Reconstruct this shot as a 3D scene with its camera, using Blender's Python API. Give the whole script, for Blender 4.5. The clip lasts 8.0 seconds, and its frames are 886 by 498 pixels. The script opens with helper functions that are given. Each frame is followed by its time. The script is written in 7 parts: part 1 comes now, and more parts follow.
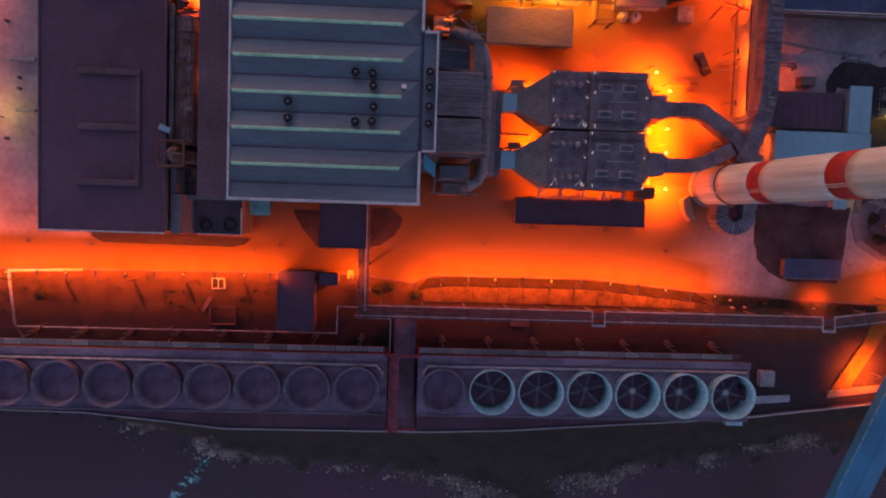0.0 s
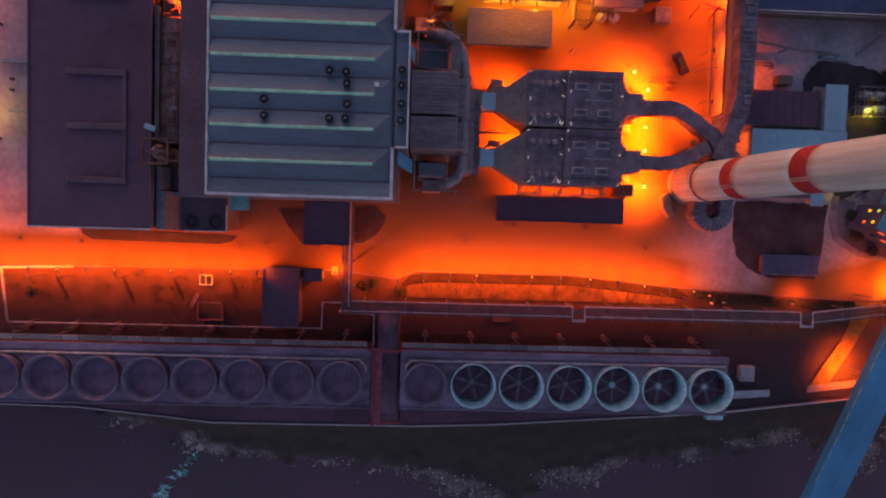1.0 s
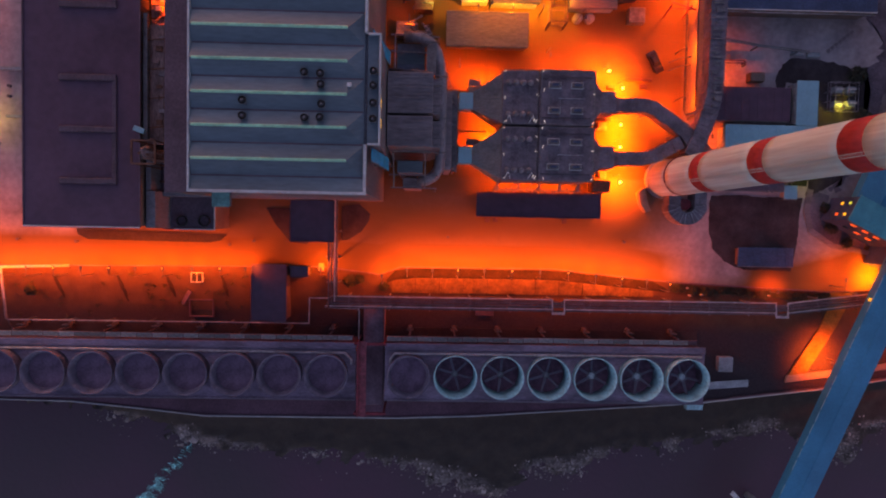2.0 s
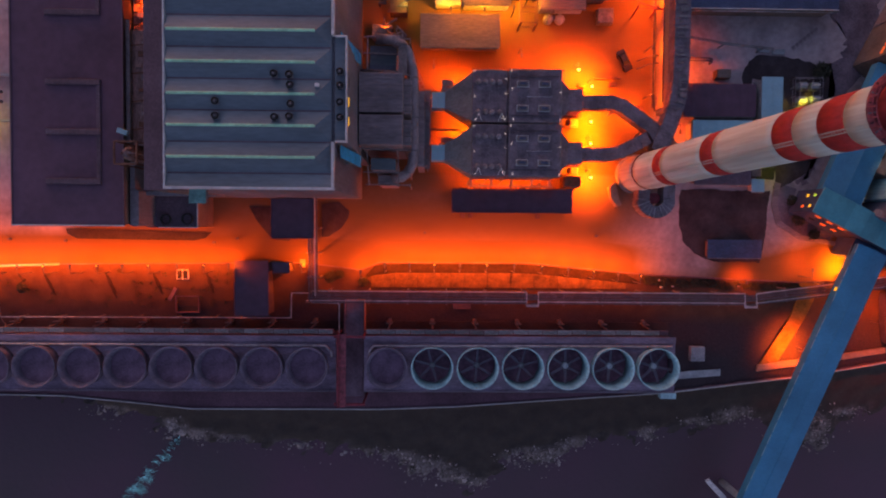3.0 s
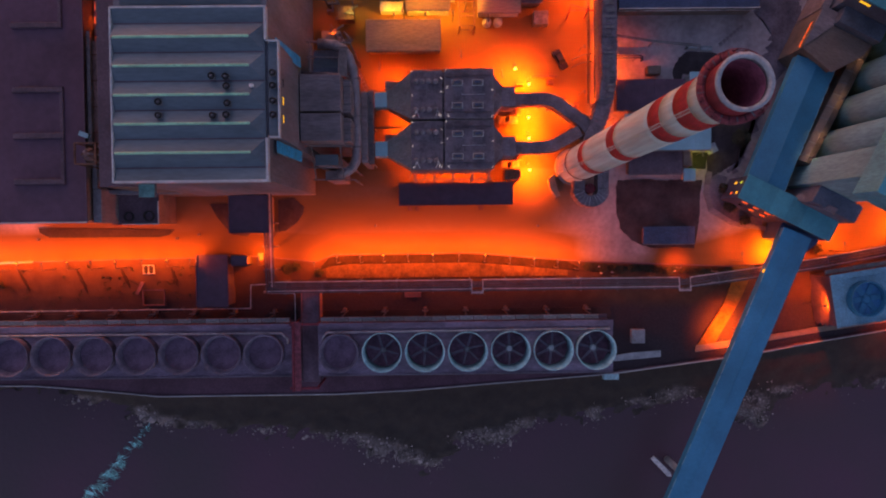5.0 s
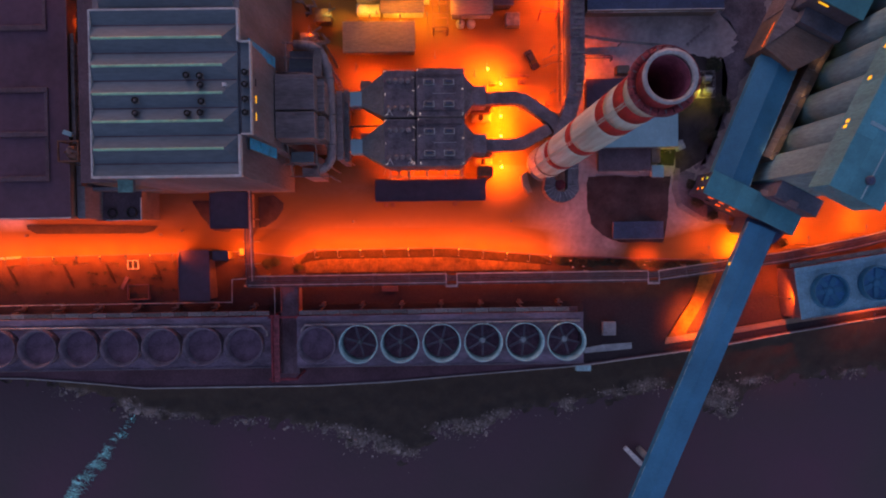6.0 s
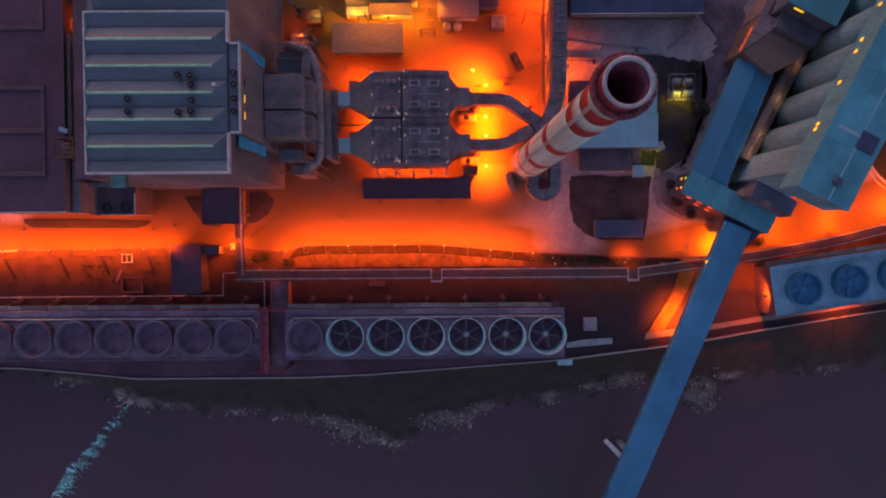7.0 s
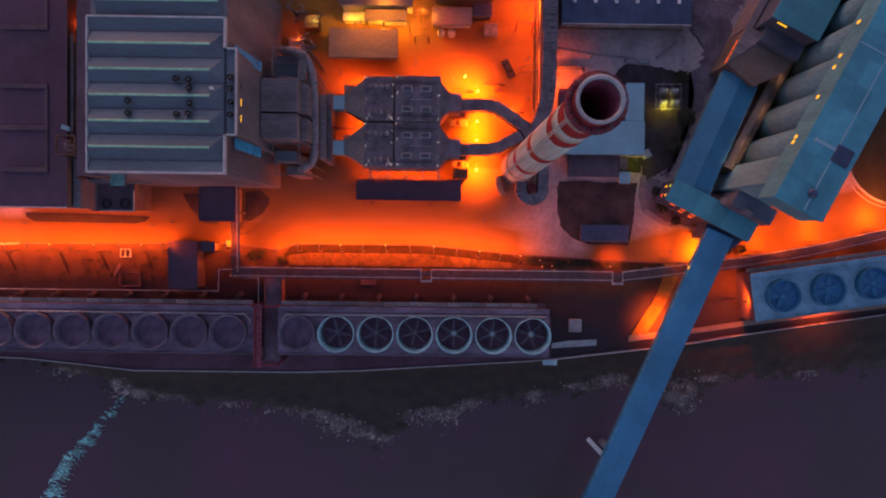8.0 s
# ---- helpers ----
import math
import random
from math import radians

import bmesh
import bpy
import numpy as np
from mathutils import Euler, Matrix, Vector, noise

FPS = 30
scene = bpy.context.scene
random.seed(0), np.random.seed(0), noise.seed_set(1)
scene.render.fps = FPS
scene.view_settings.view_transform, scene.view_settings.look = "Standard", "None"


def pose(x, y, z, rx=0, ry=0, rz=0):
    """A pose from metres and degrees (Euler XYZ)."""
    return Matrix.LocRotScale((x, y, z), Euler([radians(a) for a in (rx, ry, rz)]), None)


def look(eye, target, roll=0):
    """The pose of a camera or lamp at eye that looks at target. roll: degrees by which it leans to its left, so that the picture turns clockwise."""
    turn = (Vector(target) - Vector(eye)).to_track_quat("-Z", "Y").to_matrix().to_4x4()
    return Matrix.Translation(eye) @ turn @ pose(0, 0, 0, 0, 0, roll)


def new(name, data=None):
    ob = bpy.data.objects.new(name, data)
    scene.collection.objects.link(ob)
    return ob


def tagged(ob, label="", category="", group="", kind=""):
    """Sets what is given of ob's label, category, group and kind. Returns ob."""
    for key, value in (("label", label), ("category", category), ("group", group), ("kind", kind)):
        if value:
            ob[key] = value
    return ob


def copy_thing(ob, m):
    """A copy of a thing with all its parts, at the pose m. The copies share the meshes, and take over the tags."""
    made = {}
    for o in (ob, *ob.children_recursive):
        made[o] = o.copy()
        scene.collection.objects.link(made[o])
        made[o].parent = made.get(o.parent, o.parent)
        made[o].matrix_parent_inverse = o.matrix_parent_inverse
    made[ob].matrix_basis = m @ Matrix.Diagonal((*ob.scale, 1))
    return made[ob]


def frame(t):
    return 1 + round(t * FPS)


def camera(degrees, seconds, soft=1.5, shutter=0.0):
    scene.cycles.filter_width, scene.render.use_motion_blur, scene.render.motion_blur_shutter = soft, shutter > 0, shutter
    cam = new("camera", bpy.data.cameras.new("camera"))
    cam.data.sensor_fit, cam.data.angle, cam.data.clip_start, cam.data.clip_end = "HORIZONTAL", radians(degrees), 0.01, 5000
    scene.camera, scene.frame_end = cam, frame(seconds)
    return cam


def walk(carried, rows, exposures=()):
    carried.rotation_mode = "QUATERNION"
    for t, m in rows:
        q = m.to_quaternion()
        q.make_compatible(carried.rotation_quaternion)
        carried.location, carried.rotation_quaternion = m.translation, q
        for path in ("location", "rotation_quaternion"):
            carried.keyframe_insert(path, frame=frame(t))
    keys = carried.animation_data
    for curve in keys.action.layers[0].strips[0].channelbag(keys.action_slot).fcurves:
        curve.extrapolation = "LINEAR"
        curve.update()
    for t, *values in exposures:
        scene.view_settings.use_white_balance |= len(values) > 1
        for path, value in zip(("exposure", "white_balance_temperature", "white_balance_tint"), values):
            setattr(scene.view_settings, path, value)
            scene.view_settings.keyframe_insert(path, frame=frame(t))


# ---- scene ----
cam = camera(65.6, 8.0, soft=2.0)
PATH = [
    (0.0, -0.577, -0.273, 131.984, -3.215, -2.613, 1.867),
    (0.5, 1.489, -0.758, 132.774, -3.087, -2.412, 1.831),
    (1.0, 3.744, -1.469, 134.697, -2.855, -2.171, 1.745),
    (1.5, 6.123, -2.233, 136.731, -2.599, -1.799, 1.459),
    (3.0, 14.439, -4.422, 143.407, -2.101, -1.089, 0.483),
    (3.5, 17.334, -5.251, 145.356, -1.898, -0.912, 0.204),
    (4.0, 20.690, -6.260, 147.700, -1.720, -0.740, -0.122),
    (4.5, 23.652, -7.103, 149.804, -1.524, -0.624, -0.435),
    (6.0, 32.817, -10.013, 156.505, -1.019, -0.340, -0.809),
    (6.5, 34.535, -10.411, 158.453, -0.986, -0.331, -0.735),
    (7.0, 36.099, -10.365, 160.767, -1.183, -0.330, -0.375),
    (7.5, 37.350, -10.096, 162.798, -1.332, -0.270, 0.524),
    (8.0, 38.624, -9.327, 165.094, -1.434, -0.240, 0.745),
]
walk(cam, [(t, pose(x, y, z, rx, ry, rz)) for t, x, y, z, rx, ry, rz in PATH], exposures=[(0.0, 0.0), (8.0, 0.09)])

# ---- world, sun and exposure ----
world = bpy.data.worlds.new("dusk_sky")
scene.world = world
world.use_nodes = True
wn = world.node_tree.nodes
sky = wn.new("ShaderNodeTexSky")
sky.sky_type = "NISHITA"
sky.sun_disc = False
sky.sun_elevation = radians(3.0)
sky.sun_rotation = radians(-20)
sky.ozone_density = 3.0
sky.air_density = 1.2
sky.dust_density = 1.0
wn["Background"].inputs["Strength"].default_value = 0.45
dusk = wn.new("ShaderNodeVectorMath")
dusk.operation = "MULTIPLY"
dusk.inputs[1].default_value = (1.79, 0.945, 1.0)
world.node_tree.links.new(sky.outputs[0], dusk.inputs[0])
world.node_tree.links.new(dusk.outputs[0], wn["Background"].inputs["Color"])
glow = new("evening_sun", bpy.data.lights.new("evening_sun", "SUN"))
glow.data.energy = 0.10
glow.data.angle = radians(40)
glow.data.color = (1.0, 0.92, 1.0)
glow.matrix_world = look((-20, 60, 40), (0, 0, 0))

SODIUM = (1.0, 0.095, 0.0)
AMBER = (0.85, 0.66, 0.04)
YELLOW = (1.0, 0.30, 0.01)


# ---- materials ----
def mat(name, base, rough=0.7, metal=0.0, dark=0.6, light=1.25, scale=0.15, fine=2.5, bump=0.15, stretch=(1, 1, 1), piece=0.0, tint=None, grain=0.2, gloss=0.5):
    """A painted, worn surface: broad stains, fine grain and relief."""
    m = bpy.data.materials.new(name)
    m.use_nodes = True
    t = m.node_tree
    n, l = t.nodes, t.links
    p = n["Principled BSDF"]
    p.inputs["Roughness"].default_value = rough
    p.inputs["Metallic"].default_value = metal
    p.inputs["Specular IOR Level"].default_value = gloss
    co = n.new("ShaderNodeTexCoord")
    mp = n.new("ShaderNodeMapping")
    mp.inputs["Scale"].default_value = stretch
    l.new(co.outputs["Object"], mp.inputs["Vector"])
    big = n.new("ShaderNodeTexNoise")
    big.inputs["Scale"].default_value = scale
    big.inputs["Detail"].default_value = 6
    big.inputs["Roughness"].default_value = 0.62
    small = n.new("ShaderNodeTexNoise")
    small.inputs["Scale"].default_value = fine
    small.inputs["Detail"].default_value = 4
    for x in (big, small):
        l.new(mp.outputs[0], x.inputs["Vector"])
    r1 = n.new("ShaderNodeValToRGB")
    r1.color_ramp.elements[0].position, r1.color_ramp.elements[1].position = 0.32, 0.68
    low = tint or [c * dark for c in base]
    r1.color_ramp.elements[0].color = (*low, 1)
    r1.color_ramp.elements[1].color = (*[min(1, c * light) for c in base], 1)
    l.new(big.outputs["Fac"], r1.inputs["Fac"])
    r2 = n.new("ShaderNodeMapRange")
    r2.inputs["From Min"].default_value, r2.inputs["From Max"].default_value = 0.3, 0.7
    r2.inputs["To Min"].default_value, r2.inputs["To Max"].default_value = 1 - grain, 1 + grain
    l.new(small.outputs["Fac"], r2.inputs["Value"])
    mul = n.new("ShaderNodeVectorMath")
    mul.operation = "SCALE"
    l.new(r1.outputs["Color"], mul.inputs[0])
    l.new(r2.outputs[0], mul.inputs["Scale"])
    out = mul.outputs[0]
    if piece:
        oi = n.new("ShaderNodeObjectInfo")
        r3 = n.new("ShaderNodeMapRange")
        r3.inputs["To Min"].default_value, r3.inputs["To Max"].default_value = 1 - piece, 1 + piece
        l.new(oi.outputs["Random"], r3.inputs["Value"])
        mul2 = n.new("ShaderNodeVectorMath")
        mul2.operation = "SCALE"
        l.new(out, mul2.inputs[0])
        l.new(r3.outputs[0], mul2.inputs["Scale"])
        out = mul2.outputs[0]
    l.new(out, p.inputs["Base Color"])
    if bump:
        b = n.new("ShaderNodeBump")
        b.inputs["Strength"].default_value = bump
        b.inputs["Distance"].default_value = 0.2
        l.new(small.outputs["Fac"], b.inputs["Height"])
        l.new(b.outputs[0], p.inputs["Normal"])
    return m


def glowing(name, colour, strength):
    m = bpy.data.materials.new(name)
    m.use_nodes = True
    p = m.node_tree.nodes["Principled BSDF"]
    p.inputs["Base Color"].default_value = (*colour, 1)
    p.inputs["Emission Color"].default_value = (*colour, 1)
    p.inputs["Emission Strength"].default_value = strength
    return m


M = {
    "ramp": mat("ramp_concrete", (0.22, 0.13, 0.028), 0.85, dark=0.65, light=1.25, scale=0.4, gloss=0.2),
    # planted verge, and the painted pole shadows on the bank
    "verge": mat("dark_ground_ivy", (0.024, 0.012, 0.008), 0.95, dark=0.45, light=1.5, scale=0.5, fine=4, bump=0.6, grain=0.3),
    "soil": mat("soil", (0.14, 0.12, 0.145), 0.95, dark=0.4, light=1.6, scale=0.13, bump=0.4),
    "apron": mat("wet_apron_concrete", (0.145, 0.078, 0.10), 0.9, dark=0.6, light=1.3, scale=0.12, bump=0.3),
    "lawn": mat("dry_lawn", (0.046, 0.037, 0.041), 0.95, dark=0.5, light=1.5, scale=0.25, fine=5, bump=0.6),
    "dark_grass": mat("dark_green_grass", (0.022, 0.032, 0.014), 0.95, scale=0.25, fine=5, bump=0.6),
    "rock": mat("rock", (0.25, 0.215, 0.19), 0.85, scale=0.4, bump=0.5),
    "concrete": mat("concrete", (0.34, 0.38, 0.39), 0.8, dark=0.6, scale=0.2),
    "silo": mat("silo_concrete", (0.135, 0.30, 0.34), 0.85, dark=0.7, scale=0.2, stretch=(1, 1, 0.2)),
    # bare soil, and the shaded north strip of the terrace
    "dark_soil": mat("damp_dark_soil", (0.038, 0.03, 0.031), 0.95, scale=0.2, bump=0.4),
    "dark_concrete": mat("stained_concrete", (0.14, 0.088, 0.11), 0.85, dark=0.55, scale=0.2),
    "deck": mat("deck_concrete", (0.235, 0.184, 0.242), 0.8, dark=0.55, light=1.35, scale=0.25, stretch=(0.5, 1.5, 1)),
    "ledge": mat("weathered_ledge", (0.33, 0.38, 0.38), 0.8, dark=0.5, light=1.25, scale=0.5, stretch=(0.5, 2, 1), piece=0.35),
    "hood": mat("grey_green_sheet", (0.21, 0.245, 0.25), 0.5, 0.2, dark=0.8, scale=0.4, stretch=(0.2, 1, 1)),
    "pale_clad": mat("teal_cladding", (0.11, 0.33, 0.39), 0.6, 0.1, dark=0.75, scale=0.2, stretch=(1, 1, 0.3)),
    "teal_deck": mat("teal_painted_deck", (0.22, 0.45, 0.55), 0.6, dark=0.7, light=1.15, scale=0.3),
    "panel": mat("mossy_concrete_panel", (0.132, 0.073, 0.022), 0.85, dark=0.5, light=1.35, scale=0.6, piece=0.1),
    "blue_throat": mat("blue_mesh", (0.05, 0.21, 0.40), 0.6, dark=0.6, light=1.3, scale=0.5),
    "casing": mat("boiler_cladding", (0.235, 0.20, 0.205), 0.6, 0.1, dark=0.6, scale=0.3, stretch=(0.3, 1, 1)),
    "duct_pale": mat("pale_duct_cladding", (0.27, 0.235, 0.245), 0.55, 0.15, dark=0.65, light=1.2, scale=0.5, stretch=(1, 0.4, 1)),
    "stack": mat("pale_fibreglass", (0.40, 0.66, 0.67), 0.55, dark=0.75, scale=0.4, stretch=(1, 1, 0.4)),
    # pale fibreglass dulled towards the deck colour, a painted veil of steam
    "stack_old": mat("weathered_fibreglass", (0.165, 0.143, 0.19), 0.8, dark=0.6, scale=0.4),
    "fan": mat("fan_blade", (0.165, 0.125, 0.155), 0.5, scale=0.5),
    "well": mat("wet_dark_louvre", (0.27, 0.135, 0.185), 0.8, scale=0.6),
    "eliminator": mat("drift_eliminator", (0.168, 0.110, 0.155), 0.85, dark=0.6, light=1.3, scale=0.35),
    "bitumen": mat("bitumen_roof", (0.105, 0.060, 0.090), 0.85, dark=0.75, light=1.2, scale=0.09, fine=0.8, bump=0.05, grain=0.1),
    "felt": mat("grey_roof_felt", (0.11, 0.078, 0.098), 0.8, dark=0.65, scale=0.15),
    "metal_roof": mat("grey_metal_roof", (0.122, 0.162, 0.18), 0.5, 0.1, grain=0.12, bump=0.06, dark=0.75, light=1.15, scale=0.2, stretch=(0.25, 1, 1)),
    "ridge": mat("pale_green_rooflight", (0.27, 0.60, 0.40), 0.4, dark=0.8, scale=0.4),
    "parapet": mat("pale_coping", (0.46, 0.48, 0.47), 0.6, dark=0.8, scale=0.3),
    "cladding": mat("ribbed_cladding", (0.17, 0.175, 0.195), 0.6, 0.1, dark=0.65, scale=0.15, stretch=(1, 1, 0.2)),
    "brown": mat("brown_cladding", (0.16, 0.125, 0.10), 0.7, dark=0.6, scale=0.2),
    "blue_roof": mat("blue_metal_roof", (0.085, 0.34, 0.40), 0.45, 0.15, dark=0.72, light=1.18, scale=0.12, grain=0.08, bump=0.05),
    "blue_sheet": mat("blue_metal_sheet", (0.085, 0.34, 0.40), 0.45, 0.15, dark=0.75, light=1.18, scale=0.12, grain=0.08, bump=0.05, piece=0.13),
    "blue_gallery": mat("faded_blue_roof", (0.048, 0.235, 0.385), 0.5, 0.1, dark=0.7, light=1.25, scale=0.07, grain=0.08, bump=0.05),
    "blue_dark": mat("dark_blue_patch", (0.05, 0.075, 0.14), 0.5, 0.1, scale=0.3),
    "blue_panel": mat("bright_blue_panel", (0.04, 0.40, 0.64), 0.45, scale=0.4),
    "green_panel": mat("pale_green_panel", (0.16, 0.36, 0.33), 0.5, scale=0.4),
    "white_roof": mat("white_metal_roof", (0.25, 0.47, 0.53), 0.5, 0.1, dark=0.82, light=1.08, scale=0.15, grain=0.06, bump=0.04),
    "cap": mat("dull_cap_paint", (0.27, 0.245, 0.255), 0.6, 0.1, dark=0.55, light=1.3, scale=0.6, piece=0.3),
    "slate": mat("slate_blue_sheet", (0.10, 0.125, 0.17), 0.6, 0.1, dark=0.7, light=1.2, scale=0.2),
    "navy": mat("navy_sheet", (0.045, 0.075, 0.16), 0.6, 0.1, dark=0.75, light=1.2, scale=0.2),
    # channel concrete with a red glow mixed into its colour
    "channel": mat("red_stained_concrete", (0.20, 0.135, 0.165), 0.85, dark=0.6, light=1.3, scale=0.3),
    "gallery_red": mat("faded_red_grating", (0.24, 0.06, 0.075), 0.8, dark=0.5, light=1.5, scale=1.2),
    "duct": mat("duct_cladding", (0.178, 0.148, 0.168), 0.6, 0.2, dark=0.5, light=1.35, scale=0.4),
    "steel": mat("grey_steel", (0.19, 0.18, 0.18), 0.55, 0.3, dark=0.55, scale=0.6),
    "rust": mat("rusty_steel", (0.16, 0.075, 0.045), 0.8, dark=0.5, scale=0.8),
    "rust_roof": mat("rust_stained_roof", (0.23, 0.155, 0.14), 0.85, dark=0.45, light=1.5, scale=0.45, stretch=(1.6, 0.5, 1), grain=0.35),
    "red_steel": mat("dark_red_painted_steel", (0.24, 0.035, 0.05), 0.7, dark=0.55, scale=0.5),
    "pipe": mat("lagged_pipe", (0.42, 0.41, 0.42), 0.45, 0.35, dark=0.6, scale=0.7),
    "pipe_dark": mat("dark_pipe", (0.10, 0.085, 0.10), 0.6, 0.2, scale=0.7),
    "chimney": mat("chimney_white", (0.57, 0.70, 0.63), 0.75, dark=0.72, light=1.1, scale=0.55, stretch=(1, 1, 0.045), tint=(0.41, 0.42, 0.35), grain=0.12),
    "chimney_red": mat("chimney_red", (0.42, 0.035, 0.035), 0.7, dark=0.7, light=1.1, scale=0.4, stretch=(1, 1, 0.3)),
    "sooty_red": mat("sooty_chimney_red", (0.27, 0.03, 0.04), 0.8, dark=0.45, light=1.15, scale=0.5, stretch=(1, 1, 0.25)),
    "soot": mat("soot", (0.10, 0.035, 0.045), 0.9, scale=0.4),
    "lining": mat("sooty_red_brick", (0.38, 0.10, 0.14), 0.9, scale=0.4),
    "white": mat("white_paint", (0.72, 0.72, 0.70), 0.5, scale=0.6),
    "tan_brown": mat("brown_sheet", (0.20, 0.15, 0.125), 0.75, dark=0.75, light=1.15, scale=0.2, stretch=(0.4, 1.4, 1)),
    "tan_roof": mat("tan_roof_sheet", (0.29, 0.215, 0.15), 0.7, dark=0.78, light=1.12, scale=0.15, stretch=(0.3, 1.5, 1)),
    "office_roof": mat("orange_brown_roof_sheet", (0.31, 0.195, 0.135), 0.75, dark=0.75, light=1.15, scale=0.2, stretch=(0.4, 1.4, 1)),
    "car_paint": mat("dark_car_paint", (0.035, 0.03, 0.04), 0.3, 0.3),
    "rubber": mat("rubber", (0.02, 0.02, 0.02), 0.8),
    "glass": mat("dark_window_glass", (0.03, 0.035, 0.04), 0.08, dark=0.9, bump=0.0),
    "bark": mat("bark", (0.06, 0.045, 0.03), 0.9),
    "leaf": mat("leaf", (0.05, 0.055, 0.032), 0.8, dark=0.5, light=1.4, scale=0.6, bump=0.0),
    "foam": mat("white_water", (0.40, 0.84, 0.72), 0.6, dark=0.4, light=1.3, scale=0.9, fine=3, bump=0.5),
    "lit_amber": glowing("lit_window_amber", (1.0, 0.50, 0.02), 1.0),
    "lit_orange": glowing("lit_window_orange", (1.0, 0.13, 0.01), 0.85),
    "lit_green": glowing("lit_window_green", (0.55, 0.8, 0.06), 0.6),
    "bulb": glowing("lamp_glass", (1.0, 0.55, 0.10), 8.0),
    "fitting": glowing("small_deck_lamp", (0.9, 0.75, 0.62), 0.7),
}

water = bpy.data.materials.new("river_water")
water.use_nodes = True
_n, _l = water.node_tree.nodes, water.node_tree.links
_p = _n["Principled BSDF"]
_p.inputs["Base Color"].default_value = (0.12, 0.078, 0.092, 1)
_p.inputs["Roughness"].default_value = 0.28
_p.inputs["IOR"].default_value = 1.33
_a = _n.new("ShaderNodeTexNoise")
_a.inputs["Scale"].default_value = 0.9
_a.inputs["Detail"].default_value = 5
_b = _n.new("ShaderNodeBump")
_b.inputs["Strength"].default_value = 0.5
_b.inputs["Distance"].default_value = 0.25
_c = _n.new("ShaderNodeTexCoord")
_l.new(_c.outputs["Object"], _a.inputs["Vector"])
_l.new(_a.outputs["Fac"], _b.inputs["Height"])
_l.new(_b.outputs[0], _p.inputs["Normal"])
_d = _n.new("ShaderNodeTexNoise")
_d.inputs["Scale"].default_value, _d.inputs["Detail"].default_value = 0.035, 5
_e = _n.new("ShaderNodeValToRGB")
_e.color_ramp.elements[0].position, _e.color_ramp.elements[1].position = 0.3, 0.7
_e.color_ramp.elements[0].color, _e.color_ramp.elements[1].color = (0.125, 0.067, 0.09, 1), (0.092, 0.072, 0.073, 1)
_l.new(_c.outputs["Object"], _d.inputs["Vector"])
_l.new(_d.outputs["Fac"], _e.inputs["Fac"])
_l.new(_e.outputs["Color"], _p.inputs["Base Color"])
M["water"] = water
for _m, _lo, _hi in (("foam", 0.15, 1.9), ("rock", 0.45, 1.9)):
    _n, _l = M[_m].node_tree.nodes, M[_m].node_tree.links
    _p = _n["Principled BSDF"]
    _a, _b, _c = _n.new("ShaderNodeNewGeometry"), _n.new("ShaderNodeMapRange"), _n.new("ShaderNodeVectorMath")
    _b.inputs["To Min"].default_value, _b.inputs["To Max"].default_value = _lo, _hi
    _c.operation = "SCALE"
    _l.new(_a.outputs["Random Per Island"], _b.inputs["Value"])
    _l.new(_p.inputs["Base Color"].links[0].from_socket, _c.inputs[0])
    _l.new(_b.outputs[0], _c.inputs["Scale"])
    _l.new(_c.outputs[0], _p.inputs["Base Color"])


# ---- mesh helpers ----
def bm_new():
    return bmesh.new()


def face(bm, pts):
    return bm.faces.new([bm.verts.new(p) for p in pts])


def prism(bm, pts, z0, z1, top=None):
    """An upright prism over a counter-clockwise outline; top may shift or shrink its upper outline."""
    up = top or pts
    lo = [bm.verts.new((x, y, z0)) for x, y in pts]
    hi = [bm.verts.new((x, y, z1)) for x, y in up]
    k = len(pts)
    bm.faces.new(lo[::-1])
    bm.faces.new(hi)
    for i in range(k):
        bm.faces.new((lo[i], lo[(i + 1) % k], hi[(i + 1) % k], hi[i]))
    return bm


def box(bm, x0, x1, y0, y1, z0, z1):
    return prism(bm, [(x0, y0), (x1, y0), (x1, y1), (x0, y1)], z0, z1)


def cbox(x0, x1, y0, y1, z0, z1, edge=0.05):
    """A box with its edges bevelled."""
    bm = box(bm_new(), x0, x1, y0, y1, z0, z1)
    if edge:
        bmesh.ops.bevel(bm, geom=bm.edges[:], offset=edge, segments=1, affect="EDGES")
    return bm


def lathe(bm, profile, n=32, cx=0.0, cy=0.0, closed=False):
    """Turns a profile of (radius, z) about the upright axis through (cx, cy)."""
    rings = []
    for r, z in profile:
        rings.append([bm.verts.new((cx + r * math.cos(2 * math.pi * i / n), cy + r * math.sin(2 * math.pi * i / n), z)) for i in range(n)])
    pairs = list(zip(rings, rings[1:])) + ([(rings[-1], rings[0])] if closed else [])
    for a, b in pairs:
        for i in range(n):
            f = bm.faces.new((a[i], a[(i + 1) % n], b[(i + 1) % n], b[i]))
            f.smooth = n > 12
    if not closed:
        if profile[0][0] > 0.01:
            bm.faces.new(rings[0][::-1])
        if profile[-1][0] > 0.01:
            bm.faces.new(rings[-1])
    return bm


def cyl(bm, x, y, z0, z1, r, n=12, r1=None):
    return lathe(bm, [(r, z0), (r if r1 is None else r1, z1)], n, x, y)


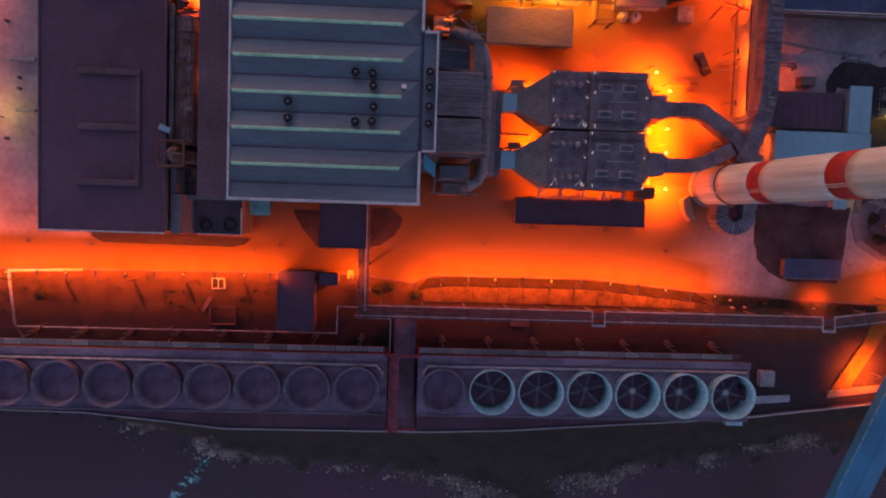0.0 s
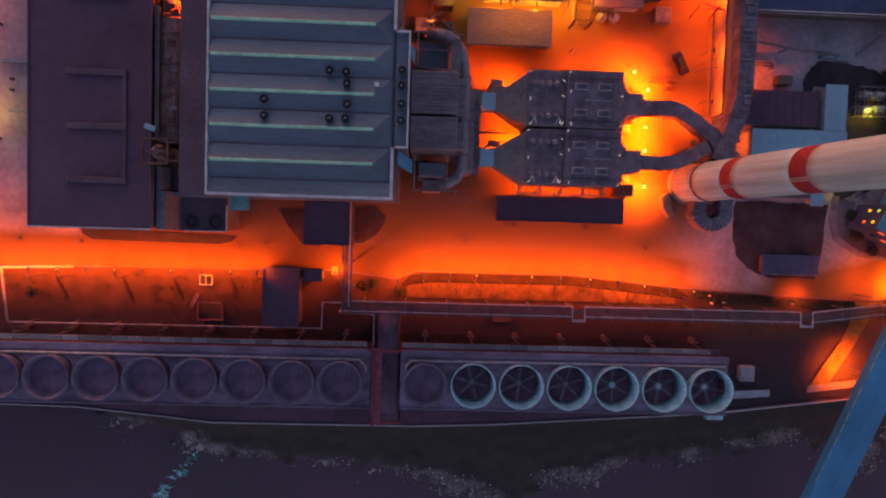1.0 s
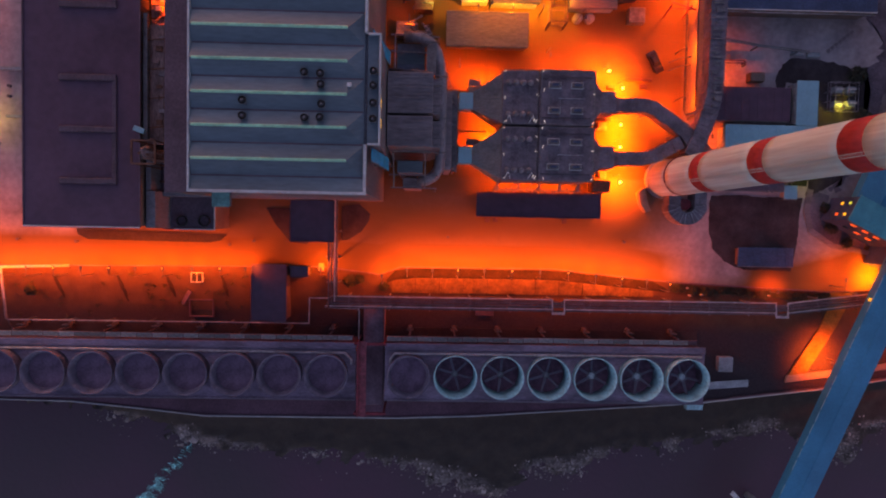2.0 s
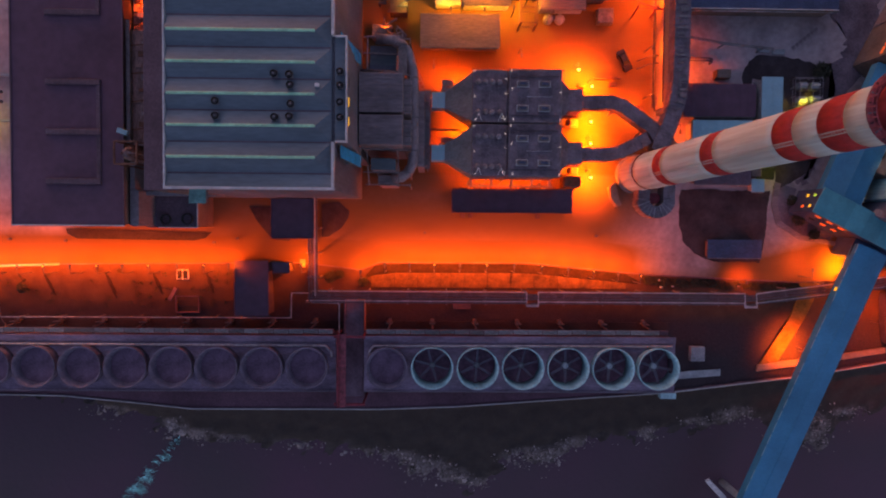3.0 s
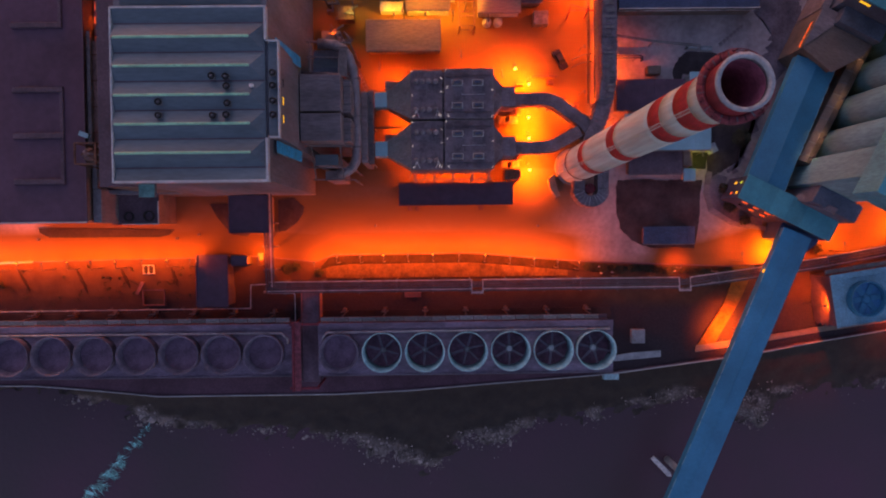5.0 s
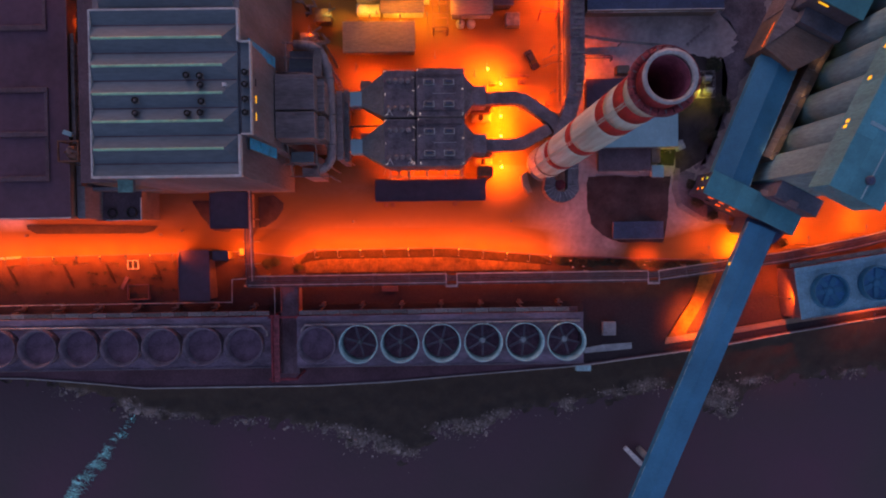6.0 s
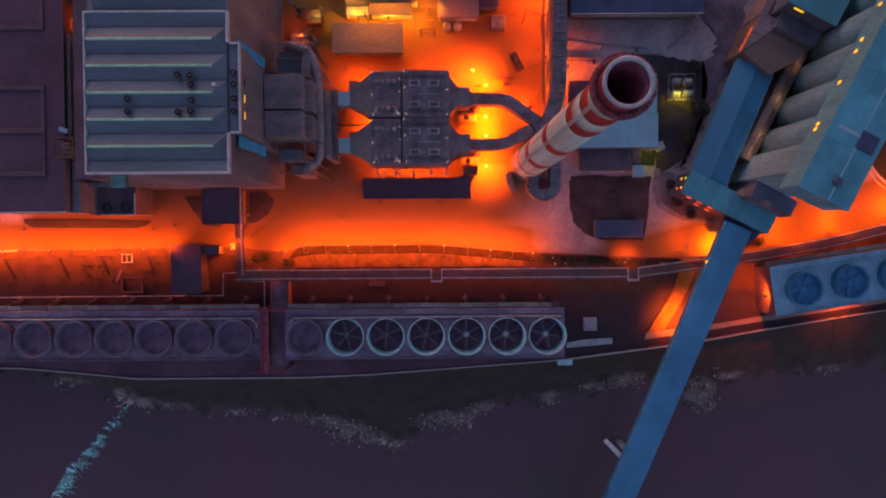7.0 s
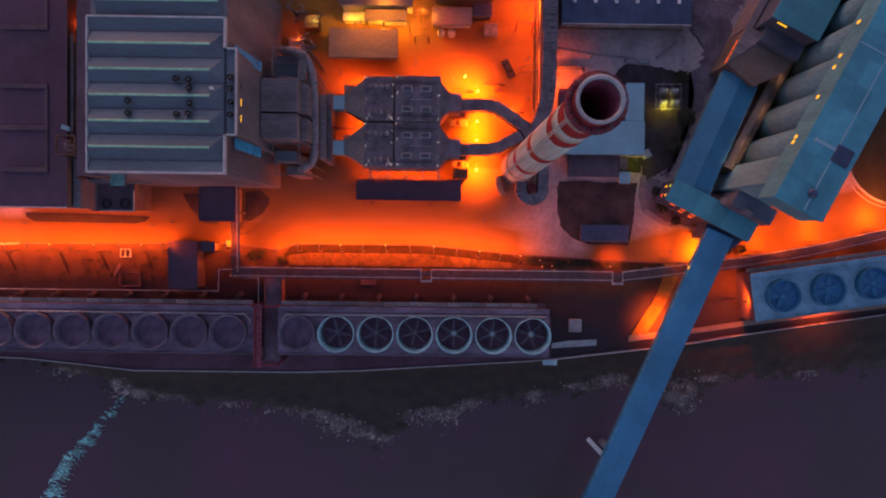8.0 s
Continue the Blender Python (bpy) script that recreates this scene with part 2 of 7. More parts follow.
def sweep(bm, path, section, smooth=False):
    """Sweeps a closed section of (side, up) along a line of points, mitred at the corners."""
    pts = [Vector(p) for p in path]
    rings = []
    for i, p in enumerate(pts):
        a = (p - pts[i - 1]).normalized() if i else (pts[1] - p).normalized()
        b = (pts[i + 1] - p).normalized() if i + 1 < len(pts) else a
        d = (a + b).normalized()
        ref = Vector((0, 0, 1)) if abs(a.z) < 0.9 or abs(b.z) < 0.9 else Vector((0, 1, 0))
        if abs(d.z) > 0.95:
            ref = Vector((0, 1, 0))
        side = d.cross(ref).normalized()
        up = side.cross(d).normalized()
        k = 1 / max(0.5, a.dot(d))
        rings.append([bm.verts.new(p + side * s * k + up * u) for s, u in section])
    n = len(section)
    for r0, r1 in zip(rings, rings[1:]):
        for i in range(n):
            f = bm.faces.new((r0[i], r0[(i + 1) % n], r1[(i + 1) % n], r1[i]))
            f.smooth = smooth
    bm.faces.new(rings[0][::-1])
    bm.faces.new(rings[-1])
    return bm


def tube(bm, path, r, n=8):
    return sweep(bm, path, [(r * math.cos(2 * math.pi * i / n), r * math.sin(2 * math.pi * i / n)) for i in range(n)], True)


def beam(bm, path, w, h):
    return sweep(bm, path, [(-w / 2, -h / 2), (w / 2, -h / 2), (w / 2, h / 2), (-w / 2, h / 2)])


def mesh_from(bm, name, material):
    bmesh.ops.recalc_face_normals(bm, faces=bm.faces[:])
    me = bpy.data.meshes.new(name)
    bm.to_mesh(me)
    bm.free()
    for x in material if isinstance(material, (list, tuple)) else [material]:
        me.materials.append(M[x] if isinstance(x, str) else x)
    return me


def part(name, bm, material, parent, label=""):
    """One mesh object under a thing or a part."""
    ob = new(name, mesh_from(bm, name, material))
    ob.parent = parent
    return tagged(ob, label)


def again(ob, m, parent=None):
    """Another object on the same mesh, under the same or another parent."""
    o = bpy.data.objects.new(ob.name.split(".")[0], ob.data)
    scene.collection.objects.link(o)
    o.parent = parent or ob.parent
    o.matrix_basis = m
    return o


def thing(name, m, label, category, group="", kind=""):
    ob = new(name)
    ob.matrix_basis = m
    ob.empty_display_size = 0.2
    return tagged(ob, label, category, group, kind)


def solid(name, bm, material, label, category, group="", kind="", m=None):
    """A thing that is one mesh."""
    ob = new(name, mesh_from(bm, name, material))
    if m:
        ob.matrix_basis = m
    return tagged(ob, label, category, group, kind)


def rail_fence(bm, pts, z, h=1.1, step=2.0, r=0.05):
    """Posts and two rails along a line, in one mesh."""
    for (x0, y0), (x1, y1) in zip(pts, pts[1:]):
        k = max(1, round(math.hypot(x1 - x0, y1 - y0) / step))
        for i in range(k + 1):
            x, y = x0 + (x1 - x0) * i / k, y0 + (y1 - y0) * i / k
            beam(bm, [(x, y, z), (x, y, z + h)], r * 1.6, r * 1.6)
        for u in (0.55, 1.0):
            beam(bm, [(x0, y0, z + h * u), (x1, y1, z + h * u)], r * 1.4, r * 1.4)
    return bm


# ---- ground, river, yard ----
KERB = [(-120, -13.6), (-75, -13.4), (-12, -12.6), (0, -14.0), (4, -12.4), (35, -12.3), (60, -14.6), (92, -16.0), (110, -14.8), (126, -12.0), (160, -4.0), (260, 20)]
WALL = [(-120, -40.6), (-79, -41.0), (-63, -41.3), (-47, -42.8), (-36, -44.0), (4, -44.0), (20, -43.4), (38, -42.1), (66, -40.2), (86, -37.7), (97, -36.3), (113, -33.5), (142, -29.0), (260, -10)]
BANK = [(-120, -41.4), (-80, -41.8), (-62, -42.8), (-55, -45.4), (-48, -46.6), (-43, -49.8), (-37, -52.2), (-26, -52.4), (-10, -53.4), (4, -54.6), (10, -58.0), (19, -61.0), (25, -63.0), (28, -60.5), (33, -55.2), (37, -57.2), (42, -56.2), (49, -52.2), (57, -50.9), (63, -52.0), (68, -49.4),
        (84, -47.4), (93, -48), (98, -52.4), (102, -53.6), (106, -47.2), (113, -45.4), (127, -44.2), (150, -42), (260, -28)]
# gravel bars along the shore: centre and half-widths
BARS = [(-41, -49, 2.8, 2.0), (-36, -51, 4, 1.5), (-55, -45.8, 5, 1.2), (-29, -51.8, 4, 1.0), (-14, -53.2, 5, 0.9), (-1, -54.6, 4, 0.9), (8, -55.8, 4, 1.6), (14, -58.2, 5, 2.4), (20, -60.2, 4, 1.8),
        (26, -62, 2.8, 1.4), (36, -55.6, 5, 2.0), (41, -55.6, 4, 2.2), (47, -52.8, 4, 1.4), (63, -50.8, 2.2, 2.0), (82, -46, 4, 1.7), (75, -47.6, 4, 1.0), (99, -48.6, 4, 3.2), (101, -52, 2.6, 2.0), (108, -45.2, 4, 1.0), (131, -43.8, 3, 1.0)]
RIVER_Z = -6.3


def along(line, x):
    return np.interp(x, [p[0] for p in line], [p[1] for p in line])


def ground_mat():
    """Rough grass, bare earth and shore gravel, shared out by the cover mask and broken up by noise."""
    m = bpy.data.materials.new("ground_cover")
    m.use_nodes = True
    n, l = m.node_tree.nodes, m.node_tree.links
    p = n["Principled BSDF"]
    p.inputs["Roughness"].default_value = 0.95
    at = n.new("ShaderNodeAttribute")
    at.attribute_name = "cover"
    sp = n.new("ShaderNodeSeparateColor")
    l.new(at.outputs["Color"], sp.inputs[0])
    co = n.new("ShaderNodeTexCoord")

    def cloud(scale, detail):
        x = n.new("ShaderNodeTexNoise")
        x.inputs["Scale"].default_value, x.inputs["Detail"].default_value, x.inputs["Roughness"].default_value = scale, detail, 0.65
        l.new(co.outputs["Object"], x.inputs["Vector"])
        return x.outputs["Fac"]

    def ramp(fac, a, b, c0, c1):
        r = n.new("ShaderNodeValToRGB")
        r.color_ramp.elements[0].position, r.color_ramp.elements[1].position = a, b
        r.color_ramp.elements[0].color, r.color_ramp.elements[1].color = (*c0, 1), (*c1, 1)
        l.new(fac, r.inputs["Fac"])
        return r.outputs["Color"]

    def blend(fac, a, b):
        x = n.new("ShaderNodeMix")
        x.data_type = "RGBA"
        l.new(fac, x.inputs[0]), l.new(a, x.inputs[6]), l.new(b, x.inputs[7])
        return x.outputs[2]

    def times(a, b):
        x = n.new("ShaderNodeMath")
        x.operation = "MULTIPLY"
        l.new(a, x.inputs[0]), l.new(b, x.inputs[1])
        return x.outputs[0]

    broad, mid, fine = cloud(0.07, 6), cloud(0.35, 6), cloud(2.2, 5)
    grass = ramp(mid, 0.3, 0.7, (0.064, 0.031, 0.018), (0.10, 0.055, 0.031))
    earth = ramp(fine, 0.3, 0.7, (0.033, 0.024, 0.028), (0.056, 0.041, 0.046))
    gravel = ramp(fine, 0.35, 0.65, (0.12, 0.098, 0.09), (0.31, 0.265, 0.235))
    damp = ramp(mid, 0.3, 0.7, (0.043, 0.035, 0.028), (0.066, 0.054, 0.042))
    grass = blend(at.outputs["Alpha"], grass, damp)
    patch = ramp(broad, 0.30, 0.46, (0, 0, 0), (1, 1, 1))
    tear = ramp(mid, 0.38, 0.55, (0, 0, 0), (1, 1, 1))
    c = blend(sp.outputs[1], grass, earth)
    c = blend(times(times(sp.outputs[0], patch), tear), c, gravel)
    bed = ramp(mid, 0.3, 0.7, (0.03, 0.025, 0.025), (0.06, 0.05, 0.05))
    c = blend(sp.outputs[2], c, bed)
    l.new(c, p.inputs["Base Color"])
    b = n.new("ShaderNodeBump")
    b.inputs["Strength"].default_value, b.inputs["Distance"].default_value = 0.5, 0.3
    l.new(fine, b.inputs["Height"])
    l.new(b.outputs[0], p.inputs["Normal"])
    return m


def build_ground():
    xs = np.unique(np.concatenate([np.linspace(-2500, -110, 12), np.arange(-110, 170, 1.0), np.linspace(170, 2500, 12)]))
    ys = np.unique(np.concatenate([np.linspace(-2500, -100, 10), np.arange(-100, -8, 0.8), np.arange(-8, 80, 4.0), np.linspace(80, 2500, 12)]))
    X, Y = np.meshgrid(xs, ys)
    kerb, wall, bank = along(KERB, X), along(WALL, X), along(BANK, X)
    rough = np.array([noise.noise((x * 0.35, y * 0.35, 0)) + 0.6 * noise.noise((x * 1.1, y * 1.1, 4)) for x, y in zip(X.ravel(), Y.ravel())]).reshape(X.shape)
    down = np.clip((kerb - Y) / 10.5, 0, 1)
    Z = -0.35 - 2.3 * down + 0.12 * rough * (down > 0)
    south = np.clip((wall - Y) / np.maximum(1, wall - bank + 2.5 * rough), 0, 1.35)
    Z = np.where(Y < wall, -3.2 - 3.1 * south ** 0.8 + 0.22 * rough, Z)
    Z = np.where(south >= 1.35, -8.0, Z)
    verts = np.stack([X.ravel(), Y.ravel(), Z.ravel()], 1)
    nx = len(xs)
    faces = [(j * nx + i, j * nx + i + 1, (j + 1) * nx + i + 1, (j + 1) * nx + i) for j in range(len(ys) - 1) for i in range(nx - 1)]
    me = bpy.data.meshes.new("ground")
    me.from_pydata(verts.tolist(), [], faces)
    me.materials.append(ground_mat())
    cover = me.attributes.new("cover", "FLOAT_COLOR", "POINT")
    gravel = 0.18 * np.clip(1.2 - np.abs(south - 0.97) * 7.0, 0, 1) * (south > 0)
    for cx, cy, rx, ry in BARS:
        gravel = np.maximum(gravel, np.clip(1.7 - ((X - cx) / rx) ** 2 - ((Y - cy) / ry) ** 2, 0, 1) * (south > 0.3))
    earth = (south <= 0) * np.clip((down - 0.75) * 4, 0, 1)
    rgba = np.stack([gravel, earth, np.clip((south - 1.05) * 8, 0, 1), (south > 0) * 1.0], -1)
    cover.data.foreach_set("color", rgba.reshape(-1).astype(np.float32))
    me.polygons.foreach_set("use_smooth", [True] * len(faces))
    me.update()
    return tagged(new("ground", me), "earth and rough grass bank sloping to a river", "ground", kind="structure")


build_ground()
tagged(solid("water", box(bm_new(), -2500, 2500, -2500, -30, RIVER_Z - 0.5, RIVER_Z), "water", "dark calm river water under a dusk sky", "water"), kind="structure")


def yard_mat():
    """Pale concrete, browned by a mask of traffic wear and painted orange lamp glow, broken up by noise."""
    m = mat("worn_yard_concrete", (0.39, 0.345, 0.345), 0.9, dark=0.62, light=1.25, scale=0.11, fine=0.9, bump=0.0, grain=0.13, gloss=0.05)
    n, l = m.node_tree.nodes, m.node_tree.links
    p = n["Principled BSDF"]
    pale = p.inputs["Base Color"].links[0].from_socket
    co = n.new("ShaderNodeTexCoord")
    streak = n.new("ShaderNodeMapping")
    streak.inputs["Scale"].default_value = (0.25, 1, 1)
    l.new(co.outputs["Object"], streak.inputs["Vector"])
    cl = n.new("ShaderNodeTexNoise")
    cl.inputs["Scale"].default_value, cl.inputs["Detail"].default_value = 0.12, 6
    l.new(streak.outputs[0], cl.inputs["Vector"])
    # brown with little blue: traffic wear, and lamp glow painted into the colour
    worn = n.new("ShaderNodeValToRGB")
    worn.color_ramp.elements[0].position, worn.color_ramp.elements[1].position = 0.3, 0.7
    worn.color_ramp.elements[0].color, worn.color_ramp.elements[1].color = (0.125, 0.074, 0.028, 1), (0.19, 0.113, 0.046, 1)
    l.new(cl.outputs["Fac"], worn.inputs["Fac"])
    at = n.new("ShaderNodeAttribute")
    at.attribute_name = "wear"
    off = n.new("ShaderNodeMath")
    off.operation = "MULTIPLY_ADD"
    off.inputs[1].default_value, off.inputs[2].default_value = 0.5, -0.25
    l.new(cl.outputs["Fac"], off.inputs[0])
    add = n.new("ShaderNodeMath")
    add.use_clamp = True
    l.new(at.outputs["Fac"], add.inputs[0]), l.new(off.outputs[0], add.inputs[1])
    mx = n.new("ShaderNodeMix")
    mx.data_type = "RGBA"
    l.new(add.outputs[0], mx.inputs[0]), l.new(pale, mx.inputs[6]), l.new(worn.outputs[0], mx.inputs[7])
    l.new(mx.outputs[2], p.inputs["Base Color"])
    return m


def build_yard():
    xs = np.arange(-120, 162, 2.0)
    ss = np.concatenate([[0.0, 0.0], np.linspace(0.008, 0.2, 22), np.linspace(0.22, 1, 34)])
    X, S = np.meshgrid(xs, ss)
    K = along(KERB, X)
    Y = K + S * (120 - K)
    Z = np.zeros_like(X)
    Z[0] = -0.4
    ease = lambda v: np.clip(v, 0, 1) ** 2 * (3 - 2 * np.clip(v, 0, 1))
    # the mask follows the lamp rows, so the brown also paints their orange glow
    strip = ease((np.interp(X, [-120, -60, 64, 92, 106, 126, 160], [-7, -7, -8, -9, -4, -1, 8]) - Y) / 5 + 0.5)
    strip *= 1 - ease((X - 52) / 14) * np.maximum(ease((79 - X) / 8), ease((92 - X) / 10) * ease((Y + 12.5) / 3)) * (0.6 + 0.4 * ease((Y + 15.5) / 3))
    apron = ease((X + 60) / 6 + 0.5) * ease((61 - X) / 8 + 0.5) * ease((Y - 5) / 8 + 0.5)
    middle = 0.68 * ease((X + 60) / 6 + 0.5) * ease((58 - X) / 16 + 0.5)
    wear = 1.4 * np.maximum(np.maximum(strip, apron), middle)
    nx = len(xs)
    faces = [(j * nx + i, j * nx + i + 1, (j + 1) * nx + i + 1, (j + 1) * nx + i) for j in range(len(ss) - 1) for i in range(nx - 1)]
    me = bpy.data.meshes.new("pavement")
    me.from_pydata(np.stack([X.ravel(), Y.ravel(), Z.ravel()], 1).tolist(), [], faces)
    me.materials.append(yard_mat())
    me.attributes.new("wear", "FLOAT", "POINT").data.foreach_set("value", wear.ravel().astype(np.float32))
    me.update()
    return tagged(new("pavement", me), "worn pale concrete yard, browned where orange lamp glow is painted in", "pavement", kind="structure")


build_yard()
_k = bm_new()
sweep(_k, [(x, float(along(KERB, x)) - 0.15, 0.05) for x in (-90, -75, -12, 0, 4, 35, 60, 92, 110, 126, 155)], [(-0.12, -0.3), (0.12, -0.3), (0.12, 0.06), (-0.12, 0.06)])
tagged(solid("kerb", _k, "dark_concrete", "raised concrete kerb along the service road", "kerb"), kind="structure")

# the river wall with its pale coping
_k = bm_new()
sweep(_k, [(x, float(along(WALL, x)), -3.0) for x in (-110, -79, -63, -55, -47, -36, -20, 4, 20, 38, 66, 86, 97, 113, 142, 170)], [(-0.25, -1.2), (0.25, -1.2), (0.25, 0.6), (-0.25, 0.6)])
tagged(solid("wall_river", _k, "dark_concrete", "low stained concrete wall above the river", "wall"), kind="structure")
_k = bm_new()
tube(_k, [(x, float(along(WALL, x)) - 0.1, -2.25) for x in (-110, -79, -63, -55, -47, -36, -20, 4, 20, 38, 66, 86, 97, 113, 142, 170)], 0.16, 6)
tagged(solid("handrail", _k, "parapet", "thin pale pipe rail along the river wall", "rail"), kind="structure")

# terrace that carries the cooling cells
_k = prism(bm_new(), [(x, float(along(WALL, x)) + 0.3) for x in (-110, -79, -63, -47, -36, 4, 20, 38, 66)] + [(66, -30.0), (-110, -30.0)], -3.0, -2.42)
tagged(solid("terrace", _k, "apron", "dark wet concrete apron under the cooling cells", "pavement"), kind="structure")
# same terrace in a darker colour, shade painted in against the road lamps
_k = prism(bm_new(), [(-110, -29.99), (66, -29.99), (66, -25.2), (-110, -25.2)], -3.0, -2.42)
tagged(solid("terrace", _k, "dark_soil", "terrace strip behind the cooling cells, coloured dark for shade", "pavement"), kind="structure")

# ramp and apron at the east end of the terrace
_k = bm_new()
_rows = [(87.4, -34.0, -2.2, 3.6), (88.7, -31.8, -2.25, 3.6), (90.4, -29.2, -2.3, 3.5), (92.1, -26.3, -2.2, 3.4), (93.5, -23.4, -1.7, 3.4), (94.4, -20.2, -1.0, 3.6), (94.8, -16.2, -0.03, 4.6)]
for (xa1, ya1, za1, w1), (xa2, ya2, za2, w2) in zip(_rows, _rows[1:]):
    face(_k, [(xa1 - w1 / 2, ya1, za1), (xa1 + w1 / 2, ya1, za1), (xa2 + w2 / 2, ya2, za2), (xa2 - w2 / 2, ya2, za2)])
    face(_k, [(xa1 - w1 / 2, ya1, za1 - 0.9), (xa2 - w2 / 2, ya2, za2 - 0.9), (xa2 - w2 / 2, ya2, za2), (xa1 - w1 / 2, ya1, za1)])
    face(_k, [(xa1 + w1 / 2, ya1, za1 - 0.9), (xa1 + w1 / 2, ya1, za1), (xa2 + w2 / 2, ya2, za2), (xa2 + w2 / 2, ya2, za2 - 0.9)])
bmesh.ops.remove_doubles(_k, verts=_k.verts[:], dist=0.001)
tagged(solid("ramp", _k, "ramp", "pale concrete ramp down to the river terrace", "ramp"), kind="structure")
_k = prism(bm_new(), [(85.0, -35.6), (102.0, -33.2), (112, -31.6), (150, -26.2), (150, -24.8), (112, -30.4), (102, -32.0), (85.2, -34.1)], -3.2, -2.1)
tagged(solid("footpath", _k, "tan_roof", "narrow pale concrete path beside the river wall", "path"), kind="structure")

# lawn and planted strips
def ragged(pts, size=0.45, step=0.7):
    """The same outline with an uneven, broken edge."""
    out = []
    for (xa, ya), (xb, yb) in zip(pts, pts[1:] + pts[:1]):
        n = max(1, int(math.hypot(xb - xa, yb - ya) / step))
        for i in range(n):
            x, y = xa + (xb - xa) * i / n, ya + (yb - ya) * i / n
            k = noise.noise((x * 0.45, y * 0.45, 1.0)) + 0.7 * noise.noise((x * 1.3, y * 1.3, 6.0))
            j = noise.noise((x * 0.45, y * 0.45, 9.0)) + 0.7 * noise.noise((x * 1.3, y * 1.3, 4.0))
            out.append((x + size * k, y + size * j))
    return out


def lawn(pts, z=0.12, name="lawn", material="lawn", label="dark dry lawn inside a raised kerb"):
    thick = prism(bm_new(), pts, -0.3, z)
    return tagged(solid(name, thick, material, label, "lawn"), kind="structure")
lawn(ragged([(66.8, 3.2), (66.6, -4.0), (67.6, -7.5), (70.0, -10.3), (74.0, -11.8), (83.9, -12.0), (84.6, -9.0), (85.3, -2.0), (85.8, 3.2)], 0.3))
lawn(ragged([(86.6, 3.0), (87.0, 9.5), (86.6, 18), (86.4, 26.2), (81.3, 26.2), (81.0, 24.8), (79.5, 24.8), (79.3, 26.8), (79.9, 28.6), (80.7, 30.2), (81.9, 31.0), (84.6, 31.3), (88.2, 31.0), (91.0, 30.5), (94.2, 29.6), (96.2, 28.6), (97.3, 27.0), (97.6, 25.0), (97.5, 18), (93.0, 6.5)], 0.4), label="dark rough grass round a switch yard")
_e = [(136.1, 14), (136.5, 7.4), (137.2, 5.6), (138.0, 4.2), (139.2, 2.6), (140.7, 1.3), (142.1, 0.3), (143.6, -0.4), (145.7, -1.1), (152, -1.6), (175, 2)]
lawn(_e + [(175, 60), (146, 60)], material="dark_grass", label="dark grass island with an orange-lit kerb")
_k = bm_new()
sweep(_k, [(x, y, 0.12) for x, y in _e], [(-0.25, -0.3), (0.25, -0.3), (0.25, 0.1), (-0.25, 0.1)])
sweep(_k, [(x - 0.8, y - 0.9, 0.02) for x, y in _e], [(-0.12, -0.2), (0.12, -0.2), (0.12, 0.1), (-0.12, 0.1)])
tagged(solid("kerb", _k, "concrete", "curved concrete kerb round a grass island", "kerb"), kind="structure")
lawn([(-60.4, -7.0), (-58.3, -8.1), (-34.3, -8.3), (-32.0, -7.8), (-30.8, -6.6), (-60.6, -6.0)], material="dark_soil", label="narrow strip of bare earth beside the hall")
lawn([(86.7, 5.0), (86.0, 0.3), (87.2, -4.0), (92.4, -7.2), (101.4, -8.6), (101.4, -7.7), (92.9, -6.3), (88.2, -3.3), (87.2, 0.3), (87.9, 4.7)], z=0.35, material="casing", label="curved pale concrete wall round a sunken bay")
lawn([(87.9, 4.65), (87.25, 0.3), (88.25, -3.25), (92.95, -6.25), (99.0, -7.2), (99.0, -5.0), (90.4, -0.4), (91.4, 3.6)], z=0.06, material="soil", label="dark earth beside the junction house")
lawn([(-23.1, -1.1), (-21.2, -4.4), (-18.2, -7.9), (-14.9, -8.3), (-13.9, -7.2), (-13.9, -1.0)], label="dark planted island beside the annexe")
lawn([(-8.0, -0.5), (-8.0, -7.4), (-6.5, -7.2), (-3.9, -5.4), (-2.5, -3.3), (-2.3, -1.9), (-4.5, 0.0)], label="dark planted island beside the annexe")
lawn([(82.75, 5.6), (86.5, 5.4), (86.9, 9.1), (82.75, 9.1)], z=0.09, material="dark_grass", label="patch of rough grass lit yellow")
lawn(ragged([(90.9, 4.2), (93.0, 4.4), (103.4, 27.4), (104.0, 31.0), (106.6, 38.0), (110.0, 47.0), (98.4, 47.0), (96.3, 43.0), (96.9, 40.2), (99.4, 37.8), (101.3, 33.6), (100.2, 31.2), (97.6, 30.4), (98.7, 26.0), (97.7, 18.0), (93.1, 6.5)], 1.5), z=0.1, material="soil", label="dark bare ground under the conveyor gallery")


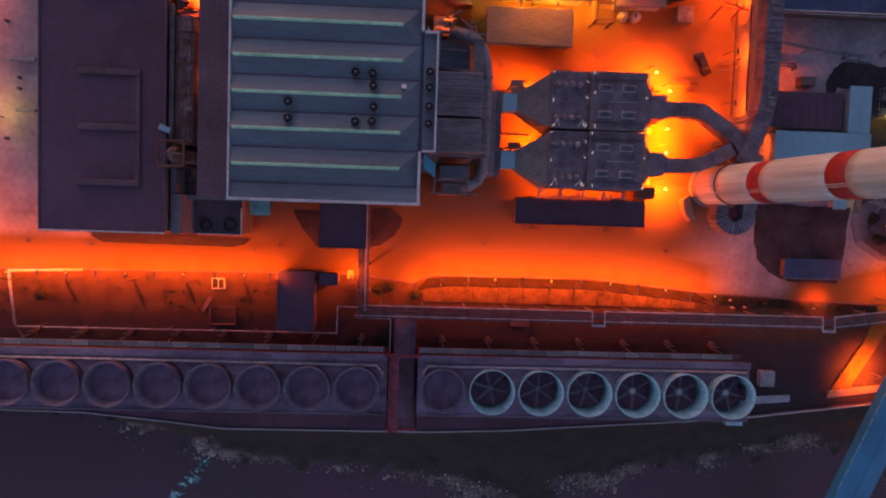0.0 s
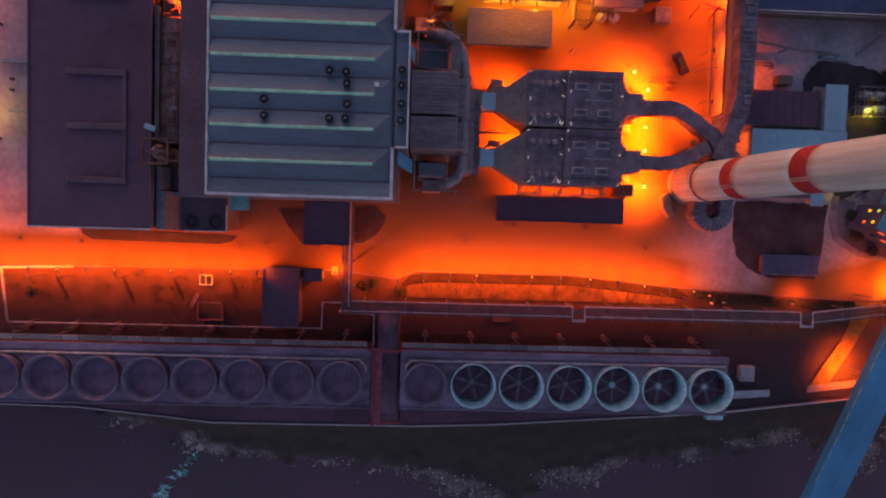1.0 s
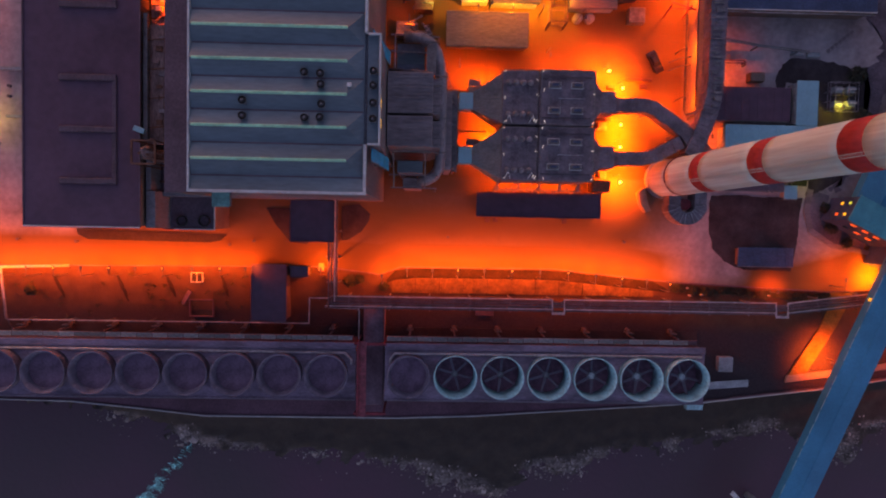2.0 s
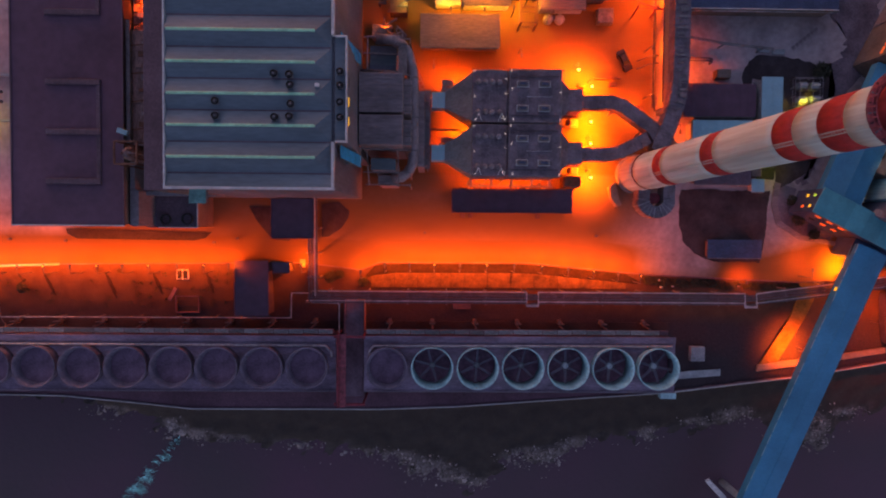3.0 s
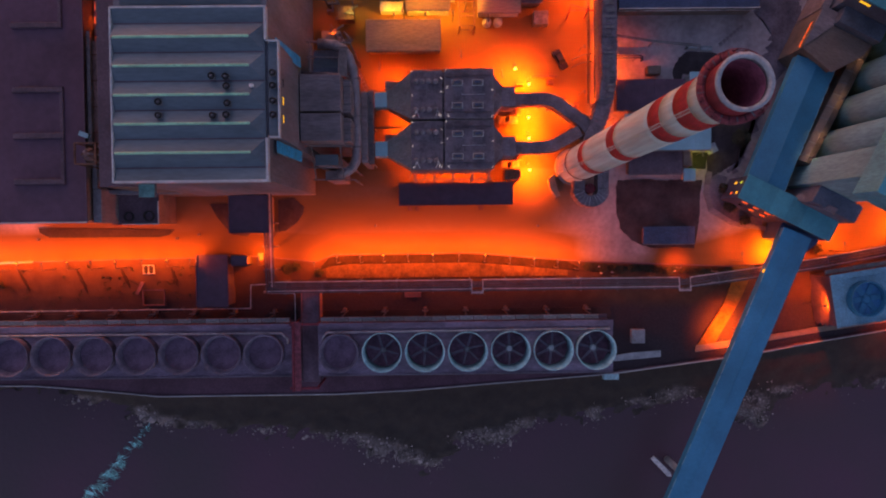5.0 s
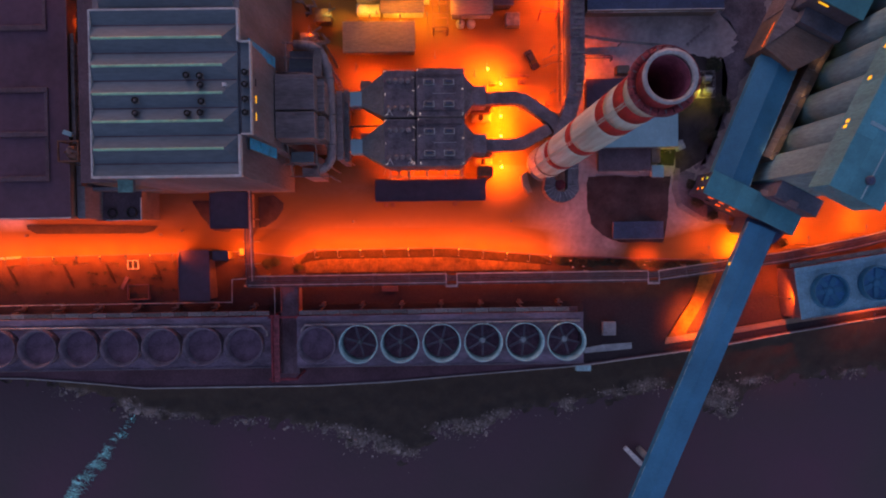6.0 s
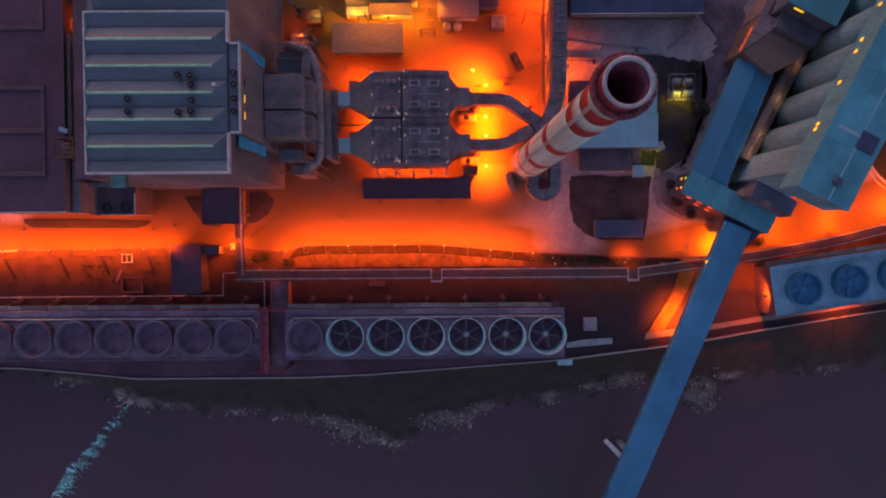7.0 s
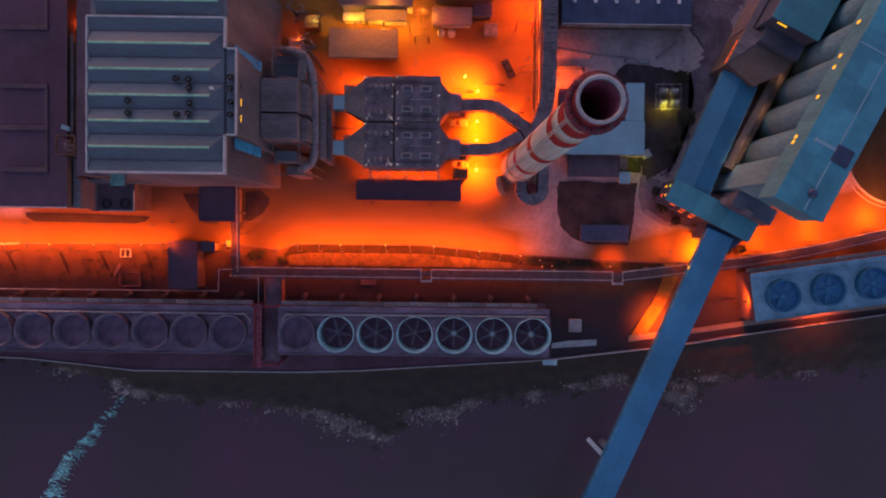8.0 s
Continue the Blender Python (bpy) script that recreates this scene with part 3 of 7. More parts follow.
# ---- lamps ----
def street_lamp(x, y, z, head, power, turn=0.0, colour=SODIUM, arm=1.6, tilt=0.0, cone=150, label="slim grey steel street lamp glowing orange", radius=0.25, throw=0.0, blend=0.5, globe=0.0, skin="pipe_dark"):
    """A lamp on a pole; with throw, its optics spread the light along the road to both sides."""
    t = thing("street_lamp", pose(x, y, z, 0, 0, turn), label, "lamp", "yard lamps")
    part("pole", cyl(bm_new(), 0, 0, 0, head + 0.35, 0.10, 8, 0.06), skin, t)
    part("arm", tube(bm_new(), [(0, 0, head + 0.3), (0, arm, head + 0.42)], 0.045, 6), skin, t)
    h = cbox(-0.2, 0.2, arm - 0.45, arm + 0.35, head + 0.34, head + 0.5, 0.04)
    part("head", h, skin, t, "flat lamp housing")
    part("lens", cbox(-0.14, 0.14, arm - 0.35, arm + 0.25, head + 0.28, head + 0.335, 0.02), "bulb", t, "glowing orange lens")
    if globe:
        part("globe", lathe(bm_new(), [(0.2 * globe, head + 0.5), (0.83 * globe, head + 0.5 + 0.3 * globe), (globe, head + 0.5 + globe), (0.7 * globe, head + 0.5 + 1.6 * globe), (0.08 * globe, head + 0.5 + 1.8 * globe)], 16, 0, arm), "bulb" if globe > 0.2 else "lit_amber", t, "bare glowing lamp globe")
    for side in ((-throw, throw) if throw else (0.0,)):
        d = bpy.data.lights.new("lamp_light", "SPOT")
        d.energy, d.color, d.shadow_soft_size, d.spot_size, d.spot_blend = power / (2 if throw else 1), colour, radius, radians(cone), blend
        o = new("lamp_light", d)
        o.parent = t
        o.matrix_basis = pose(0, arm, head - 0.05, tilt, side)
    return t


# ---- lamps of the place ----
# about every other kerb lamp is added, to even out the light
for i, (x, p) in enumerate(((-90, 1.0), (-84.4, 1.0), (-79.0, 1.0), (-73.4, 1.0), (-68.0, 1.0), (-62.8, 1.0), (-57.6, 1.0), (-52.2, 1.0), (-47.2, 1.0), (-41.9, 1.0), (-36.3, 1.0), (-30.9, 0.9), (-26.0, 0.7), (-11.4, 1.3), (0.5, 0.9), (5.4, 0.95), (10.4, 1.05), (15.4, 1.1),
                            (20.6, 1.1), (26, 1.1), (31.6, 1.1), (37.2, 1.1), (42.6, 1.1), (47.8, 1.05), (52.8, 0.9), (57.4, 0.4))):
    street_lamp(x, float(along(KERB, x)) - 1.9, -0.75, 5.0, 11600 * p, colour=(1.0, 0.104, 0.0), tilt=11, cone=142, throw=46, blend=0.85, globe=0.13 if i % 2 and abs(x) > 12 else 0.0)
for x, p in ((92.2, 0.3), (114.2, 1.0), (127, 1.1), (141, 1.2), (153, 1.0)):
    street_lamp(x, float(along(KERB, x)) + 1.2, 0, 5.2, 24500 * p, colour=(1.0, 0.115, 0.0), tilt=20, cone=146, throw=46, blend=0.85)
# the lamp at (32.5, 31.0) is an added fill for the yard before the office
for x, y, h, p in ((44.0, 28.3, 4.2, 1.7), (47.0, 25.2, 3.2, 2.0), (46.9, 18.1, 3.2, 2.6), (46.9, 13.7, 3.2, 1.9), (46.9, 6.8, 3.8, 2.7), (21.0, 14.6, 3.0, 1.7), (20.5, 24.6, 3.2, 1.6),
                   (55.3, 20.4, 2.6, 0.5), (32.5, 31.0, 4.5, 0.32), (38, 37.0, 9.5, 0.2), (15.0, 28.6, 4.0, 0.22), (65.4, 29.0, 5.0, 0.4), (65.2, 16.2, 3.4, 0.15)):
    street_lamp(x, y, 0, h, 14000 * p, 180, globe=0.24 if x == 44.0 or 46.8 < x < 47.1 else 0.0)
street_lamp(41.2, 26.6, 0, 5.0, 9000, 180)
street_lamp(5.0, 36.5, 0, 5.0, 1500, 180)
# bright spot at y 43.6; the two weaker lamps are added fill along the wall
for y, p in ((43.6, 1.2), (31.5, 0.35), (22.0, 0.3)):
    street_lamp(58.6, y, 0, 5.6, 13000 * p, 180, arm=0.6, cone=172, blend=0.2)
street_lamp(-33.4, 21.0, 12.9, 3.6, 2600, 180, arm=0.4, label="small lamp on the service bay roof")
for x, y in ((18.3, 38.0), (25.0, 38.0), (30.9, 38.4)):
    street_lamp(x, y, 0, 4.6, 4200, 0, YELLOW, arm=0.5)
# added lamp, only there to brighten the lower office roof
street_lamp(25.5, 43.2, 7.5, 2.6, 3000, 180, YELLOW, arm=0.8, label="added short lamp that brightens the lower roof")
street_lamp(33.6, 40.6, 0, 6.4, 5600, 0, YELLOW, arm=0.6)
# added tall lamp, a mild fill for the office roof
street_lamp(20.4, 37.9, 0, 11.0, 1500, 180, YELLOW, arm=0.8)
street_lamp(9.5, 41.5, 0, 4.5, 600, 180, (0.9, 0.6, 0.05), label="slim grey steel street lamp glowing yellow")
street_lamp(100.2, -14.4, 0, 3.2, 21000, 0, (1.0, 0.135, 0.0), cone=160, blend=0.9, label="short steel lamp beside the conveyor gallery")
street_lamp(79.8, -16.3, 0, 3.0, 3000, cone=140, arm=0.4, blend=0.9, label="low steel lamp at the road edge")
street_lamp(93.5, -30.2, -2.2, 4.6, 23000, 90, arm=1.8, cone=136, blend=1.0, label="short steel lamp lighting the ramp")
street_lamp(109.6, -24.7, -2.4, 7.6, 8000, -90, arm=0.5, label="short steel lamp beside the cooling cells")
street_lamp(131, -30.6, -3.0, 4.6, 2500, 0, label="short steel lamp behind the cooling cells")
street_lamp(84.4, 8.6, 0, 3.6, 420, 180, AMBER, 0.5, label="small yellow lamp at the store wall")
street_lamp(91.6, 20.6, 0, 3.0, 800, 0, AMBER, 0.5, label="small yellow lamp in the switch yard")
street_lamp(-76.5, 14.5, 0, 4.0, 500, 0, AMBER, 0.8, label="small yellow lamp in the west yard")
for y in (-2, 16, 34):
    street_lamp(-87.0, y, 0, 6.5, 4800, -90)
# added out of view, to cast a soft red glow over the hall roof
street_lamp(-41.2, 51.0, 19.7, 4.2, 3600, 90, arm=0.6, cone=165, label="unseen added lamp for a red glow on the hall roof")
street_lamp(-35.4, 36.0, 12.9, 5.0, 14000, 180, label="slim roof lamp over the low service bay")
for x in (24.5, 30.5, 36.5):
    street_lamp(x, 3.4, 0, 4.2, 6200, 0, arm=0.3, label="short steel lamp under the dust filters")
for x, y in ((104.8, 6.7), (106.9, 10.7), (111.1, 18.7), (115.2, 26.7), (118.4, 33.0)):
    street_lamp(x, y, 8.4, 1.5, 120, -60, (1.0, 0.55, 0.32), arm=0.3, label="tiny lamp on the low conveyor cover")


# ---- cooling cells ----
def fan_stack(x, y, z, working=True, hub="steel", group="fans on the long cooling row"):
    t = thing("cooling_fan", pose(x, y, z, 0, 0, random.uniform(0, 60)), "pale round fan stack with a six-bladed fan" if working else "fan stack in dull colours that paint a steam veil, with a slatted throat", "cooling fan", group)
    s = "stack" if working else "stack_old"
    # stacks that stand in steam: the haze is put into low-contrast colours
    if not working:
        part("shroud", lathe(bm_new(), [(4.0, 0), (3.9, 0.9), (4.0, 2.1), (4.14, 2.55), (4.14, 2.7), (4.0, 2.7), (3.75, 2.0), (3.45, 1.1), (3.4, 0.02)], 48, closed=True), s, t)
        part("rim", lathe(bm_new(), [(4.2, 2.5), (4.2, 2.62), (4.1, 2.62), (4.1, 2.5)], 48, closed=True), s, t, "flanged rim")
        part("throat", cyl(bm_new(), 0, 0, 0.6, 0.75, 3.46, 40), "eliminator", t, "dull grey throat toned for a steam veil")
        return t
    part("shroud", lathe(bm_new(), [(4.0, 0.004), (3.92, 0.9), (4.0, 2.1), (4.14, 2.55), (4.14, 2.7), (4.02, 2.7), (3.92, 2.0), (3.83, 1.0), (3.78, -2.6), (3.88, -2.6), (3.9, 0.004)], 48, closed=True), s, t)
    part("rim", lathe(bm_new(), [(4.2, 2.5), (4.2, 2.62), (4.145, 2.62), (4.145, 2.5)], 48, closed=True), s, t, "flanged rim")
    part("well", cyl(bm_new(), 0, 0, -2.7, -2.605, 3.86, 40), "well", t, "dark throat of the stack")
    part("hub", lathe(bm_new(), [(0.62, -1.1), (0.62, -0.7), (0.45, -0.58), (0.01, -0.54)], 20), hub, t, "pale round hub")
    if hub == "parapet":
        part("hub_seal", lathe(bm_new(), [(1.0, -0.74), (1.0, -0.68), (0.8, -0.66), (0.8, -0.74)], 24, closed=True), "cap", t, "dull ring round the hub")
    b = bm_new()
    vs = []
    for r, w, z0 in ((0.45, 0.16, 0.14), (1.7, 0.27, 0.12), (3.6, 0.19, 0.05)):
        vs.append([b.verts.new((r, -w, -0.85 - z0)), b.verts.new((r, w, -0.85 + z0)), b.verts.new((r, w, -0.79 + z0)), b.verts.new((r, -w, -0.79 - z0))])
    for p, q in zip(vs, vs[1:]):
        for i in range(4):
            b.faces.new((p[i], p[(i + 1) % 4], q[(i + 1) % 4], q[i]))
    b.faces.new(vs[0])
    b.faces.new(vs[-1][::-1])
    blade = part("blade", b, "fan", t)
    for i in range(1, 6):
        again(blade, pose(0, 0, 0, 0, 0, 60 * i))
    part("drive_shaft", tube(bm_new(), [(0.4, 0, -1.2), (3.75, 0, -1.2)], 0.1, 8), "steel", t)
    return t


def holed_deck(x0, x1, y0, y1, z0, z1, holes, r):
    """Deck slabs, one for each cell, with a round opening under every fan."""
    cuts = [x0] + [(p + q) / 2 for p, q in zip(holes, holes[1:])] + [x1]
    cuts[1:1] = [holes[0] - (cuts[2] - holes[0])]
    slabs = [box(bm_new(), cuts[0], cuts[1], y0, y1, z0, z1)]
    cy = -32.95
    for cx, a0, a1 in zip(holes, cuts[1:], cuts[2:]):
        turns = sorted([2 * math.pi * i / 48 for i in range(48)] + [math.atan2(v - cy, u - cx) % (2 * math.pi) for u in (a0, a1) for v in (y0, y1)])
        inner, outer = [], []
        b = bm_new()
        slabs.append(b)
        for a in turns:
            c, s_ = math.cos(a), math.sin(a)
            k = min(((a1 - cx) / c if c > 1e-6 else (a0 - cx) / c if c < -1e-6 else 1e9), ((y1 - cy) / s_ if s_ > 1e-6 else (y0 - cy) / s_ if s_ < -1e-6 else 1e9))
            inner.append((cx + r * c, cy + r * s_))
            outer.append((cx + k * c, cy + k * s_))
        n = len(turns)
        for z in (z0, z1):
            vi, vo = [b.verts.new((*p, z)) for p in inner], [b.verts.new((*p, z)) for p in outer]
            for i in range(n):
                b.faces.new((vi[i], vo[i], vo[(i + 1) % n], vi[(i + 1) % n]))
            if z == z0:
                li, lo = vi, vo
        for i in range(n):
            b.faces.new((li[i], vi[i], vi[(i + 1) % n], li[(i + 1) % n]))
            b.faces.new((lo[i], lo[(i + 1) % n], vo[(i + 1) % n], vo[i]))
    return slabs


def cooling_block(x0, x1, y0, y1, zb, zt, m, label, material="deck", holes=()):
    """One row of cells: louvred body, deck, edge beams, header pipe."""
    t = thing("cooling_tower", m, label, "cooling tower")
    if holes:
        part("body", cbox(x0, x1, y0, y1, zb, zt - 3.6, 0.06), "dark_concrete", t)
        for a in ((x0, x1, y0, y0 + 0.4), (x0, x1, y1 - 0.4, y1), (x0, x0 + 0.4, y0 + 0.4, y1 - 0.4), (x1 - 0.4, x1, y0 + 0.4, y1 - 0.4)):
            part("side_wall", box(bm_new(), *a, zt - 3.6, zt - 0.25), "dark_concrete", t)
        for slab in holed_deck(x0 - 0.15, x1 + 0.15, y0 - 0.15, y1 + 0.1, zt - 0.245, zt, holes, 3.96):
            part("deck_slab", slab, material, t)
    else:
        part("body", cbox(x0, x1, y0, y1, zb, zt - 0.25, 0.06), "dark_concrete", t)
        part("deck", cbox(x0 - 0.15, x1 + 0.15, y0 - 0.15, y1 + 0.1, zt - 0.245, zt, 0.04), material, t)
    part("edge_beam", cbox(x0 - 0.2, x1 + 0.2, y1 - 1.0, y1 + 0.3, zt + 0.004, zt + 0.3, 0.06), material, t, "concrete beam along the top")
    part("gutter", cbox(x0, x1 - 0.6, y1 + 0.305, y1 + 1.3, zt - 2.4, zt - 2.0, 0.05), "dark_concrete", t, "concrete ledge")
    n = int((x1 - x0) / 3.0)
    slab = part("ledge_slab", cbox(-1.42, 1.42, y1 + 0.35, y1 + 1.25, zt - 1.996, zt - 1.86, 0.03), "ledge", t, "pale weathered slab")
    slab.matrix_basis = pose(x0 + 1.5, 0, 0)
    for i in range(1, n):
        again(slab, pose(x0 + 1.5 + 3.0 * i, 0.10 * noise.noise((i * 1.7, x0, 0.0)), 0.08 * noise.noise((i * 2.3, 4.0, x0))))
    part("toe_board", cbox(x0 - 0.2, x1 + 0.2, y0 - 0.2, y0 + 0.1, zt + 0.004, zt + 0.22, 0.03), material, t)
    n = int((x1 - x0) / 1.5)
    b = bm_new()
    for i in range(n):
        u = x0 + (i + 0.5) * (x1 - x0) / n
        for k in range(3):
            box(b, u - 0.7, u + 0.7, y0 - 0.35, y0 - 0.05, zb + 0.8 + k * 1.9, zb + 1.9 + k * 1.9)
    tagged(part("louvre_bank", b, "dark_concrete", t), kind="stuff")
    part("handrail", rail_fence(bm_new(), [(x0, y0), (x1, y0)], zt, 1.0, 3.0, 0.035), "steel", t)
    return t


I4 = Matrix.Identity(4)
ct1 = cooling_block(1.6, 64.0, -38.0, -27.2, -2.5, 6.3, I4, "long concrete cooling tower row with seven fan stacks", holes=[6.1 + 9.0 * i for i in range(1, 7)])
part("header_pipe", tube(bm_new(), [(2.6, -31.0, 6.7), (2.6, -29.9, 6.7), (3.4, -28.9, 6.7), (63.4, -28.75, 6.7)], 0.26, 10), "pipe", ct1, "pale water header")
ct0 = cooling_block(-104.0, -4.3, -38.0, -27.2, -2.5, 6.3, I4, "long concrete cooling tower row under steam-toned fan stacks")
part("header_pipe", tube(bm_new(), [(-5.0, -31.2, 6.7), (-5.0, -30.2, 6.7), (-6.3, -28.9, 6.7), (-103, -28.75, 6.7)], 0.26, 10), "pipe", ct0, "pale water header")
first = fan_stack(6.1, -32.95, 6.3, False)
for i in range(1, 7):
    fan_stack(6.1 + 9.0 * i, -32.95, 6.3, True, "parapet" if i > 3 else "steel")
for i in range(11):
    copy_thing(first, pose(-9.6 - 8.85 * i, -32.95, 6.3, 0, 0, 0))


def riser(x, y, z0, top):
    """A water riser with its valve, beside a cell."""
    t = thing("riser_pipe", pose(x, y, z0), "dark vertical water riser with a hand wheel", "pipe", "risers along the cooling rows")
    part("pipe", tube(bm_new(), [(0, 1.4, 0.4), (0, 0.2, 0.4), (0, 0, 0.8), (0, 0, top - 0.3), (0, -0.3, top), (0, -1.6, top)], 0.2, 8), "pipe_dark", t)
    part("valve", cbox(-0.4, 0.4, 0.55, 1.25, 0.0, 0.95, 0.06), "steel", t)
    part("wheel", lathe(bm_new(), [(0.42, 1.2), (0.5, 1.26), (0.42, 1.32), (0.36, 1.26)], 14, 0, 0.9, closed=True), "rust", t, "rusty hand wheel")
    part("stem", cyl(bm_new(), 0, 0.9, 0.95, 1.28, 0.05, 6), "steel", t)
    part("frame", beam(beam(bm_new(), [(-0.6, 0.6, 0), (-0.6, 0.6, top - 2.5), (0.6, 0.6, top - 2.5), (0.6, 0.6, 0)], 0.12, 0.12), [(-0.6, 0.6, 2.0), (0.6, 0.6, 2.0)], 0.1, 0.1), "steel", t)
    return t


r0 = riser(6.1, -25.9, -2.5, 5.6)
for i in range(1, 7):
    copy_thing(r0, pose(6.1 + 9 * i, -25.9, -2.5))
for i in range(10):
    copy_thing(r0, pose(-9.6 - 8.85 * i, -25.9, -2.5))

# channel between the two rows
ch = thing("channel", I4, "concrete channel between cooling rows, tinted red for a red glow", "channel")
part("slab", cbox(-3.2, 1.0, -40.6, -20.4, -2.5, 0.6, 0.05), "channel", ch)
for x in (-3.1, 0.9):
    part("side_wall", cbox(x - 0.12, x + 0.12, -40.4, -20.6, 0.604, 1.3, 0.03), "dark_concrete", ch)
# added gantry: its red paint stands in for red light over the channel
g = thing("gantry", I4, "added dark red gantry standing in for a red glow", "gantry")
for y in (-40.5, -27.0):
    for x in (-4.0, 1.4):
        part("leg", beam(bm_new(), [(x, y, -2.4), (x, y, 7.2)], 0.35, 0.35), "red_steel", g)
    part("crossbeam", beam(bm_new(), [(-4.4, y, 7.4), (1.8, y, 7.4)], 0.45, 0.5), "red_steel", g)
part("girder", beam(bm_new(), [(-3.6, -41, 7.9), (-3.6, -26.4, 7.9)], 0.4, 0.5), "red_steel", g)
part("walkway", cbox(-3.38, -2.0, -41, -26.4, 7.66, 7.76, 0.02), "gallery_red", g, "faded red grating")


# east row, turned with the river
EM = pose(110.5, -18.3, 0, 0, 0, 8.5)
cooling_block(0, 56, -10.9, 0, -2.5, 6.8, EM, "teal-decked cooling tower row beyond the conveyor", "teal_deck")
for i in range(5):
    t = thing("cooling_fan", EM @ pose(6.4 + 10.5 * i, -5.7, 6.8, 0, 0, 17 * i), "blue-painted fan stack on the east cooling row", "cooling fan", "fans on the east cooling row")
    part("shroud", lathe(bm_new(), [(3.85, 0), (3.7, 0.8), (3.72, 1.7), (3.8, 2.0), (3.62, 2.0), (3.5, 1.5), (3.42, 0.8), (3.4, 0.02)], 48, closed=True), "blue_gallery", t)
    part("well", lathe(bm_new(), [(3.41, 0.5), (2.4, 0.36), (1.0, 0.24), (0.02, 0.2)], 40), "blue_throat", t, "dull blue mesh throat")
    part("hub", lathe(bm_new(), [(1.1, 0.4), (1.0, 0.85), (0.4, 1.05), (0.01, 1.08)], 20), "blue_gallery", t)
    bl = bm_new()
    sweep(bl, [(0.9, 0, 0.72), (3.25, 0, 0.74)], [(-0.55, -0.06), (0.55, 0.0), (0.55, 0.05), (-0.55, -0.01)])
    blade = part("blade", bl, "blue_gallery", t)
    for k in range(1, 6):
        again(blade, pose(0, 0, 0, 0, 0, 60 * k))

# small things on the terrace
solid("slab", cbox(70.3, 73.3, -33.3, -30.2, -2.8, -1.2, 0.05), "concrete", "square pale concrete cover slab on the terrace", "slab")
solid("plank", prism(bm_new(), [(66.2, -37.5), (77.2, -36.6), (77.2, -35.2), (70.5, -35.6), (66.3, -36.3)], -2.8, -2.3), "concrete", "long pale concrete step beside the cooling row", "step")
solid("patch", cbox(19.5, 23.2, -22.4, -21.2, -2.3, -1.3, 0.04), "dark_concrete", "low stained cover on the bank", "cover")
solid("outfall", cbox(64.2, 67.6, -41.6, -40.3, -3.6, -2.0, 0.05), "stack", "small pale teal outfall block at the river wall", "outfall")


# ---- huts and pipe racks on the bank ----
def hut(name, x0, x1, y0, y1, z0, z1, roof, wall, label, over=0.25, windows=()):
    t = thing(name, pose((x0 + x1) / 2, (y0 + y1) / 2, z0), label, "building")
    w, d, h = (x1 - x0) / 2, (y1 - y0) / 2, z1 - z0
    part("wall", cbox(-w + over, w - over, -d + over, d - over, 0, h - 0.3, 0.04), wall, t)
    part("roof", cbox(-w, w, -d, d, h - 0.296, h, 0.05), roof, t)
    b = bm_new()
    for a in ((-w, w, -d, -d + 0.2), (-w, w, d - 0.2, d), (-w, -w + 0.2, -d + 0.2, d - 0.2), (w - 0.2, w, -d + 0.2, d - 0.2)):
        box(b, *a, h + 0.004, h + 0.16)
    part("coping", b, roof, t)
    return t


hut("pump_house", -25.1, -18.2, -23.5, -12.2, -2.4, 3.7, "bitumen", "pipe_dark", "pump house with a flat dark roof on the bank")
hut("valve_house", -17.2, -13.8, -14.6, -12.4, -1.8, 4.5, "bitumen", "pipe_dark", "small dark valve house beside the pump house")
hut("meter_box", -12.4, -11.3, -13.6, -12.0, -1.0, 0.9, "tan_roof", "brown", "small pale meter box lit orange")
_t = thing("hatch", pose(-37.0, -15.4, -0.9), "pale concrete double hatch frame on the grass bank", "hatch")
for a in ((-1.2, 1.2, -1.0, -0.88), (-1.2, 1.2, 0.88, 1.0), (-1.2, -1.08, -0.88, 0.88), (1.08, 1.2, -0.88, 0.88), (-0.06, 0.06, -0.88, 0.88)):
    part("frame", cbox(*a, -0.3, 0.55, 0.02), "white", _t)
part("cover", cbox(-1.08, 1.08, -0.88, 0.88, -0.2, 0.3, 0.02), "dark_soil", _t)
_t = thing("pit", pose(-36.0, -22.0, -2.6), "dark sunken valve pit with a low wall", "pit")
for a in ((-3.0, 2.0, -1.6, -1.35), (-3.0, 2.0, 1.8, 2.05), (-3.0, -2.75, -1.35, 1.8), (1.75, 2.0, -1.35, 1.8)):
    part("wall", cbox(*a, -0.2, 0.9, 0.03), "dark_concrete", _t)
part("floor", cbox(-2.75, 1.75, -1.35, 1.8, -0.2, 0.2, 0.0), "rubber", _t)
solid("steps", sweep(bm_new(), [(-40.3, -21.0, -2.0), (-38.6, -18.2, -1.2)], [(-0.4, -0.3), (0.4, -0.3), (0.4, 0.15), (-0.4, 0.15)]), "dark_concrete", "narrow pale steps down the grass bank", "steps")


def trestle(x, y, z, w, h, turn=0.0):
    t = thing("trestle", pose(x, y, z, 0, 0, turn), "grey steel pipe trestle on two legs", "trestle", "trestles of the pipe rack")
    for s in (-w / 2, w / 2):
        part("leg", beam(bm_new(), [(0, s, 0), (0, s, h)], 0.25, 0.25), "steel", t)
    part("crossbeam", beam(bm_new(), [(0, -w / 2 - 0.3, h - 0.12), (0, w / 2 + 0.3, h - 0.12)], 0.25, 0.24), "steel", t)
    return t


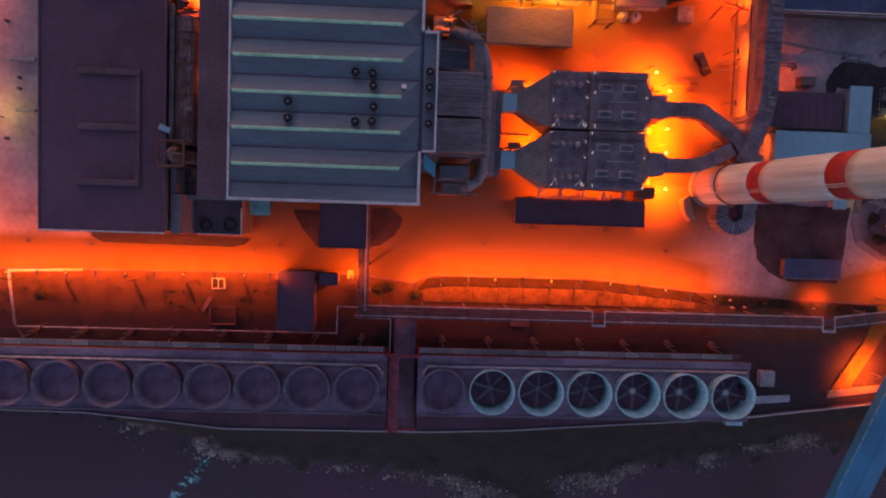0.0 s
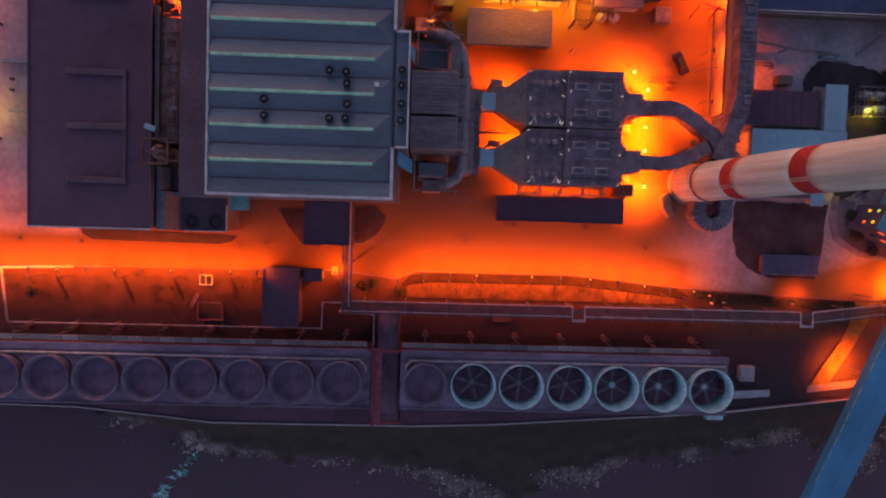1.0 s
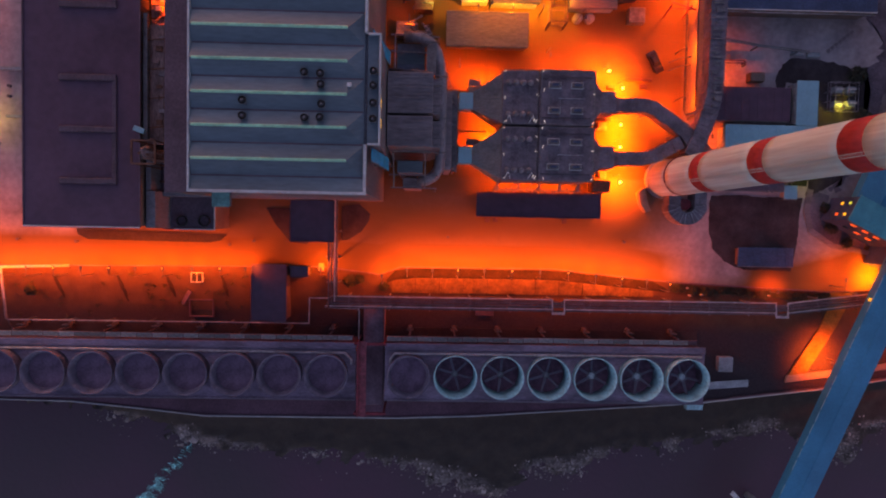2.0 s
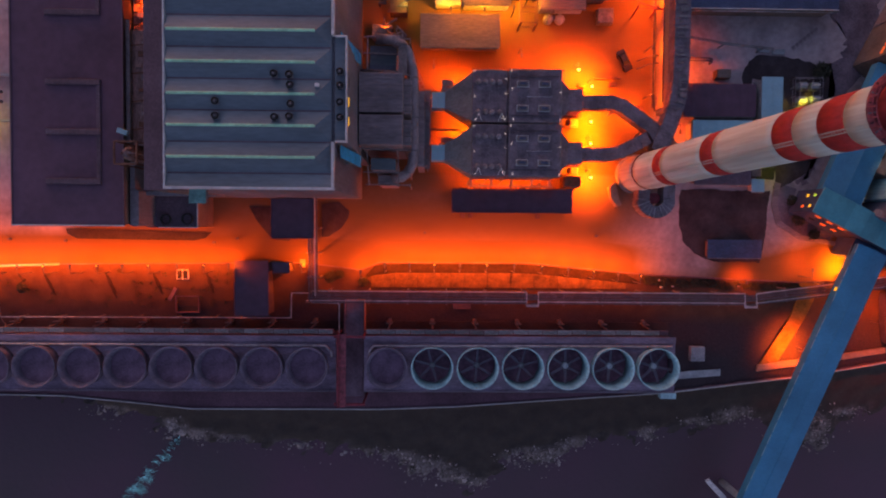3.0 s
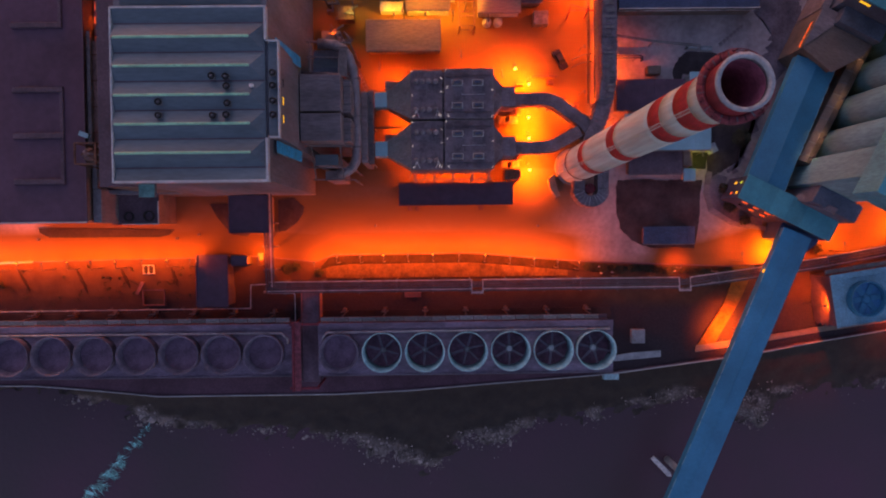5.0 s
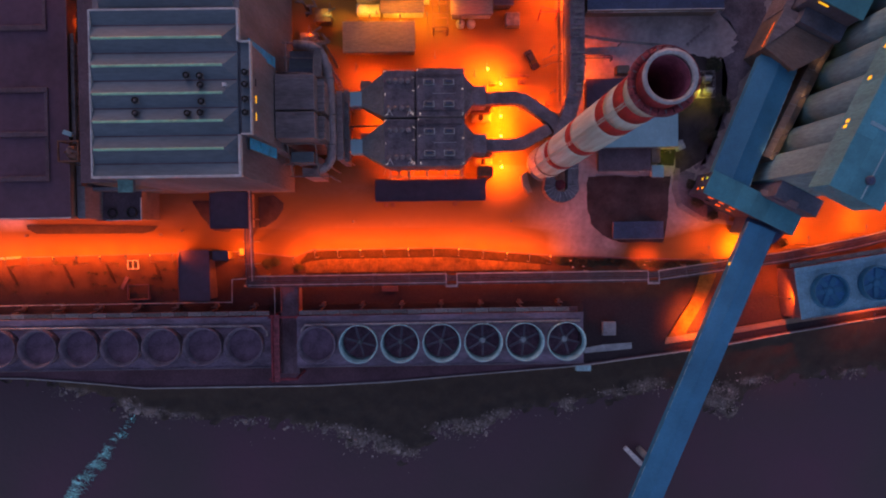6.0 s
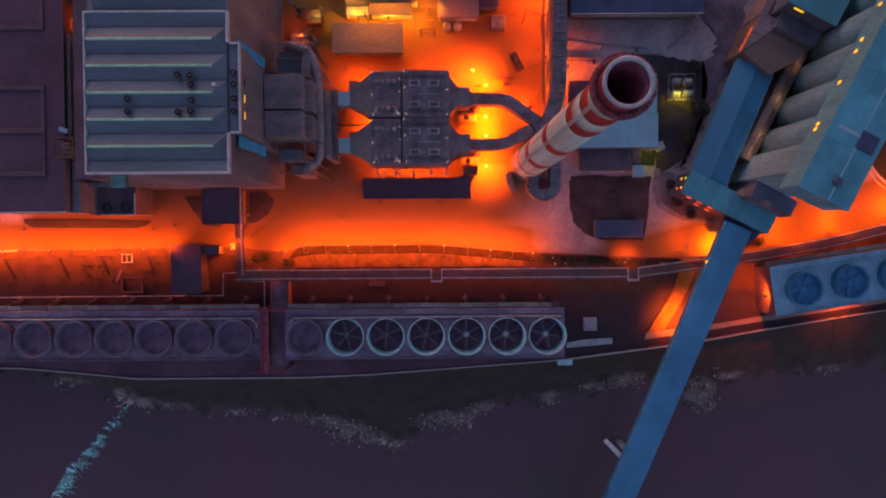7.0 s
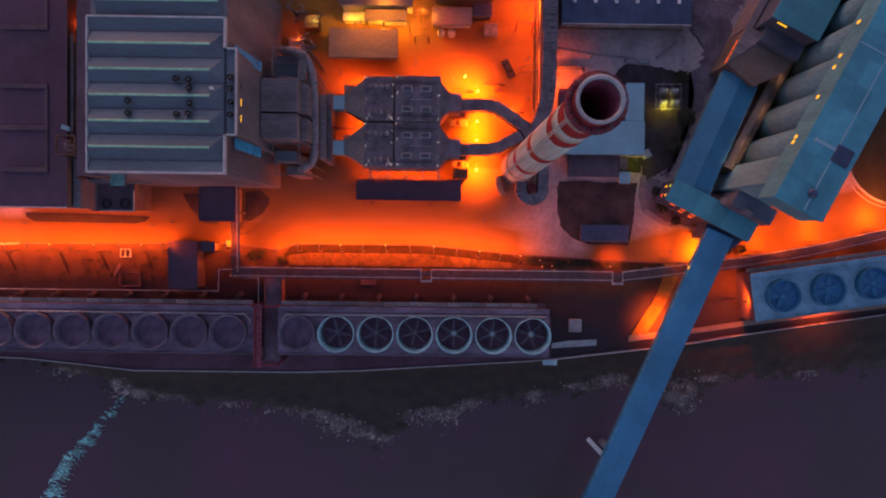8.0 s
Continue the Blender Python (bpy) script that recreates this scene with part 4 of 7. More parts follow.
rack = thing("pipe_rack", I4, "bundle of lagged pipes on low steel trestles", "pipes")
BEND = [(81.5, 0.0), (95, 2.35), (110, 4.4), (126, 7.2), (165, 16.5)]
for k, (off, r, z, ma) in enumerate(((0.0, 0.14, 3.72, "pipe"), (-0.45, 0.12, 3.7, "pipe_dark"), (-0.85, 0.2, 3.75, "pipe_dark"), (-1.4, 0.22, 3.78, "pipe_dark"), (-1.95, 0.13, 3.7, "pipe"), (-2.3, 0.12, 3.7, "pipe_dark"))):
    y = -18.25 + off
    path = [(-9.6 + off * 0.5, y, z), (-8, y, z)]
    for lx in (35.6, 80.6):
        if k in (0, 4):
            d = 2.6 if k == 0 else 0.9
            path += [(lx - 1.3, y, z), (lx - 1.3, y - d, z + 0.35), (lx + 1.1, y - d, z + 0.35), (lx + 1.1, y, z)]
        else:
            path.append((lx, y, z))
    path += [(x, y + dy - 0.6 * (x > 85), z) for x, dy in BEND[1:]]
    part("pipe", tube(bm_new(), path, r, 8), ma, rack)
for k, (off, r, ma) in enumerate(((0.0, 0.16, "pipe_dark"), (0.55, 0.13, "pipe_dark"), (1.15, 0.17, "pipe"), (1.6, 0.13, "pipe_dark"))):
    part("pipe", tube(bm_new(), [(-9.9 + off, -20.4 + 0.55 * k, 3.9), (-9.9 + off, 0.9, 5.2), (-9.9 + off, 0.9, 12)], r, 8), ma, rack)
part("pipe", tube(bm_new(), [(-9.9, -20.6, 3.6), (-4.2, -20.7, 3.6), (-3.9, -21, 3.6), (-3.9, -27.0, 3.6)], 0.12, 8), "pipe", rack)
for x in list(range(-6, 80, 8)) + [88, 96, 104, 112]:
    yy = -19.4 + float(np.interp(x, [81, 95, 110, 126], [0, 2.0, 3.9, 6.7]))
    trestle(x, yy, -2.4, 2.4, 5.9, 0 if x < 82 else 10)
for y in (-15.5, -10.5, -5.5):
    trestle(-9.1, y, -1.5 if y < -13 else 0, 2.2, 5.2 if y < -13 else 4.2, 90)
wp = thing("water_pipe", I4, "thin white water pipe along the foot of the bank", "pipe")
part("pipe", tube(bm_new(), [(-73.6, -26.6, -1.0), (-73.8, -24.3, 0.9), (-60, -24.25, 0.9), (-14.2, -24.15, 0.9), (-14.1, -19.0, 0.9), (-9.4, -18.7, 3.4)], 0.13, 8), "pipe", wp)
part("upper_pipe", tube(bm_new(), [(-74.0, -24.2, 0.9), (-75.6, -16, -0.3), (-75.4, -13.9, 0.3), (-62, -13.4, 0.25)], 0.26, 10), "pipe", wp)
for x in range(-70, -14, 8):
    part("post", beam(bm_new(), [(x, -24.2, -2.6), (x, -24.2, 0.8)], 0.14, 0.14), "steel", wp)

# dark strips laid on the grass bank, painted shadows of the lamp poles
for i, (xa, ya, xb, yb) in enumerate(((-65.7, -15.4, -63.9, -20.0), (-53.0, -15.0, -51.2, -20.6), (-43.2, -15.0, -41.7, -19.6), (-32.1, -15.0, -31.0, -19.4))):
    b = bm_new()
    pts = []
    for k in range(9):
        u = k / 8
        x, y = xa + (xb - xa) * u, ya + (yb - ya) * u
        pts.append((x + 0.16 * noise.noise((k * 0.9, i, 3.0)), y, -0.22 - 2.3 * (float(along(KERB, x)) - y) / 10.5))
    rows = []
    for k, (x, y, z) in enumerate(pts):
        w = 0.06 + 0.30 * math.sin(math.pi * (k + 0.2) / 8.4)
        rows.append([b.verts.new(v) for v in ((x - w, y, z), (x + w, y, z), (x + w, y, z - 0.6), (x - w, y, z - 0.6))])
    for p, q in zip(rows, rows[1:]):
        for j in range(4):
            b.faces.new((p[j], q[j], q[(j + 1) % 4], p[(j + 1) % 4]))
    b.faces.new(rows[0])
    b.faces.new(rows[-1][::-1])
    solid("drain", b, "verge", "narrow dark strip painted on the grass bank as a pole shadow", "drain", "drains on the bank")

# dark planted verge between the kerb and the panels
_k = bm_new()
_x = [1.2, 3.0] + [3.0 + 4.4 * i for i in range(1, 13)] + [58.4]
_top = [(x, float(along(KERB, x)) - (0.45 if 2 < x < 57 else 1.6)) for x in _x]
_low = [(x, float(along(KERB, x)) - 2.35) for x in _x]
for a0, a1, b0, b1 in zip(_top, _top[1:], _low, _low[1:]):
    h = lambda q: -0.06 - 2.3 * (float(along(KERB, q[0])) - q[1]) / 10.5
    face(_k, [(*b0, h(b0)), (*b1, h(b1)), (*a1, h(a1)), (*a0, h(a0))])
    face(_k, [(*b0, h(b0) - 0.5), (*b1, h(b1) - 0.5), (*b1, h(b1)), (*b0, h(b0))])
bmesh.ops.remove_doubles(_k, verts=_k.verts[:], dist=0.001)
tagged(solid("verge", _k, "verge", "dark planted verge above sloped concrete panels", "verge"), kind="structure")

# sloped concrete panels under the road edge
_t = thing("revetment", I4, "row of sloped concrete panels holding up the road edge", "revetment")
for i in range(11):
    x0, x1 = 2.2 + i * 4.9, 2.2 + (i + 1) * 4.9 - 0.14
    b = bm_new()
    ks = [float(along(KERB, x)) for x in (x0, x1)]
    bank = lambda k, y: -0.05 - 2.3 * (k - y) / 10.5
    top = [(x0, ks[0] - 2.4, bank(0, -2.4)), (x1, ks[1] - 2.4, bank(0, -2.4))]
    ys = [min(k - 3.2, -17.9) for k in ks]
    low = [(x1, ys[1], bank(ks[1], ys[1])), (x0, ys[0], bank(ks[0], ys[0]))]
    a = [b.verts.new(p) for p in top + low]
    c = [b.verts.new((p[0], p[1], p[2] - 0.5)) for p in top + low]
    b.faces.new(a), b.faces.new(c[::-1])
    for q in range(4):
        b.faces.new((a[q], c[q], c[(q + 1) % 4], a[(q + 1) % 4]))
    part("panel", b, "panel", _t)


# ---- turbine hall ----
th = thing("turbine_hall", I4, "long turbine hall with a flat dark bitumen roof", "building")
part("wall", cbox(-59.6, -40.4, -5.0, 75, 0, 19.2, 0.06), "brown", th)
part("roof", cbox(-59.9, -40.1, -5.3, 75.3, 19.2, 19.5, 0.05), "bitumen", th)
part("coping", cbox(-59.9, -40.1, -5.35, -5.1, 19.504, 19.75, 0.03), "parapet", th, "pale metal coping")
part("coping", cbox(-40.3, -40.05, -5.1, 75, 19.504, 19.7, 0.03), "felt", th)
part("coping", cbox(-59.95, -59.7, -5.1, 75, 19.504, 19.7, 0.03), "felt", th)
for y0 in (2.6, 32.3):
    for k in range(3):
        y = y0 + k * 8.75
        part("roof_monitor", cbox(-53.7, -44.0, y - 0.5, y + 0.5, 19.504, 19.95, 0.1), "felt", th, "low raised roof ridge")
    part("roof_monitor", cbox(-44.75, -44.05, y0 + 0.505, y0 + 8.245, 19.504, 19.85, 0.08), "felt", th)
    part("roof_monitor", cbox(-44.75, -44.05, y0 + 9.255, y0 + 16.995, 19.504, 19.85, 0.08), "felt", th)
solid("roof_hatch", cbox(-0.95, 0.95, -0.45, 0.45, 0, 0.8, 0.05), "white_roof", "small pale blue roof hatch at the edge of the hall", "hatch", m=pose(-40.0, 11.4, 19.7, 0, 0, -20))
for i, (x, y) in enumerate(((-73.4, 21.8), (-73.4, 19.8), (-75.7, 10.6), (-75.6, 32.0), (-30.2, -8.6), (-25.4, -7.8), (-60.5, -8.5), (-71.9, -8.3), (13.4, -6.3), (49.2, -6.7))):
    solid("bollard", cyl(bm_new(), 0, 0, 0, 0.9, 0.28, 10), "pipe_dark", "short dark bollard in the yard", "bollard", "bollards in the yard", m=pose(x, y, 0))

# low bay between the hall and the boiler house
bay = thing("switch_bay", I4, "low service bay roofed in dark felt between two halls", "building")
part("wall", cbox(-39.9, -31.2, 1.6, 70, 0, 12.6, 0.05), "brown", bay)
part("roof", cbox(-40.0, -31.1, 1.3, 70, 12.6, 12.9, 0.05), "felt", bay)
part("annex_wall", cbox(-39.9, -30.4, -5.4, 1.25, 0, 9.6, 0.05), "brown", bay)
part("annex_roof", cbox(-40.0, -30.2, -5.6, 1.28, 9.6, 9.9, 0.05), "felt", bay)
part("coping", cbox(-37.8, -30.2, -5.62, -5.4, 9.904, 10.2, 0.03), "parapet", bay)
part("coping", cbox(-30.45, -30.2, -5.395, -0.8, 9.904, 10.2, 0.03), "parapet", bay)
part("side_roof", cbox(-40.0, -38.4, -5.3, 1.2, 9.904, 17.4, 0.05), "cladding", bay)
part("side_roof", cbox(-40.0, -39.1, 1.3, 9.1, 12.904, 17.4, 0.05), "cladding", bay)
part("edge", cbox(-40, -24.4, 0.4, 1.2, 12.0, 14.0, 0.05), "cladding", bay)
for x, y, r in ((-36.3, -4.0, 1.0), (-32.2, -3.9, 1.1)):
    part("vent_pit", lathe(bm_new(), [(r, 9.9), (r, 10.5), (r - 0.2, 10.5), (r - 0.25, 9.95)], 18, x, y, closed=True), "rubber", bay, "round dark vent")
random.seed(11)
for i in range(44):
    x, y = random.uniform(-39.2, -33.0), random.uniform(3, 42)
    w, d, h = random.uniform(0.4, 1.5), random.uniform(0.4, 2.4), random.uniform(0.3, 1.6)
    part("roof_unit", cbox(x, x + w, y, y + d, 12.9, 12.9 + h, 0.04), ("steel", "rust", "cladding", "concrete")[i % 4], bay)
for i in range(9):
    y = 3 + i * 4.2
    b = bm_new()
    tube(b, [(-39.4, y, 13.4), (-36.0 + (i % 3) * 0.7, y, 13.4), (-36.0 + (i % 3) * 0.7, y + 3.6, 13.4)], 0.2, 6)
    part("roof_pipe", b, "rust", bay)
part("gallery_wall", cbox(-39.8, -36.6, 9.3, 29.8, 12.91, 17.3, 0.05), "cladding", bay)
part("gallery_roof", cbox(-39.85, -36.9, 9.2, 29.9, 17.3, 17.55, 0.04), "rust_roof", bay, "rust-stained roof of a raised gallery")
part("north_gallery_wall", cbox(-39.8, -36.2, 30.3, 46, 12.91, 15.5, 0.05), "casing", bay)
part("north_gallery_roof", cbox(-39.85, -36.1, 30.2, 46.1, 15.504, 15.7, 0.04), "rust_roof", bay, "rust-stained roof of a raised gallery")
for i in range(16):
    x, y = -39.4 + 2.6 * ((i * 0.618) % 1), 30.6 + 0.9 * i
    part("roof_unit", cbox(x, x + 0.4 + 0.35 * (i % 3), y, y + 0.35 + 0.3 * (i % 4), 15.7, 15.95 + 0.3 * (i % 3), 0.03), ("casing", "rust", "cap", "steel")[i % 4], bay)
for i in range(6):
    part("cross_pipe", tube(bm_new(), [(-39.7, 31.2 + 2.3 * i, 16.1), (-36.3, 31.5 + 2.3 * i, 16.0), (-36.0, 31.5 + 2.3 * i, 13.2)], 0.11, 6), ("rust", "pipe_dark")[i % 2], bay)
part("edge_duct", beam(bm_new(), [(-39.6, 9.6, 18.3), (-39.6, 31.4, 18.3)], 0.7, 0.9), "steel", bay)
for i in range(9):
    y = 10.5 + i * 2.1
    part("roof_unit", cbox(-38.6 + 0.5 * (i % 3), -37.6 + 0.5 * (i % 3), y, y + 0.6 + 0.3 * (i % 2), 17.55, 17.75 + 0.1 * (i % 4), 0.03), ("rust_roof", "rust", "casing")[i % 3], bay)
for y in (12.0, 17.0, 22.0, 27.0):
    part("bracket", beam(bm_new(), [(-39.3, y, 18.2), (-36.4, y + 0.4, 17.8), (-36.3, y + 0.4, 13.0)], 0.2, 0.2), "rust", bay)
cool = thing("roof_cooler", pose(-37.2, 7.2, 13.0), "rusty square roof cooler on a steel frame", "cooler")
for s in ((-1.7, -1.9), (1.7, -1.9), (-1.7, 1.9), (1.7, 1.9)):
    part("leg", beam(bm_new(), [(*s, -0.1), (*s, 12.4)], 0.22, 0.22), "rust", cool)
b = bm_new()
for p in (((-1.9, -1.9), (1.9, -1.9)), ((-1.9, 1.9), (1.9, 1.9)), ((-1.9, -1.9), (-1.9, 1.9)), ((1.9, -1.9), (1.9, 1.9))):
    beam(b, [(*p[0], 12.5), (*p[1], 12.5)], 0.3, 0.35)
part("top_frame", b, "rust", cool)
part("drum", lathe(bm_new(), [(1.1, 0), (1.1, 11.4), (0.7, 12.0), (0.3, 12.2)], 20), "rust_roof", cool, "rust-streaked drum")
for i in range(8):
    part("drum_pipe", tube(bm_new(), [(1.25 * math.cos(0.8 * i), 1.25 * math.sin(0.8 * i), 6.0 + 0.6 * (i % 3)), (1.25 * math.cos(0.8 * i), 1.25 * math.sin(0.8 * i), 11.6 - 0.4 * (i % 4)), (0.5 * math.cos(0.8 * i), 0.5 * math.sin(0.8 * i), 12.4)], 0.12, 6), ("cap", "rust", "steel")[i % 3], cool)

# ---- boiler house ----
bh = thing("boiler_house", I4, "tall boiler house with a ridged grey metal roof", "building")
part("wall", cbox(-24.0, 0.3, 0.6, 44, 0, 41.8, 0.06), "cladding", bh)
part("east_bay", cbox(0.31, 2.1, 7.5, 22.5, 0, 41.8, 0.05), "cladding", bh)
part("side_bay", cbox(-30.8, -24.05, 0.6, 60, 0, 33.0, 0.05), "brown", bh)
part("side_roof", cbox(-30.9, -24.05, 0.5, 60, 33.0, 33.3, 0.05), "felt", bh, "dark roof of the lower side bay")


def ridged_roof(parent, x0, x1, y0, count, pitch, zv, zr, hip):
    for k in range(count):
        yv0, yr, yv1 = y0 + k * pitch, y0 + (k + 0.5) * pitch, y0 + (k + 1) * pitch
        b = bm_new()
        A, B, C, D = (x0, yv0, zv), (x1, yv0, zv), (x1, yv1, zv), (x0, yv1, zv)
        R0, R1 = (x0, yr, zr), (x1 - hip, yr, zr)
        va, vb, vc, vd, r0, r1 = [b.verts.new(p) for p in (A, B, C, D, R0, R1)]
        la, lb, lc, ld = [b.verts.new((p[0], p[1], zv - 0.3)) for p in (A, B, C, D)]
        for f in ((va, vb, r1, r0), (vb, vc, r1), (vc, vd, r0, r1), (vd, va, r0), (la, ld, lc, lb), (va, la, lb, vb), (vb, lb, lc, vc), (vc, lc, ld, vd), (vd, ld, la, va)):
            b.faces.new(f)
        part("roof_bay", b, "metal_roof", parent)
        part("rooflight", cbox(x0 + 0.3, x1 - hip, yr - 0.21, yr + 0.21, zr - 0.1, zr + 0.2, 0.08), "ridge", parent, "pale green ridge rooflight")


ridged_roof(bh, -23.9, 0.0, 2.73, 5, 4.55, 42.35, 43.25, 2.3)
b = bm_new()
prism(b, [(-23.9, 0.75), (0.0, 0.75), (0.0, 2.73), (-23.9, 2.73)], 41.9, 42.2)
face(b, [(-23.9, 2.73, 42.35), (0, 2.73, 42.35), (0, 0.75, 42.95), (-23.9, 0.75, 42.95)])
part("roof_bay", b, "metal_roof", bh)
b = bm_new()
face(b, [(-23.9, 25.48, 42.35), (-23.9, 27.7, 43.0), (0, 27.7, 43.0), (0, 25.48, 42.35)])
prism(b, [(-23.9, 25.48), (0, 25.48), (0, 27.7), (-23.9, 27.7)], 41.9, 42.2)
part("roof_bay", b, "metal_roof", bh)
for a in ((-24.2, 0.5, 0.35, 0.72), (-24.2, -23.93, 0.74, 28.0), (0.03, 0.42, 0.74, 7.3), (0.03, 0.42, 22.7, 28.0), (-23.9, 0.0, 27.72, 28.05)):
    part("parapet", cbox(*a, 41.81, 43.05, 0.04), "parapet", bh, "pale parapet coping")
for a in ((0.51, 2.3, 7.3, 7.55), (0.51, 2.3, 22.45, 22.7), (2.05, 2.3, 7.56, 22.44)):
    part("parapet", cbox(*a, 41.81, 42.9, 0.04), "parapet", bh)
part("bay_roof", cbox(0.45, 2.04, 7.56, 22.44, 41.82, 42.2, 0.03), "metal_roof", bh)
ridged_roof(bh, -22.9, -0.6, 28.6, 3, 4.55, 41.9, 42.8, 0.4)
for k in range(6):
    part("gutter", cbox(-23.8, -0.1, 2.62 + 4.55 * k, 2.84 + 4.55 * k, 42.3, 42.42, 0.02), "felt", bh, "dark valley gutter")

def roof_vent(x, y, z, r, name="roof_vent", label="round black roof fan with a mushroom cap"):
    t = thing(name, pose(x, y, z), label, "vent", "roof fans")
    part("base", cbox(-r * 0.9, r * 0.9, -r * 0.9, r * 0.9, -0.55, 0.35, 0.03), "steel", t)
    part("ring", lathe(bm_new(), [(r * 0.75, 0.3), (r, 0.55), (r, 0.85), (r * 0.82, 0.95), (r * 0.7, 0.6)], 20, closed=True), "rubber", t, "black cowl")
    part("cap", lathe(bm_new(), [(r * 0.62, 0.5), (r * 0.55, 0.75), (r * 0.3, 0.9), (0.02, 0.95)], 16), "steel", t)
    return t


v0 = roof_vent(-8.2, 17.0, 42.75, 0.52)
for x, y in ((-6.0, 16.9), (-5.9, 15.4), (-5.8, 12.7), (-8.1, 10.8), (-6.0, 10.9), (-16.6, 13.0), (-16.6, 10.9)):
    copy_thing(v0, pose(x, y, 42.75))
v1 = roof_vent(1.25, 17.5, 42.35, 0.5)
for y in (15.5, 13.1, 10.9):
    copy_thing(v1, pose(1.25, y, 42.35))
solid("roof_box", cbox(-2.3, -1.7, 15.2, 15.7, 42.6, 43.5, 0.04), "white", "small white box on the metal roof", "box")
_t = thing("canopy", I4, "pale green canopy box on the boiler house wall", "canopy")
part("body", cbox(-22.3, -19.9, -1.5, 0.59, 36.2, 37.4, 0.05), "cladding", _t)
part("cover", cbox(-22.4, -19.8, -1.6, 0.57, 37.404, 37.6, 0.03), "green_panel", _t, "pale green metal cover")
# east face: windows, blue panels, casing
for y in (10.8, 13.7, 16.6):
    part("window", cbox(2.102, 2.2, y - 0.65, y + 0.65, 39.2, 39.5, 0.02), "lit_amber" if y < 15 else "glass", bh, "lit tall window")
for yc in (6.4, 23.3):
    _t = thing("glazed_canopy", I4, "steep bright blue glazed chute on the boiler house wall", "canopy")
    for i in range(11):
        u, v = i / 11 + 0.012, (i + 1) / 11 - 0.012
        q = lambda w, e: (0.95 + 1.85 * w, yc + 0.95 * e - 0.5 * w, 38.9 - 11.5 * w)
        b = bm_new()
        c = [q(u, -1), q(v, -1), q(v, 1), q(u, 1)]
        hi, lo = [b.verts.new(p) for p in c], [b.verts.new((p[0] - 0.15, p[1], p[2])) for p in c]
        b.faces.new(hi), b.faces.new(lo[::-1])
        for m_ in range(4):
            b.faces.new((hi[m_], lo[m_], lo[(m_ + 1) % 4], hi[(m_ + 1) % 4]))
        part("pane", b, "blue_panel", _t)
    for e in (-1.04, 1.04):
        part("rail", beam(bm_new(), [(0.8, yc + 0.95 * e, 38.9), (2.7, yc + 0.95 * e - 0.5, 27.3)], 0.1, 0.25), "steel", _t)
    part("bracket", cbox(0.3, 2.6, yc - 0.9, yc + 0.4, 26.6, 27.2, 0.04), "steel", _t)
casing = thing("boiler_casing", I4, "grey ribbed boiler casing stepped against the tall house", "boiler")
for ya, yb in ((14.35, 21.0), (8.9, 13.95)):
    part("body", cbox(2.3, 9.7, ya, yb, 0, 26.5, 0.08), "casing", casing)
    n = int((yb - ya) / 0.55)
    for i in range(n):
        y = ya + (i + 0.5) * (yb - ya) / n
        part("rib", box(bm_new(), 2.5 + 0.3 * ((i * 7) % 3), 9.6, y - 0.09, y + 0.09, 26.5, 26.5 + 0.07 + 0.05 * ((i * 5) % 3)), "casing", casing)
    part("step", cbox(9.71, 11.0, ya + 0.3, yb - 0.3, 0, 22.8, 0.06), "casing", casing)
    for i in range(int((yb - ya) / 1.1)):
        part("buckstay", box(bm_new(), 9.72, 11.2, ya + 0.6 + 1.1 * i, ya + 0.85 + 1.1 * i, 22.8, 23.0), "steel", casing)
part("cross_pipe", tube(bm_new(), [(2.4, 21.5, 25.6), (8.6, 21.4, 24.6), (9.6, 21.4, 21.0)], 0.22, 8), "pipe_dark", casing)
for k, (ya, yb, zt, ma) in enumerate(((22.2, 23.8, 18.9, "slate"), (23.9, 25.6, 18.4, "metal_roof"), (25.9, 27.6, 17.6, "slate"))):
    part("lower_block", cbox(3.5, 8.0, ya, yb, 0, zt, 0.06), "casing", casing)
    part("lower_roof", prism(bm_new(), [(3.4, ya - 0.1), (8.2, ya - 0.1), (8.2, yb), (3.4, yb)], zt + 0.004, zt + 0.25), ma, casing, "blue-grey sheet roof")
part("south_block", cbox(3.9, 8.1, 5.2, 7.1, 0, 19.6, 0.06), "casing", casing)
part("south_roof", cbox(3.8, 8.2, 5.1, 7.2, 19.604, 19.9, 0.04), "metal_roof", casing, "blue-grey sheet roof")
part("south_frame", cbox(4.6, 8.0, 2.9, 4.7, 0, 13.0, 0.06), "casing", casing)
part("front_wall", cbox(12.0, 13.3, 6.2, 20.4, 0, 14.0, 0.06), "casing", casing)
part("big_duct", tube(bm_new(), [(4.6, 28.4, 19.6), (7.6, 28.2, 19.6), (9.2, 27.4, 19.5), (10.3, 26.0, 19.0), (10.9, 24.0, 18.2), (11.2, 21.5, 17.4), (11.3, 18.0, 16.6), (11.3, 8.4, 15.8), (11.1, 6.4, 15.6), (10.3, 5.0, 15.4), (9.0, 4.2, 15.0), (7.6, 4.0, 14.4)], 0.95, 14), "duct_pale", casing, "large bent pale grey duct")
for x, y, z in ((9.2, 27.4, 19.5), (11.15, 22.0, 17.5), (11.3, 15.0, 16.3), (11.3, 9.0, 15.9)):
    part("duct_flange", cbox(x - 1.05, x + 1.05, y - 0.12, y + 0.12, z - 1.05, z + 1.05, 0.03), "steel", casing)
b = bm_new()
